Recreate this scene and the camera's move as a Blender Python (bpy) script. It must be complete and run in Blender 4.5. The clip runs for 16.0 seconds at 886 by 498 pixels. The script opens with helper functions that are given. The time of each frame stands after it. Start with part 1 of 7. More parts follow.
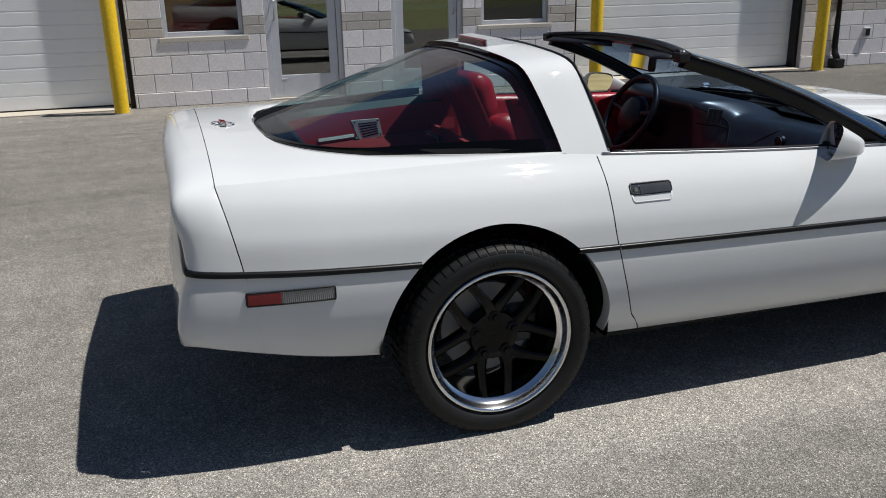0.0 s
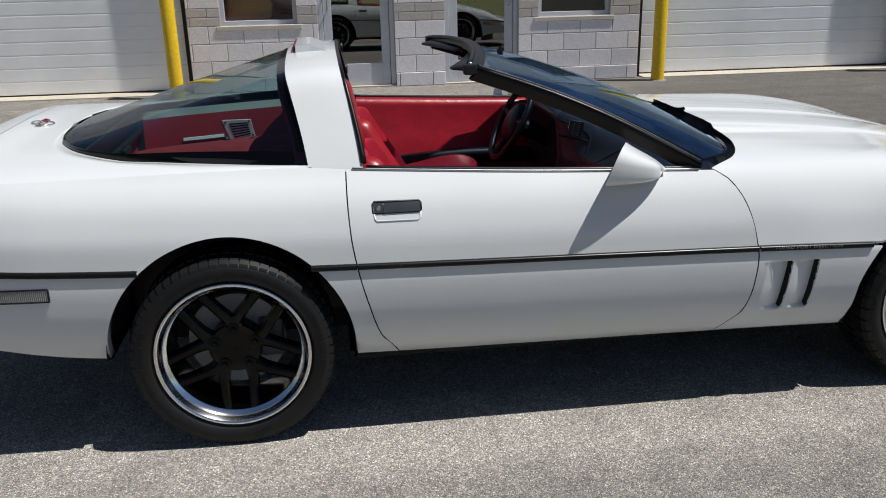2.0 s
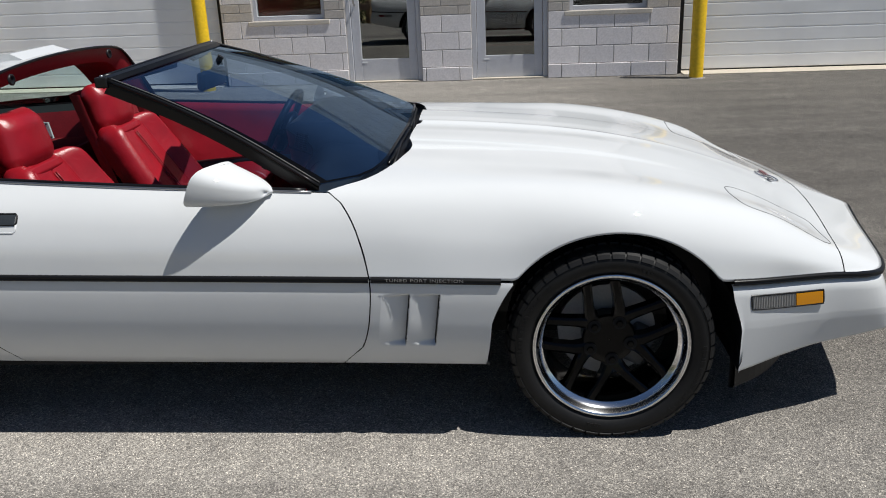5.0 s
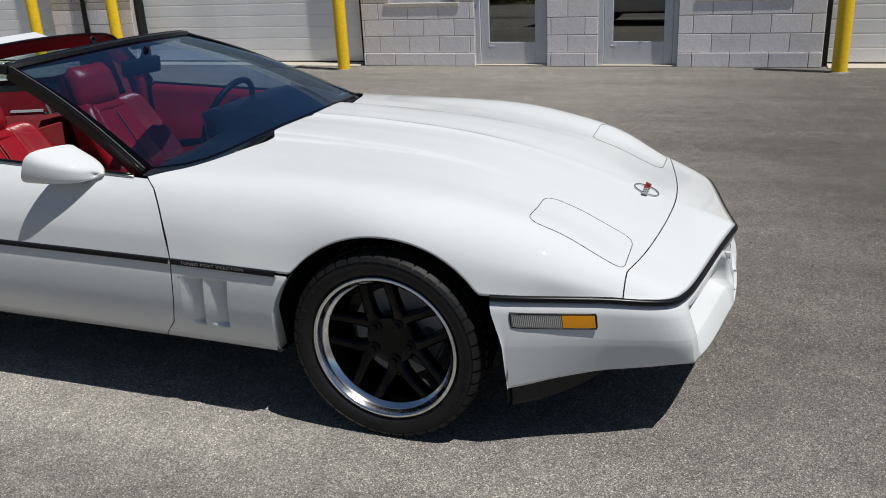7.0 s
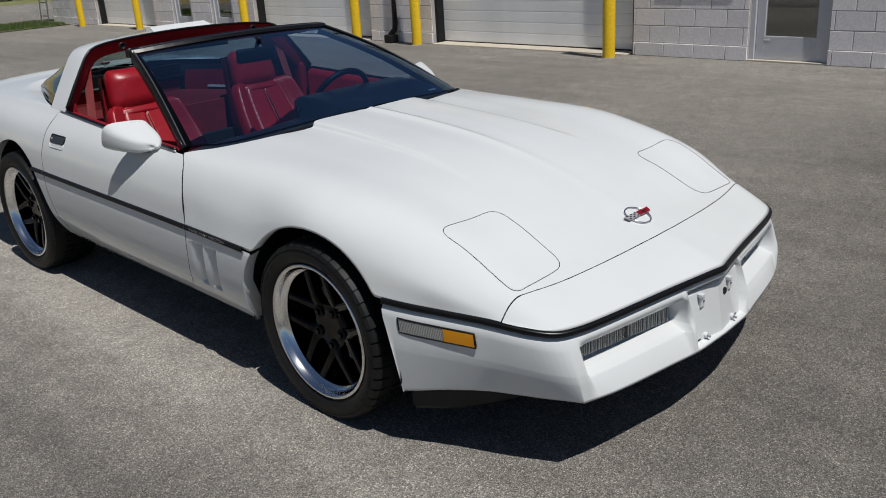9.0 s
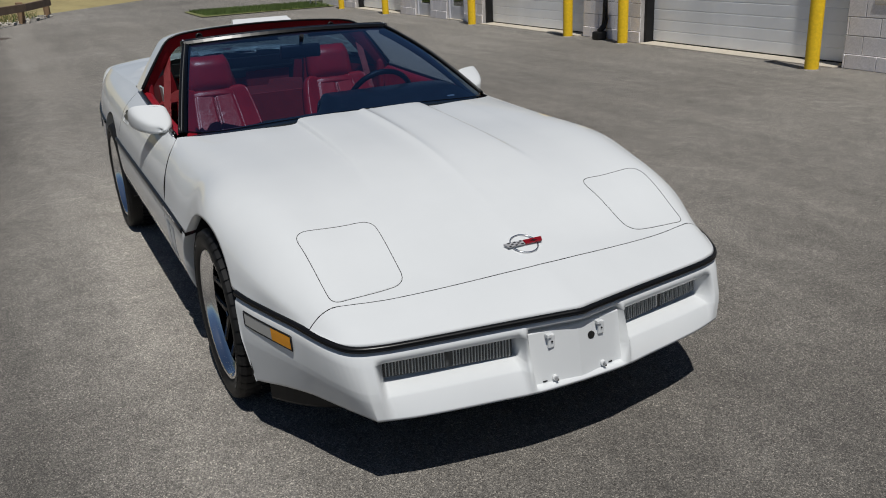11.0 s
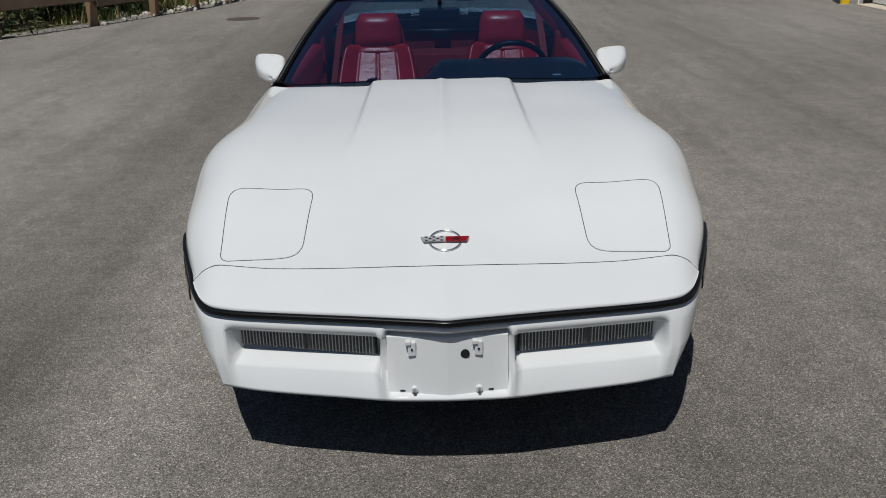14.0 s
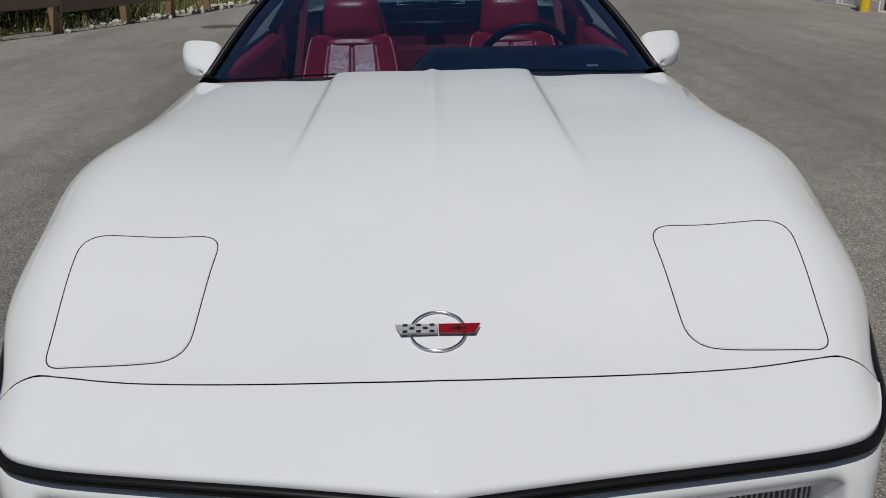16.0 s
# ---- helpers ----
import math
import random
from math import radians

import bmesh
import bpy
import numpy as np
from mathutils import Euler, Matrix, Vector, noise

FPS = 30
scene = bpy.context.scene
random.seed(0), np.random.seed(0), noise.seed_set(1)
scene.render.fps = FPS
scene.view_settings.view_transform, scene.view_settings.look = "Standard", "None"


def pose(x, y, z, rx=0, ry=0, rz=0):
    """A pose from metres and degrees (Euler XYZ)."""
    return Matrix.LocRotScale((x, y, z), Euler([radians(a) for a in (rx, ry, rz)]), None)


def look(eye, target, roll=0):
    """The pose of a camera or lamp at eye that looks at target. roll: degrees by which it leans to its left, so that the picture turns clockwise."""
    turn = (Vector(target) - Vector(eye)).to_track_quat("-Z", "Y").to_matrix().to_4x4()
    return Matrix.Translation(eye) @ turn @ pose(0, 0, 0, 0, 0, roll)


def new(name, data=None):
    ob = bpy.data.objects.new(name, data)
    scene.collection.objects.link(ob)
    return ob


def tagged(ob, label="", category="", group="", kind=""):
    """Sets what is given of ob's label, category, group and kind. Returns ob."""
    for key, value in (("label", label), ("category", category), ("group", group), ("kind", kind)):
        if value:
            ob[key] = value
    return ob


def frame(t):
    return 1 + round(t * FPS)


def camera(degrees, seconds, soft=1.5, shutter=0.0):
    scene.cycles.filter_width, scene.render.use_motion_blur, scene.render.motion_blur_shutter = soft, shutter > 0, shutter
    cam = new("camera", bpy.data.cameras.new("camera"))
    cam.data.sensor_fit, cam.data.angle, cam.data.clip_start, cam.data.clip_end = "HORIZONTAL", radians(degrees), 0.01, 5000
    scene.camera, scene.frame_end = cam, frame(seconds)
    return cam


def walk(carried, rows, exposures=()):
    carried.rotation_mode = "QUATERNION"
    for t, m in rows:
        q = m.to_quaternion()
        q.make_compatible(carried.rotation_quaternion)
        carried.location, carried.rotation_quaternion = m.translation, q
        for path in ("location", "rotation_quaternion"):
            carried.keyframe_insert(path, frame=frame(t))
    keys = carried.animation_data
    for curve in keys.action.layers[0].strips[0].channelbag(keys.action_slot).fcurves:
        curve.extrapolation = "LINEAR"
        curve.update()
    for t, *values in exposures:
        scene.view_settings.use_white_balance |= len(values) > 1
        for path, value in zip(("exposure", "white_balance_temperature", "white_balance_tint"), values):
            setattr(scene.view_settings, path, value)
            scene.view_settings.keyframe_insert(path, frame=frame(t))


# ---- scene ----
cam = camera(55.3, 16.0, soft=1.0)
PATH = [
    (0, (-0.889, -3.157, 1.427), (-0.313, -1.347, 0.802), -1.2),
    (0.5, (-0.595, -3.25, 1.439), (-0.157, -1.406, 0.801), -1.4),
    (1, (-0.287, -3.269, 1.435), (0.075, -1.411, 0.791), -1.0),
    (1.5, (0.033, -3.295, 1.455), (0.335, -1.428, 0.808), -1.1),
    (2, (0.372, -3.346, 1.471), (0.61, -1.47, 0.821), -1.3),
    (2.5, (0.659, -3.32, 1.459), (0.846, -1.436, 0.814), -1.6),
    (3, (0.942, -3.303, 1.473), (1.083, -1.414, 0.832), -2.0),
    (3.5, (1.261, -3.341, 1.481), (1.335, -1.45, 0.833), -2.0),
    (4, (1.53, -3.325, 1.476), (1.537, -1.439, 0.811), -2.3),
    (4.5, (1.825, -3.265, 1.477), (1.773, -1.382, 0.805), -2.4),
    (5, (2.126, -3.256, 1.481), (1.981, -1.375, 0.818), -2.4),
    (7.5, (3.751, -2.892, 1.508), (2.933, -1.206, 0.81), -3.2),
    (8, (4.025, -2.726, 1.515), (3.023, -1.143, 0.816), -3.4),
    (8.5, (4.358, -2.59, 1.536), (3.177, -1.134, 0.842), -3.3),
    (9, (4.582, -2.407, 1.532), (3.262, -1.072, 0.843), -3.6),
    (11.5, (5.516, -1.135, 1.553), (3.756, -0.462, 0.882), -2.2),
    (12, (5.615, -0.851, 1.554), (3.787, -0.379, 0.894), -1.7),
    (12.5, (5.62, -0.57, 1.557), (3.76, -0.263, 0.888), -1.4),
    (13, (5.618, -0.333, 1.548), (3.747, -0.178, 0.857), -1.5),
    (13.5, (5.628, -0.081, 1.543), (3.759, -0.055, 0.831), -1.3),
    (14, (5.509, -0.003, 1.501), (3.644, -0.006, 0.778), -1.3),
    (14.5, (5.209, -0.017, 1.516), (3.362, -0.02, 0.747), -1.9),
    (15, (4.884, 0.018, 1.463), (3.041, 0.016, 0.687), -1.6),
    (15.5, (4.606, 0.033, 1.418), (2.767, 0.036, 0.634), -1.5),
    (16, (4.451, 0.001, 1.239), (2.573, 0.016, 0.552), -1.2),
]
EXPOSURES = [(0, 0.07, 6270, 10), (2, 0.10, 6270, 10), (4, 0.11, 6270, 10), (5, 0.07, 6270, 10), (7.5, -0.14, 6270, 10), (9, -0.31, 6270, 10), (11.5, -0.46, 6270, 10), (14, -0.49, 6270, 10), (16, -0.60, 6270, 10)]
walk(cam, [(t, look(eye, target, roll)) for t, eye, target, roll in PATH], EXPOSURES)

import collections
from mathutils.bvhtree import BVHTree

# ---- world and sun ----
SUN = Vector((0.45, -0.114, 1.0)).normalized()
world = bpy.data.worlds.new("world")
scene.world = world
world.use_nodes = True
wn, wl = world.node_tree.nodes, world.node_tree.links
sky = wn.new("ShaderNodeTexSky")
sky.sky_type = "NISHITA"
sky.sun_disc = False
sky.altitude = 1500.0
sky.dust_density = 0.35
sky.ozone_density = 2.5
sky.sun_elevation = math.asin(SUN.z)
sky.sun_rotation = math.atan2(SUN.x, SUN.y)
wl.new(sky.outputs["Color"], wn["Background"].inputs["Color"])
wn["Background"].inputs["Strength"].default_value = 0.052
sun = new("sun", bpy.data.lights.new("sun", "SUN"))
sun.data.energy = 5.0
sun.data.angle = radians(0.55)
sun.data.color = (1.0, 0.955, 0.875)
sun.matrix_basis = look(SUN * 50, (0, 0, 0))


# ---- material helpers ----
def material(name, color, rough=0.6, metal=0.0, coat=0.0):
    m = bpy.data.materials.new(name)
    m.use_nodes = True
    b = m.node_tree.nodes["Principled BSDF"]
    b.inputs["Base Color"].default_value = (*color, 1)
    b.inputs["Roughness"].default_value = rough
    b.inputs["Metallic"].default_value = metal
    b.inputs["Coat Weight"].default_value = coat
    b.inputs["Coat Roughness"].default_value = 0.03
    return m


def node(m, kind, **values):
    n = m.node_tree.nodes.new(kind)
    for key, value in values.items():
        n.inputs[key].default_value = value
    return n


def wire(m, a, out, b, into):
    m.node_tree.links.new(a.outputs[out], b.inputs[into])


def bsdf(m):
    return m.node_tree.nodes["Principled BSDF"]


def place_coords(m):
    return node(m, "ShaderNodeTexCoord")


def noise_ramp(m, coords, scale, stops, detail=6.0, rough=0.6, use="Object"):
    """A noise of real-world size sent through a colour ramp."""
    n = node(m, "ShaderNodeTexNoise", Scale=scale, Detail=detail, Roughness=rough)
    wire(m, coords, use, n, "Vector")
    r = m.node_tree.nodes.new("ShaderNodeValToRGB")
    while len(r.color_ramp.elements) < len(stops):
        r.color_ramp.elements.new(0.5)
    for e, (at, c) in zip(r.color_ramp.elements, stops):
        e.position = at
        e.color = (*c, 1)
    wire(m, n, "Fac", r, "Fac")
    return n, r


def mix(m, a, b, fac, kind="MIX"):
    """Mixes two colour sockets; fac is a number or a socket."""
    n = m.node_tree.nodes.new("ShaderNodeMix")
    n.data_type, n.blend_type = "RGBA", kind
    for sock, v in ((n.inputs[6], a), (n.inputs[7], b), (n.inputs[0], fac)):
        if isinstance(v, bpy.types.NodeSocket):
            m.node_tree.links.new(v, sock)
        elif isinstance(v, (int, float)):
            sock.default_value = v
        else:
            sock.default_value = (*v, 1)
    return n.outputs[2]


def bump(m, height, strength, distance):
    b = node(m, "ShaderNodeBump", Strength=strength, Distance=distance)
    m.node_tree.links.new(height, b.inputs["Height"])
    wire(m, b, "Normal", bsdf(m), "Normal")
    return b


# ---- materials ----
def asphalt_material():
    m = material("asphalt", (0.13, 0.125, 0.12), 0.9)
    c = place_coords(m)
    _, big = noise_ramp(m, c, 0.35, [(0.3, (0.196, 0.186, 0.175)), (0.7, (0.244, 0.231, 0.216))], 5)
    _, mid = noise_ramp(m, c, 2.6, [(0.3, (0.90, 0.90, 0.90)), (0.7, (1.08, 1.08, 1.08))], 6, 0.7)
    v = node(m, "ShaderNodeTexVoronoi", Scale=330.0)
    wire(m, c, "Object", v, "Vector")
    sep = m.node_tree.nodes.new("ShaderNodeSeparateColor")
    wire(m, v, "Color", sep, "Color")
    r = m.node_tree.nodes.new("ShaderNodeValToRGB")
    r.color_ramp.elements[0].color = (0.34, 0.34, 0.34, 1)
    r.color_ramp.elements[1].color = (1.95, 1.92, 1.85, 1)
    r.color_ramp.elements.new(0.75).color = (1.08, 1.07, 1.05, 1)
    wire(m, sep, "Red", r, "Fac")
    col = mix(m, big.outputs[0], mid.outputs[0], 1.0, "MULTIPLY")
    col = mix(m, col, r.outputs[0], 0.66, "MULTIPLY")
    # single stones, pale and dark
    v2 = node(m, "ShaderNodeTexVoronoi", Scale=240.0)
    wire(m, c, "Object", v2, "Vector")
    sep2, r2 = m.node_tree.nodes.new("ShaderNodeSeparateColor"), m.node_tree.nodes.new("ShaderNodeValToRGB")
    wire(m, v2, "Color", sep2, "Color")
    r2.color_ramp.elements[0].color = (0.50, 0.49, 0.48, 1)
    r2.color_ramp.elements[1].color = (1.85, 1.81, 1.75, 1)
    r2.color_ramp.elements.new(0.30).color = (0.88, 0.88, 0.88, 1)
    r2.color_ramp.elements.new(0.80).color = (1.02, 1.02, 1.01, 1)
    wire(m, sep2, "Blue", r2, "Fac")
    col = mix(m, col, r2.outputs[0], 1.0, "MULTIPLY")
    # hand-sized mottling, and long faint streaks along the way the paver went
    _, mott = noise_ramp(m, c, 8.0, [(0.35, (0.88, 0.88, 0.88)), (0.65, (1.10, 1.10, 1.09))], 5, 0.65)
    col = mix(m, col, mott.outputs[0], 1.0, "MULTIPLY")
    along = node(m, "ShaderNodeMapping")
    along.inputs["Scale"].default_value = (0.16, 1.9, 1.0)
    along.inputs["Rotation"].default_value = (0.0, 0.0, radians(9))
    wire(m, c, "Object", along, "Vector")
    _, streak = noise_ramp(m, along, 1.3, [(0.34, (0.86, 0.86, 0.86)), (0.5, (1.0, 1.0, 1.0)), (0.68, (1.10, 1.10, 1.09))], 6, 0.6, "Vector")
    col = mix(m, col, streak.outputs[0], 1.0, "MULTIPLY")
    _, patch = noise_ramp(m, c, 42.0, [(0.32, (0.84, 0.84, 0.84)), (0.68, (1.17, 1.17, 1.16))], 6, 0.8)
    col = mix(m, col, patch.outputs[0], 1.0, "MULTIPLY")
    # wide stains and a few pale chips
    _, wide = noise_ramp(m, c, 0.11, [(0.38, (0.92, 0.91, 0.90)), (0.62, (1.10, 1.10, 1.10))], 7, 0.62)
    col = mix(m, col, wide.outputs[0], 1.0, "MULTIPLY")
    chips = node(m, "ShaderNodeTexVoronoi", Scale=34.0)
    wire(m, c, "Object", chips, "Vector")
    dot = m.node_tree.nodes.new("ShaderNodeValToRGB")
    dot.color_ramp.elements[0].position, dot.color_ramp.elements[0].color = 0.05, (1, 1, 1, 1)
    dot.color_ramp.elements[1].position, dot.color_ramp.elements[1].color = 0.10, (0, 0, 0, 1)
    wire(m, chips, "Distance", dot, "Fac")
    few, pick = m.node_tree.nodes.new("ShaderNodeSeparateColor"), m.node_tree.nodes.new("ShaderNodeMath")
    wire(m, chips, "Color", few, "Color")
    pick.operation = "GREATER_THAN"
    pick.inputs[1].default_value = 0.86
    wire(m, few, "Green", pick, 0)
    both_on = m.node_tree.nodes.new("ShaderNodeMath")
    both_on.operation = "MULTIPLY"
    wire(m, pick, 0, both_on, 0)
    wire(m, dot, "Color", both_on, 1)
    col = mix(m, col, (0.50, 0.47, 0.43), both_on.outputs[0])
    # exposure differences painted into the asphalt colour: paler and darker runs along x
    sepx = m.node_tree.nodes.new("ShaderNodeSeparateXYZ")
    wire(m, c, "Object", sepx, "Vector")
    wob = node(m, "ShaderNodeTexNoise", Scale=0.5, Detail=4.0)
    wire(m, c, "Object", wob, "Vector")
    add = m.node_tree.nodes.new("ShaderNodeMath")
    add.operation = "MULTIPLY_ADD"
    add.inputs[1].default_value = 1.6
    wire(m, wob, "Fac", add, 0)
    wire(m, sepx, "X", add, 2)
    edge = m.node_tree.nodes.new("ShaderNodeMapRange")
    edge.inputs["From Min"].default_value, edge.inputs["From Max"].default_value = -11.2, 8.8
    wire(m, add, 0, edge, "Value")
    tone = m.node_tree.nodes.new("ShaderNodeValToRGB")
    runs = [(-12.0, 1.08), (-5.0, 1.04), (-2.0, 1.15), (0.2, 1.22), (1.9, 1.20), (3.0, 0.98), (4.2, 0.66), (8.0, 0.64)]
    while len(tone.color_ramp.elements) < len(runs):
        tone.color_ramp.elements.new(0.5)
    for el, (at, shade) in zip(tone.color_ramp.elements, runs):
        el.position = (at + 12.0) / 20.0
        el.color = (shade, shade, shade, 1)
    wire(m, edge, 0, tone, "Fac")
    col = mix(m, col, tone.outputs[0], 1.0, "MULTIPLY")
    # more painted brightness, in bands across y: dim beside the car, pale close in
    across, y_tone = m.node_tree.nodes.new("ShaderNodeMapRange"), m.node_tree.nodes.new("ShaderNodeValToRGB")
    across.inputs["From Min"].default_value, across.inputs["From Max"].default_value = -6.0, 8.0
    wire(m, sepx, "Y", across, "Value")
    y_shades = [(-3.6, 1.06), (-2.8, 0.96), (-2.05, 0.68), (-1.6, 0.64), (-1.3, 0.96), (-1.05, 1.22), (-0.8, 1.18), (-0.2, 1.0), (1.4, 1.0), (3.2, 0.86), (6.5, 1.0)]
    while len(y_tone.color_ramp.elements) < len(y_shades):
        y_tone.color_ramp.elements.new(0.5)
    for el, (at, shade) in zip(y_tone.color_ramp.elements, y_shades):
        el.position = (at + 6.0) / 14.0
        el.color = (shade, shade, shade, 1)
    wire(m, across, 0, y_tone, "Fac")
    col = mix(m, col, y_tone.outputs[0], 1.0, "MULTIPLY")
    m.node_tree.links.new(col, bsdf(m).inputs["Base Color"])
    bsdf(m).inputs["Specular IOR Level"].default_value = 0.25
    bump(m, v.outputs["Distance"], 0.7, 0.004)
    return m


def paint_material():
    m = material("white_paint", (0.76, 0.77, 0.765), 0.5, 0, 1.0)
    bsdf(m).inputs["Coat Roughness"].default_value = 0.022
    bsdf(m).inputs["Coat IOR"].default_value = 1.45
    bsdf(m).inputs["Specular IOR Level"].default_value = 0.0
    c = place_coords(m)
    n, r = noise_ramp(m, c, 1.7, [(0.3, (0.612, 0.628, 0.636)), (0.7, (0.650, 0.666, 0.674))], 4)
    m.node_tree.links.new(r.outputs[0], bsdf(m).inputs["Base Color"])
    return m


def leather_material(name, color):
    m = material(name, color, 0.33)
    c = place_coords(m)
    n, r = noise_ramp(m, c, 9.0, [(0.3, tuple(v * 0.82 for v in color)), (0.7, tuple(v * 1.12 for v in color))], 5)
    m.node_tree.links.new(r.outputs[0], bsdf(m).inputs["Base Color"])
    v = node(m, "ShaderNodeTexVoronoi", Scale=420.0)
    wire(m, c, "Object", v, "Vector")
    fine = bump(m, v.outputs["Distance"], 0.25, 0.001)
    # soft creases in the hide
    w = node(m, "ShaderNodeTexNoise", Scale=11.0, Detail=2.0, Distortion=1.2)
    wire(m, c, "Object", w, "Vector")
    b = node(m, "ShaderNodeBump", Strength=0.22, Distance=0.010)
    wire(m, w, "Fac", b, "Height")
    wire(m, b, "Normal", fine, "Normal")
    return m


def grainy(name, color, rough, scale=60.0, depth=0.0006, spread=0.25, metal=0.0):
    """A plain surface with grain at two scales."""
    m = material(name, color, rough, metal)
    c = place_coords(m)
    _, big = noise_ramp(m, c, scale * 0.05, [(0.25, tuple(v * (1 - spread) for v in color)), (0.75, tuple(v * (1 + spread) for v in color))], 6)
    n, fine = noise_ramp(m, c, scale, [(0.3, (0.88, 0.88, 0.88)), (0.7, (1.1, 1.1, 1.1))], 4)
    col = mix(m, big.outputs[0], fine.outputs[0], 1.0, "MULTIPLY")
    m.node_tree.links.new(col, bsdf(m).inputs["Base Color"])
    bump(m, n.outputs["Fac"], 0.35, depth)
    return m


def block_material(name, color):
    m = grainy(name, color, 0.88, 55.0, 0.0015, 0.10)
    old = bsdf(m).inputs["Base Color"].links[0].from_socket
    info = m.node_tree.nodes.new("ShaderNodeObjectInfo")
    r = m.node_tree.nodes.new("ShaderNodeValToRGB")
    r.color_ramp.elements[0].color = (0.90, 0.90, 0.91, 1)
    r.color_ramp.elements[1].color = (1.08, 1.07, 1.06, 1)
    wire(m, info, "Random", r, "Fac")
    m.node_tree.links.new(mix(m, old, r.outputs[0], 1.0, "MULTIPLY"), bsdf(m).inputs["Base Color"])
    return m


def glass_material(name, tint, base=0.08, gloss=(0.8, 0.8, 0.8)):
    """Thin tinted glass: mostly straight through, with a clear reflection."""
    m = bpy.data.materials.new(name)
    m.use_nodes = True
    t = m.node_tree
    t.nodes.remove(t.nodes["Principled BSDF"])
    out = t.nodes["Material Output"]
    see, shine, both = t.nodes.new("ShaderNodeBsdfTransparent"), t.nodes.new("ShaderNodeBsdfGlossy"), t.nodes.new("ShaderNodeMixShader")
    # mirror share: base at right angles, rising at a glance
    lw, rise, share = t.nodes.new("ShaderNodeLayerWeight"), t.nodes.new("ShaderNodeMath"), t.nodes.new("ShaderNodeMath")
    lw.inputs["Blend"].default_value = 0.5
    rise.operation, share.operation = "POWER", "MULTIPLY_ADD"
    rise.inputs[1].default_value = 4.0
    share.inputs[1].default_value, share.inputs[2].default_value = 1 - base, base
    t.links.new(lw.outputs["Facing"], rise.inputs[0])
    t.links.new(rise.outputs[0], share.inputs[0])
    see.inputs["Color"].default_value = (*tint, 1)
    shine.inputs["Roughness"].default_value = 0.01
    shine.inputs["Color"].default_value = (*gloss, 1)
    t.links.new(share.outputs[0], both.inputs[0])
    t.links.new(see.outputs[0], both.inputs[1])
    t.links.new(shine.outputs[0], both.inputs[2])
    t.links.new(both.outputs[0], out.inputs["Surface"])
    return m


ASPHALT = asphalt_material()
WHITE = paint_material()
RED = leather_material("red_leather", (0.285, 0.008, 0.016))
RED_TRIM = grainy("red_vinyl", (0.24, 0.008, 0.015), 0.5, 120.0, 0.0005, 0.12)
RED_CARPET = grainy("red_carpet", (0.20, 0.010, 0.014), 0.95, 300.0, 0.003, 0.2)
BLACK_RUBBER = grainy("black_rubber", (0.006, 0.006, 0.0065), 0.30, 80.0, 0.0002)
bsdf(BLACK_RUBBER).inputs["Specular IOR Level"].default_value = 0.3
TYRE = grainy("tyre_rubber", (0.0085, 0.0085, 0.009), 0.55, 90.0, 0.0006)
bsdf(TYRE).inputs["Specular IOR Level"].default_value = 0.3
BLACK_GLOSS = material("black_gloss", (0.002, 0.002, 0.0023), 0.10, 0, 0.0)
bsdf(BLACK_GLOSS).inputs["Specular IOR Level"].default_value = 0.22
BLACK_PLASTIC = grainy("black_plastic", (0.009, 0.009, 0.010), 0.42, 200.0, 0.0004)
bsdf(BLACK_PLASTIC).inputs["Specular IOR Level"].default_value = 0.35
DASH_BLACK = grainy("dash_vinyl", (0.034, 0.039, 0.044), 0.30, 240.0, 0.0005)
DASH_GREY = grainy("dash_panel", (0.045, 0.049, 0.054), 0.28, 240.0, 0.0004)
DARK_GAP = material("dark_gap", (0.006, 0.006, 0.006), 0.9)
CHROME = material("polished_rim", (0.80, 0.80, 0.81), 0.16, 1.0)
BRAKE_IRON = grainy("brake_iron", (0.10, 0.10, 0.10), 0.55, 150.0, 0.0003, 0.15)
DISC_IRON = grainy("turned_disc_iron", (0.42, 0.41, 0.40), 0.5, 150.0, 0.0003, 0.1)
FLAG_GREY = grainy("flag_grey", (0.30, 0.30, 0.31), 0.35, 150.0, 0.0002, 0.1)
BADGE_SILVER = grainy("badge_silver", (0.66, 0.66, 0.67), 0.35, 150.0, 0.0002, 0.1)
STEEL = grainy("brushed_steel", (0.42, 0.42, 0.43), 0.35, 150.0, 0.0002, 0.1, 1.0)
MIRROR = material("mirror_glass", (0.85, 0.86, 0.88), 0.02, 1.0)
GLASS = glass_material("tinted_glass", (0.60, 0.76, 0.76), 0.06)
SCREEN_GLASS = glass_material("windscreen_glass", (0.37, 0.50, 0.68), 0.15, (0.60, 0.80, 1.0))
RED_LENS = material("red_lens", (0.20, 0.004, 0.008), 0.25, 0, 0.3)
AMBER_LENS = material("amber_lens", (0.62, 0.25, 0.004), 0.15, 0, 0.4)
CLEAR_LENS = material("clear_lens", (0.045, 0.05, 0.052), 0.12, 0, 0.7)
RIB_PALE = material("lens_rib", (0.42, 0.43, 0.42), 0.2, 0, 0.5)
MARKER_LENS = material("marker_lens", (0.24, 0.24, 0.235), 0.25, 0, 0.4)
YELLOW = grainy("yellow_sleeve", (0.80, 0.52, 0.012), 0.45, 30.0, 0.0005, 0.06)
BLOCK = block_material("grey_block", (0.83, 0.80, 0.805))
BAND = block_material("tan_block", (0.52, 0.485, 0.445))
MORTAR = grainy("mortar", (0.42, 0.40, 0.39), 0.95, 80.0, 0.001)
STONE_SILL = grainy("sill_stone", (0.56, 0.52, 0.46), 0.85, 60.0, 0.001, 0.1)
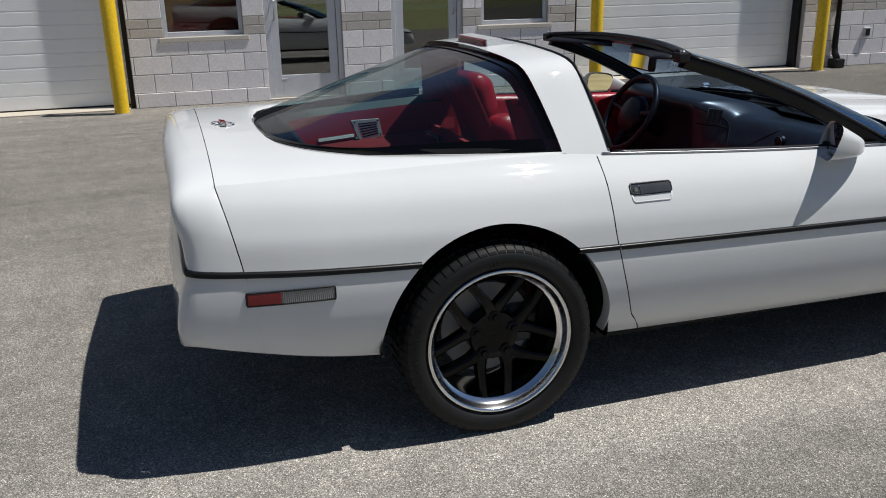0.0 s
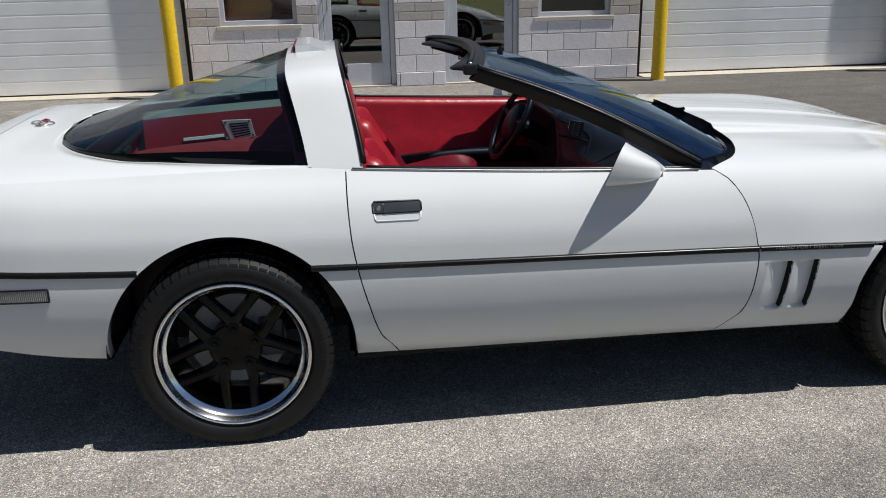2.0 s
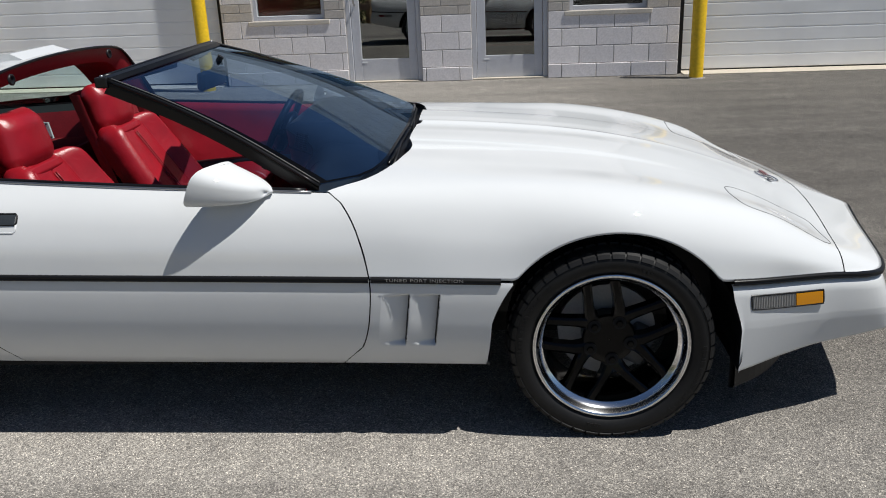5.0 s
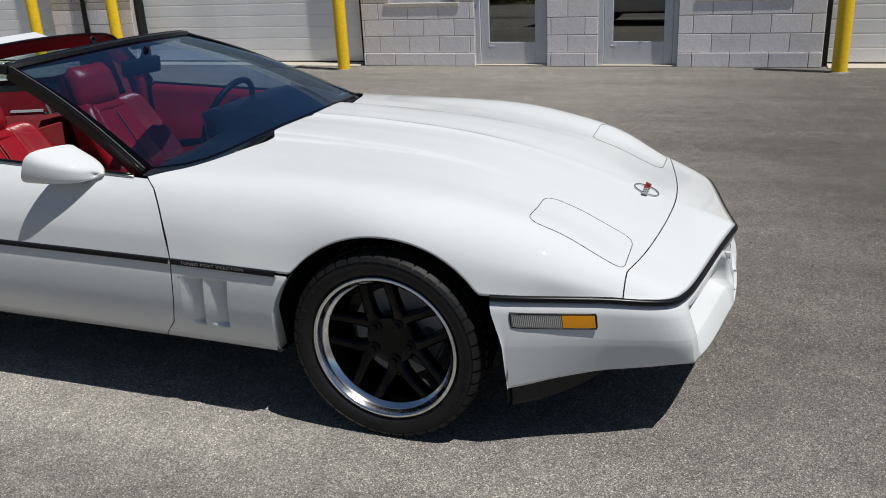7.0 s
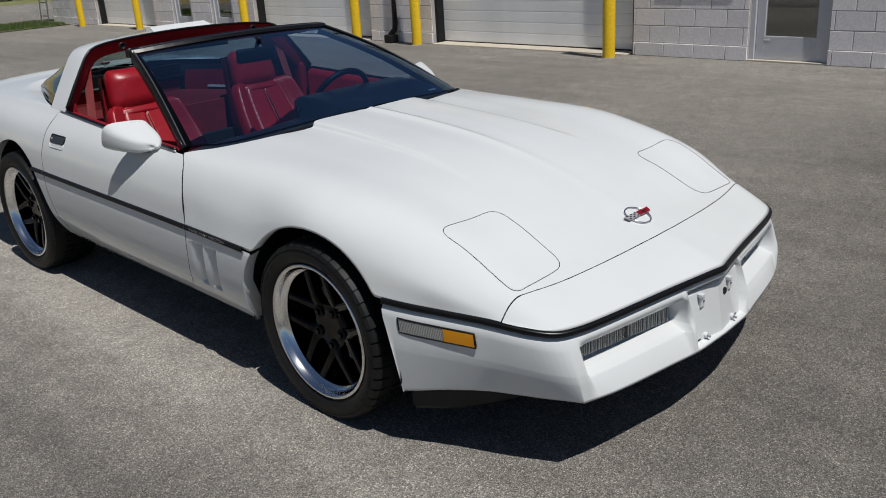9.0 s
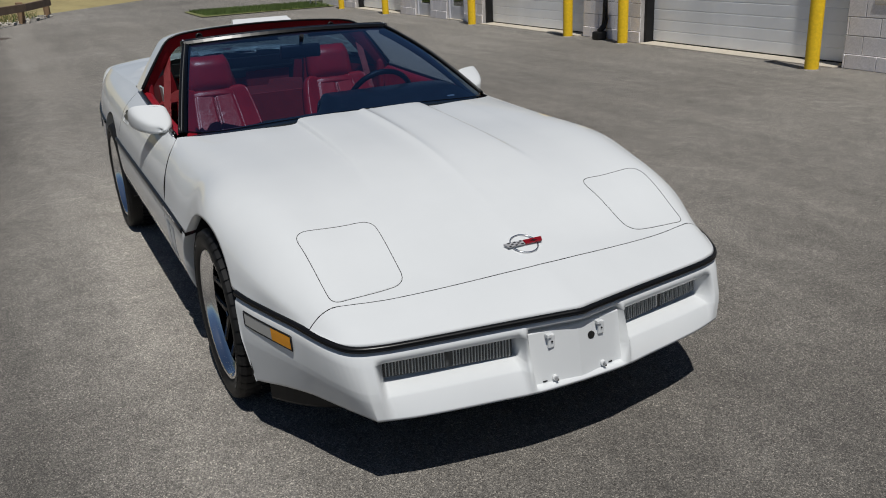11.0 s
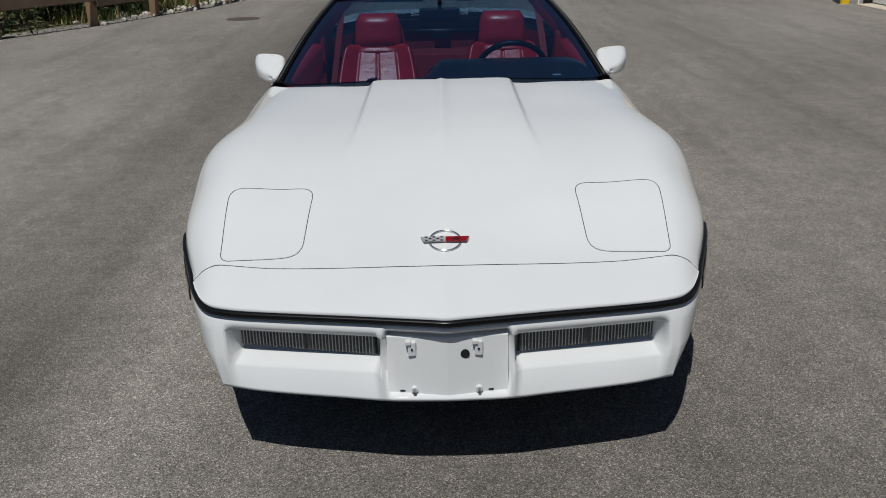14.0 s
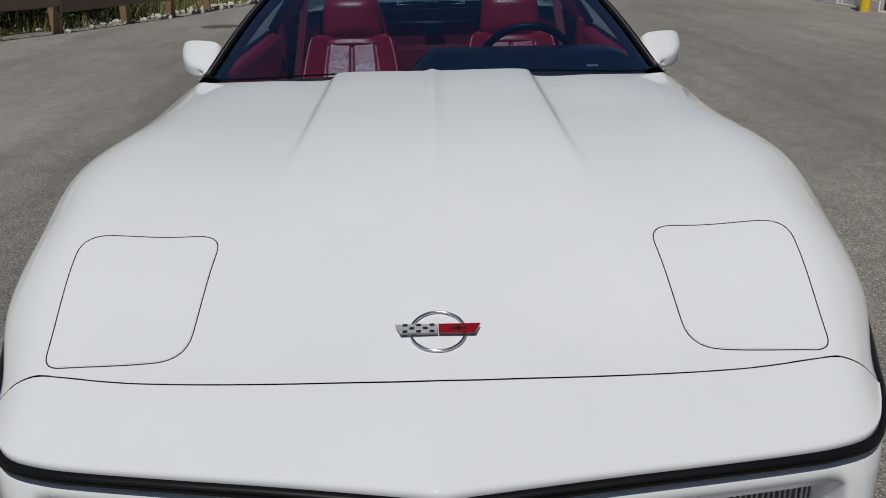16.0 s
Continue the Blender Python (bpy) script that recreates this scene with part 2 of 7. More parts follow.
CONCRETE = grainy("concrete", (0.50, 0.45, 0.37), 0.9, 30.0, 0.001, 0.12)
DOOR_WHITE = grainy("white_door_steel", (0.88, 0.89, 0.90), 0.40, 0.8, 0.0001, 0.015)
ALUMINIUM = grainy("door_frame_grey", (0.55, 0.56, 0.60), 0.4, 120.0, 0.0002, 0.06)
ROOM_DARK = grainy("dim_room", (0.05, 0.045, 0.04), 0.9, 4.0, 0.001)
ROOM_WOOD = grainy("red_wood", (0.42, 0.055, 0.032), 0.6, 5.0, 0.0006)
WINDOW_GLASS = glass_material("window_glass", (0.62, 0.65, 0.65), 0.075)
DOOR_GLASS = glass_material("door_glass", (0.50, 0.56, 0.54), 0.22)
WOOD = grainy("fence_wood", (0.16, 0.11, 0.075), 0.85, 35.0, 0.002, 0.3)
STAKE = grainy("stake_wood", (0.27, 0.175, 0.10), 0.85, 40.0, 0.002, 0.25)
GRASS_SOIL = grainy("grass_soil", (0.16, 0.17, 0.06), 0.95, 12.0, 0.01, 0.4)
GRASS_BLADE = grainy("grass_blade", (0.075, 0.115, 0.026), 0.8, 9.0, 0.0, 0.4)
DRY_BLADE = grainy("dry_grass", (0.33, 0.27, 0.12), 0.85, 9.0, 0.0, 0.3)
LEAF = grainy("leaf", (0.055, 0.085, 0.022), 0.7, 9.0, 0.0, 0.4)
BARK = grainy("bark", (0.10, 0.08, 0.06), 0.95, 30.0, 0.004, 0.3)
ROCK = grainy("pale_rock", (0.45, 0.42, 0.37), 0.9, 14.0, 0.004, 0.2)
IRON = grainy("cast_iron", (0.075, 0.055, 0.045), 0.8, 90.0, 0.002, 0.2)


# ---- geometry helpers ----
def link_mesh(name, bm, mat, parent=None, label="", smooth=False):
    me = bpy.data.meshes.new(name)
    bm.normal_update()
    bm.to_mesh(me)
    bm.free()
    for m in mat if isinstance(mat, (list, tuple)) else [mat]:
        me.materials.append(m)
    if smooth:
        me.shade_smooth()
    ob = new(name, me)
    if parent:
        ob.parent = parent
    return tagged(ob, label)


def part(name, bm, mat, parent, label="", smooth=False):
    return link_mesh(name, bm, mat, parent, label, smooth)


def thing(name, label, category, m=None, group="", kind=""):
    ob = new(name)
    ob.empty_display_size = 0.1
    if m:
        ob.matrix_basis = m
    return tagged(ob, label, category, group, kind)


def box(bm, x0, x1, y0, y1, z0, z1, m=None, bevel=0.0):
    r = bmesh.ops.create_cube(bm, size=1.0)
    vs = r["verts"]
    for v in vs:
        v.co = Vector(((x0 + x1) / 2 + v.co.x * (x1 - x0), (y0 + y1) / 2 + v.co.y * (y1 - y0), (z0 + z1) / 2 + v.co.z * (z1 - z0)))
    if bevel:
        es = list({e for v in vs for e in v.link_edges})
        new_faces = bmesh.ops.bevel(bm, geom=es, offset=bevel, segments=2, affect="EDGES", profile=0.5)
        vs = list({v for f in new_faces["faces"] for v in f.verts} | {v for v in vs if v.is_valid})
    if m:
        for v in vs:
            v.co = m @ v.co
    return vs


def boxed(*args, **kw):
    bm = bmesh.new()
    box(bm, *args, **kw)
    return bm


def rod(bm, a, b, r0, r1=None, sides=10):
    """A tapered round bar from a to b."""
    a, b = Vector(a), Vector(b)
    r1 = r0 if r1 is None else r1
    q = (b - a).to_track_quat("Z", "Y").to_matrix().to_4x4()
    r = bmesh.ops.create_cone(bm, cap_ends=True, segments=sides, radius1=r0, radius2=r1, depth=(b - a).length)
    m = Matrix.Translation((a + b) / 2) @ q
    for v in r["verts"]:
        v.co = m @ v.co
    return r["verts"]


def grid(bm, pts, close_u=False, close_v=False, flip=False, mat=0):
    """A sheet from rows of points."""
    rows = [[bm.verts.new(p) for p in row] for row in pts]
    n, k = len(rows), len(rows[0])
    for i in range(n if close_u else n - 1):
        for j in range(k if close_v else k - 1):
            a, b, c, d = rows[i][j], rows[i][(j + 1) % k], rows[(i + 1) % n][(j + 1) % k], rows[(i + 1) % n][j]
            f = [a, d, c, b] if flip else [a, b, c, d]
            try:
                face = bm.faces.new(f)
                face.material_index = mat
            except ValueError:
                pass
    return rows


def sheet(pts, thick=0.0, flip=False, close_v=False):
    bm = bmesh.new()
    grid(bm, pts, flip=flip, close_v=close_v)
    if thick:
        bm.normal_update()
        bmesh.ops.solidify(bm, geom=bm.faces[:], thickness=thick)
    return bm


def tube(bm, path, radius, sides=8, closed=False, flat=1.0):
    """A round bar along a path of points."""
    path = [Vector(p) for p in path]
    n, rings = len(path), []
    up = Vector((0, 0, 1))
    for i, p in enumerate(path):
        t = (path[(i + 1) % n] - path[i - 1]) if closed else (path[min(i + 1, n - 1)] - path[max(i - 1, 0)])
        t.normalize()
        side = t.cross(up)
        if side.length < 1e-4:
            side = Vector((1, 0, 0))
        side.normalize()
        top = side.cross(t)
        r = radius[i] if isinstance(radius, (list, tuple)) else radius
        rings.append([p + side * math.cos(a) * r + top * math.sin(a) * r * flat for a in (k * math.tau / sides for k in range(sides))])
    rows = grid(bm, rings, close_u=closed, close_v=True, flip=True)
    if not closed:
        bm.faces.new(rows[0])
        bm.faces.new(rows[-1][::-1])
    return rows


def revolve(bm, profile, sides=48, m=None, mats=None):
    """Turns a profile of (radius, height) round the y axis."""
    rings = []
    for r, h in profile:
        rings.append([Vector((r * math.cos(a), h, r * math.sin(a))) for a in (k * math.tau / sides for k in range(sides))])
    if m:
        rings = [[m @ p for p in ring] for ring in rings]
    rows = [[bm.verts.new(p) for p in ring] for ring in rings]
    for i in range(len(rows) - 1):
        for j in range(sides):
            f = bm.faces.new([rows[i][j], rows[i][(j + 1) % sides], rows[i + 1][(j + 1) % sides], rows[i + 1][j]])
            f.material_index = mats[i] if mats else 0
    return rows


def curve_at(keys, x):
    """A smooth curve through (x, value) keys, with no overshoot."""
    xs = [k[0] for k in keys]
    if x <= xs[0]:
        return keys[0][1]
    if x >= xs[-1]:
        return keys[-1][1]
    i = max(j for j in range(len(xs) - 1) if xs[j] <= x)
    def slope(j):
        if j == 0 or j == len(xs) - 1:
            a, b = (0, 1) if j == 0 else (-2, -1)
            return (keys[b][1] - keys[a][1]) / (keys[b][0] - keys[a][0])
        d0 = (keys[j][1] - keys[j - 1][1]) / (xs[j] - xs[j - 1])
        d1 = (keys[j + 1][1] - keys[j][1]) / (xs[j + 1] - xs[j])
        return 0 if d0 * d1 <= 0 else 2 * d0 * d1 / (d0 + d1)
    h = xs[i + 1] - xs[i]
    t = (x - xs[i]) / h
    m0, m1 = slope(i) * h, slope(i + 1) * h
    p0, p1 = keys[i][1], keys[i + 1][1]
    return (2 * t**3 - 3 * t**2 + 1) * p0 + (t**3 - 2 * t**2 + t) * m0 + (-2 * t**3 + 3 * t**2) * p1 + (t**3 - t**2) * m1


def catmull(pts, n):
    """n + 1 points along a smooth curve through pts."""
    pts = [Vector(p) for p in pts]
    lengths = [0.0]
    for a, b in zip(pts, pts[1:]):
        lengths.append(lengths[-1] + max((b - a).length, 1e-6) ** 0.7)
    out = []
    dims = len(pts[0])
    for k in range(n + 1):
        s = lengths[-1] * k / n
        out.append(Vector([curve_c(lengths, [p[d] for p in pts], s) for d in range(dims)]))
    return out


def curve_c(xs, vs, s):
    """Cubic Hermite through values, with finite-difference slopes."""
    s = min(max(s, xs[0]), xs[-1])
    i = 0
    while i < len(xs) - 2 and xs[i + 1] < s:
        i += 1
    def slope(j):
        if j == 0:
            return (vs[1] - vs[0]) / (xs[1] - xs[0])
        if j == len(xs) - 1:
            return (vs[-1] - vs[-2]) / (xs[-1] - xs[-2])
        return (vs[j + 1] - vs[j - 1]) / (xs[j + 1] - xs[j - 1])
    h = xs[i + 1] - xs[i]
    t = (s - xs[i]) / h
    m0, m1 = slope(i) * h, slope(i + 1) * h
    return (2 * t**3 - 3 * t**2 + 1) * vs[i] + (t**3 - 2 * t**2 + t) * m0 + (-2 * t**3 + 3 * t**2) * vs[i + 1] + (t**3 - t**2) * m1


def facing(bm, way):
    """Turns a sheet's faces towards a direction."""
    bm.normal_update()
    if sum((f.normal.dot(way) * f.calc_area() for f in bm.faces)) < 0:
        bmesh.ops.reverse_faces(bm, faces=bm.faces[:])
    return bm


def lerp(a, b, t):
    return a + (b - a) * t


# ---- ground ----
def ground_sheet(name, pts, mat, z, cut=1):
    bm = bmesh.new()
    bm.faces.new([bm.verts.new((x, y, z)) for x, y in pts])
    return link_mesh(name, bm, mat)


ground = tagged(ground_sheet("ground", [(-900, -900), (900, -900), (900, 900), (-900, 900)], GRASS_SOIL, -0.03), "dry grassy ground round the paved yard", "ground", kind="structure")
yard = [(-21.5, -1.4), (-18.7, -2.25), (-14.8, -4.4), (-10.2, -5.75), (-4, -8.6), (4, -14), (60, -30), (60, 7.6), (-21.5, 7.6)]
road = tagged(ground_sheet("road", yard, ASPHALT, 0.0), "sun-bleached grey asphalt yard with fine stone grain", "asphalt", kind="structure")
lane = tagged(ground_sheet("road", [(-44, -12), (-21.5, -1.4), (-21.5, 30), (-30, 30), (-34, 8), (-52, -6)], ASPHALT, -0.012), "pale worn asphalt lane past the yard", "road", kind="structure")

# ---- building ----
WALL = pose(1.5, 7.13, 0, 0, 0, math.degrees(math.atan(-0.02)))
COURSE, LONG, JOINT = 0.203, 0.406, 0.009
BASE = 0.165
TOP = 3.75


def in_wall(x):
    return x - 1.5


def block_mesh(w, h, d=0.05):
    bm = boxed(0, w - JOINT, -d, 0.03, 0, h - JOINT, bevel=0.004)
    me = bpy.data.meshes.new("block")
    bm.to_mesh(me)
    bm.free()
    return me


BLOCKS = {}


def lay_blocks(parent, x0, x1, holes, face=0.0, upto=1.85):
    """Lays courses of blocks between x0 and x1, leaving out the holes (x0, x1, z0, z1)."""
    z, n = 0.0, 0
    heights = [BASE, COURSE, COURSE, COURSE, COURSE / 2, COURSE / 2] + [COURSE] * 12
    for n, h in enumerate(heights):
        if z > upto:
            break
        mat = BAND if n in (4, 5) else BLOCK
        spans = [(x0, x1)]
        for a, b, lo, hi in holes:
            if lo < z + h * 0.5 < hi:
                spans = [s for p, q in spans for s in ((p, min(q, a)), (max(p, b), q)) if s[1] - s[0] > 0.03]
        shift = (n % 2) * LONG / 2
        for p, q in spans:
            edge = p
            first = math.floor((p - shift) / LONG) * LONG + shift + LONG
            while edge < q - 0.02:
                nxt = min(first if first - edge > 0.03 else first + LONG, q)
                if q - nxt < 0.04:
                    nxt = q
                key = (round(nxt - edge, 3), round(h, 3), mat.name)
                if key not in BLOCKS:
                    BLOCKS[key] = block_mesh(nxt - edge, h, 0.05 if n else 0.062)
                    BLOCKS[key].materials.append(mat)
                b = new("block", BLOCKS[key])
                b.parent = parent
                b.matrix_basis = Matrix.Translation((in_wall(edge) + JOINT / 2, face, z + JOINT / 2))
                first = nxt + LONG if abs(nxt - first) < 0.001 else first + LONG
                edge = nxt
        z += h
    return z


def wall_core(parent, x0, x1, holes, face=0.0):
    """The mortar wall behind the blocks, with the openings through it."""
    bm = bmesh.new()
    xs = sorted({x0, x1, *(v for h in holes for v in h[:2])})
    zs = sorted({0.0, TOP, *(v for h in holes for v in h[2:])})
    for a, b in zip(xs, xs[1:]):
        for c, d in zip(zs, zs[1:]):
            if not any(h[0] - 0.001 < a and b < h[1] + 0.001 and h[2] - 0.001 < c and d < h[3] + 0.001 for h in holes):
                box(bm, in_wall(a), in_wall(b), face - 0.042, face + 0.20, c, d)
    return bm


def wall(name, x0, x1, holes, upto=1.85):
    ob = tagged(link_mesh(name, wall_core(None, x0, x1, holes), MORTAR), "pale grey block wall with a tan band course", "wall", kind="structure")
    ob.matrix_basis = WALL
    return ob


WALLS = [
    ("wall_north", -1.25, 4.2, [(0.27, 1.17, -0.01, 2.13), (1.78, 2.68, -0.01, 2.13), (-0.86, 0.02, 0.775, 2.0), (2.93, 3.82, 0.775, 2.0)]),
    ("wall_pier", -6.3, -4.85, []),
    ("wall_west", -13.75, -9.72, [(-12.9, -12.1, -0.01, 2.13), (-11.3, -10.5, -0.01, 2.13)]),
    ("wall_east", 7.72, 9.4, []),
    ("wall_far", -19.5, -16.75, []),
]
wall_objects = {}
for wname, a, b, holes in WALLS:
    wall_objects[wname] = wall(wname, a, b, holes)
# lintel above the bay doors and a roof behind
bm = bmesh.new()
for a, b in ((-4.85, -1.25), (4.2, 7.72), (-9.72, -6.3), (-16.75, -13.75), (9.4, 30.0)):
    box(bm, in_wall(a), in_wall(b), -0.04, 0.2, 3.35 if b < 9 else 0.0, TOP)
lintel = tagged(link_mesh("wall_lintel", bm, BLOCK), "pale block lintel over the bay doors", "wall", kind="structure")
lintel.matrix_basis = WALL
bm = boxed(in_wall(-19.6), in_wall(30.1), -0.06, 9.0, TOP, TOP + 0.18)
roof = tagged(link_mesh("roof", bm, ALUMINIUM), "flat roof with a plain grey metal edge", "roof", kind="structure")
roof.matrix_basis = WALL
bm = bmesh.new()
box(bm, in_wall(-19.5), in_wall(-19.3), 0.0, 9.0, 0, TOP)
box(bm, in_wall(29.8), in_wall(30.0), 0.0, 9.0, 0, TOP)
box(bm, in_wall(-19.5), in_wall(30.0), 8.8, 9.0, 0, TOP)
backs = tagged(link_mesh("wall_back", bm, MORTAR), "plain outer walls of the low building", "wall", kind="structure")
backs.matrix_basis = WALL
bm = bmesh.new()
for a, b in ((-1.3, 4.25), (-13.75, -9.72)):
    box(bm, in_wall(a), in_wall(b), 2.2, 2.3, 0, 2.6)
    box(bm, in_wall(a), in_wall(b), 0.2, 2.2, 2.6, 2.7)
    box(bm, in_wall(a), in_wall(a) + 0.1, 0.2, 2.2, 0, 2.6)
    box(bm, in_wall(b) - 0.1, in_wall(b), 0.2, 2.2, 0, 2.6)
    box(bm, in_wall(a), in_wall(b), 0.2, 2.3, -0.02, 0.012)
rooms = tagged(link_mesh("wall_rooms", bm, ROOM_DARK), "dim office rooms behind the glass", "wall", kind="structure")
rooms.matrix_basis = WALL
panel = tagged(link_mesh("wall_panel", boxed(in_wall(1.70), in_wall(2.85), 0.85, 0.90, 0.30, 2.3, bevel=0.01), ROOM_WOOD), "red-brown wooden panel inside the entrance", "panel", kind="structure")
panel.matrix_basis = WALL


def bay_door(x0, x1, y=0.18, rib=0.152):
    """A white sectional bay door of ribbed slats, with dark jamb seals and a concrete threshold."""
    d = thing("garage_door", "white ribbed steel bay door, closed, between yellow bollards", "garage door", WALL, "bay doors", "structure")
    z, k = 0.03, 0
    bm = bmesh.new()
    prof = [(-0.011, 0.0), (-0.017, 0.005), (-0.0182, 0.012), (-0.0182, rib - 0.012), (-0.017, rib - 0.005), (-0.011, rib)]
    grid(bm, [[(in_wall(x0 + 0.05), y + p, q) for p, q in prof], [(in_wall(x1 - 0.05), y + p, q) for p, q in prof]])
    me = bpy.data.meshes.new("slat")
    bm.normal_update()
    bm.to_mesh(me)
    bm.free()
    me.materials.append(DOOR_WHITE)
    while z < 3.3:
        s = new("slat", me)
        s.parent = d
        s.matrix_basis = Matrix.Translation((0, 0, z))
        z += rib
    part("bottom_seal", boxed(in_wall(x0 + 0.05), in_wall(x1 - 0.05), y - 0.01, y + 0.02, 0.006, 0.032), BLACK_RUBBER, d)
    for a, b in ((x0, x0 + 0.055), (x1 - 0.055, x1)):
        part("jamb_seal", boxed(in_wall(a), in_wall(b), y - 0.158, y + 0.03, 0.0, 3.35, bevel=0.004), BLACK_PLASTIC, d, "black jamb seal")
    part("threshold", boxed(in_wall(x0 + 0.06), in_wall(x1 - 0.06), -0.14, y + 0.05, -0.05, 0.014, bevel=0.004), CONCRETE, d, "pale concrete threshold")
    return d


for a, b in ((-4.85, -1.25), (4.2, 7.72), (-9.72, -6.3), (-16.75, -13.75)):
    bay_door(a, b)


def glazed_door(x0, x1, swing=1, glass_low=0.28):
    """A grey metal-framed door with one tall pane and a pull handle."""
    d = thing("door_1" if x0 < 1 else "door_2", "grey metal-framed glass entrance door, closed", "door", WALL, kind="structure")
    a, b = in_wall(x0), in_wall(x1)
    for n, (p, q, lo, hi) in enumerate(((a, a + 0.055, 0, 2.12), (b - 0.055, b, 0, 2.12), (a + 0.055, b - 0.055, 2.06, 2.12))):
        part("door_frame", boxed(p, q, -0.01, 0.10, lo, hi, bevel=0.004), ALUMINIUM, d)
    i, j = a + 0.06, b - 0.06
    leaf = part("door_leaf", boxed(i, i + 0.10, 0.02, 0.065, 0.02, 2.05, bevel=0.004), ALUMINIUM, d)
    part("stile", boxed(j - 0.10, j, 0.02, 0.065, 0.02, 2.05, bevel=0.004), ALUMINIUM, leaf)
    part("rail", boxed(i + 0.10, j - 0.10, 0.021, 0.064, 0.02, glass_low, bevel=0.004), ALUMINIUM, leaf)
    part("rail", boxed(i + 0.10, j - 0.10, 0.021, 0.064, 1.93, 2.05, bevel=0.004), ALUMINIUM, leaf)
    # the pane leans a little in its beads
    mid = (glass_low + 1.93) / 2
    g = part("pane", boxed((i - j) / 2 + 0.09, (j - i) / 2 - 0.09, -0.003, 0.003, glass_low - 0.01 - mid, 1.94 - mid, pose((i + j) / 2, 0.043, mid, -0.9, 0, -1.2)), DOOR_GLASS, d)
    g.visible_shadow = False
    part("push_bar", boxed(i + 0.1, j - 0.1, 0.075, 0.10, 0.98, 1.04, bevel=0.006), STEEL, leaf)
    part("threshold", boxed(a, b, -0.05, 0.10, 0.0, 0.018, bevel=0.004), CONCRETE, d, "pale worn threshold")
    bm = bmesh.new()
    hx = i + 0.05 if swing > 0 else j - 0.05
    tube(bm, [(hx, 0.02, 0.92), (hx, -0.03, 0.93), (hx, -0.05, 0.96), (hx, -0.05, 1.12), (hx, -0.03, 1.15), (hx, 0.02, 1.16)], 0.011, 8)
    part("pull_handle", bm, STEEL, d, "bent steel pull handle", True)
    return d


glazed_door(0.27, 1.17, 1)
glazed_door(1.78, 2.68, -1)
for a, b in ((-12.9, -12.1), (-11.3, -10.5)):
    glazed_door(a, b)


def office_window(name, x0, x1, z0=0.775, z1=2.0):
    w = thing(name, "fixed window in a pale frame, reddish room behind", "window", WALL, kind="structure")
    a, b = in_wall(x0), in_wall(x1)
    for p, q, lo, hi in ((a, a + 0.045, z0, z1), (b - 0.045, b, z0, z1), (a + 0.045, b - 0.045, z0, z0 + 0.05), (a + 0.045, b - 0.045, z1 - 0.05, z1)):
        part("window_frame", boxed(p, q, 0.0, 0.07, lo, hi, bevel=0.004), ALUMINIUM, w)
    g = part("pane", boxed(a + 0.04, b - 0.04, 0.03, 0.036, z0 + 0.04, z1 - 0.04), WINDOW_GLASS, w)
    g.visible_shadow = False
    part("window_sill", boxed(a - 0.06, b + 0.06, -0.062, 0.03, z0 - 0.06, z0 - 0.004, bevel=0.008), STONE_SILL, w, "pale cast stone sill")
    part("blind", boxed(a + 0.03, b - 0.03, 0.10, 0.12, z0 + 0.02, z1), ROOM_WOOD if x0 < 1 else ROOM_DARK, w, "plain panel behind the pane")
    return w


office_window("window_1", -0.86, 0.02)
office_window("window_2", 2.93, 3.82)


def bollard(x, y, h=1.75):
    b = thing("bollard", "yellow plastic-sleeved steel bollard in the asphalt", "bollard", Matrix.Translation((x, y, 0)), "bollards by the bay doors")
    bm = bmesh.new()
    revolve(bm, [(0.078, 0.0), (0.078, h - 0.05), (0.070, h - 0.02), (0.045, h), (0.001, h + 0.008)], 20, Matrix.Rotation(radians(90), 4, "X"))
    part("sleeve", bm, YELLOW, b, smooth=True)
    bm = bmesh.new()
    revolve(bm, [(0.11, -0.006), (0.105, 0.004), (0.079, 0.012)], 20, Matrix.Rotation(radians(90), 4, "X"))
    part("collar", bm, ASPHALT, b, "patched asphalt round the foot", True)
    return b


for x, y in ((4.35, 6.72), (-1.39, 6.80), (-5.0, 7.0), (-6.43, 7.02), (-9.7, 7.05), (-13.9, 7.05), (-16.8, 7.05), (7.74, 6.62)):
    bollard(x, y)


def downpipe(x):
    d = thing("downpipe", "black downpipe with a kicked-out foot on the block pier", "downpipe", WALL)
    u = in_wall(x)
    bm = bmesh.new()
    tube(bm, [(u, -0.10, TOP), (u, -0.10, 0.30), (u, -0.12, 0.20), (u - 0.02, -0.20, 0.12)], 0.045, 10)
    part("pipe", bm, BLACK_PLASTIC, d, smooth=True)
    part("boot", boxed(u - 0.10, u + 0.06, -0.28, -0.10, 0.0, 0.13, bevel=0.02), BLACK_PLASTIC, d)
    part("bracket", boxed(u - 0.07, u + 0.07, -0.11, -0.04, 0.95, 0.99, bevel=0.004), BLACK_PLASTIC, d)
    return d


downpipe(-5.65)
downpipe(8.25)

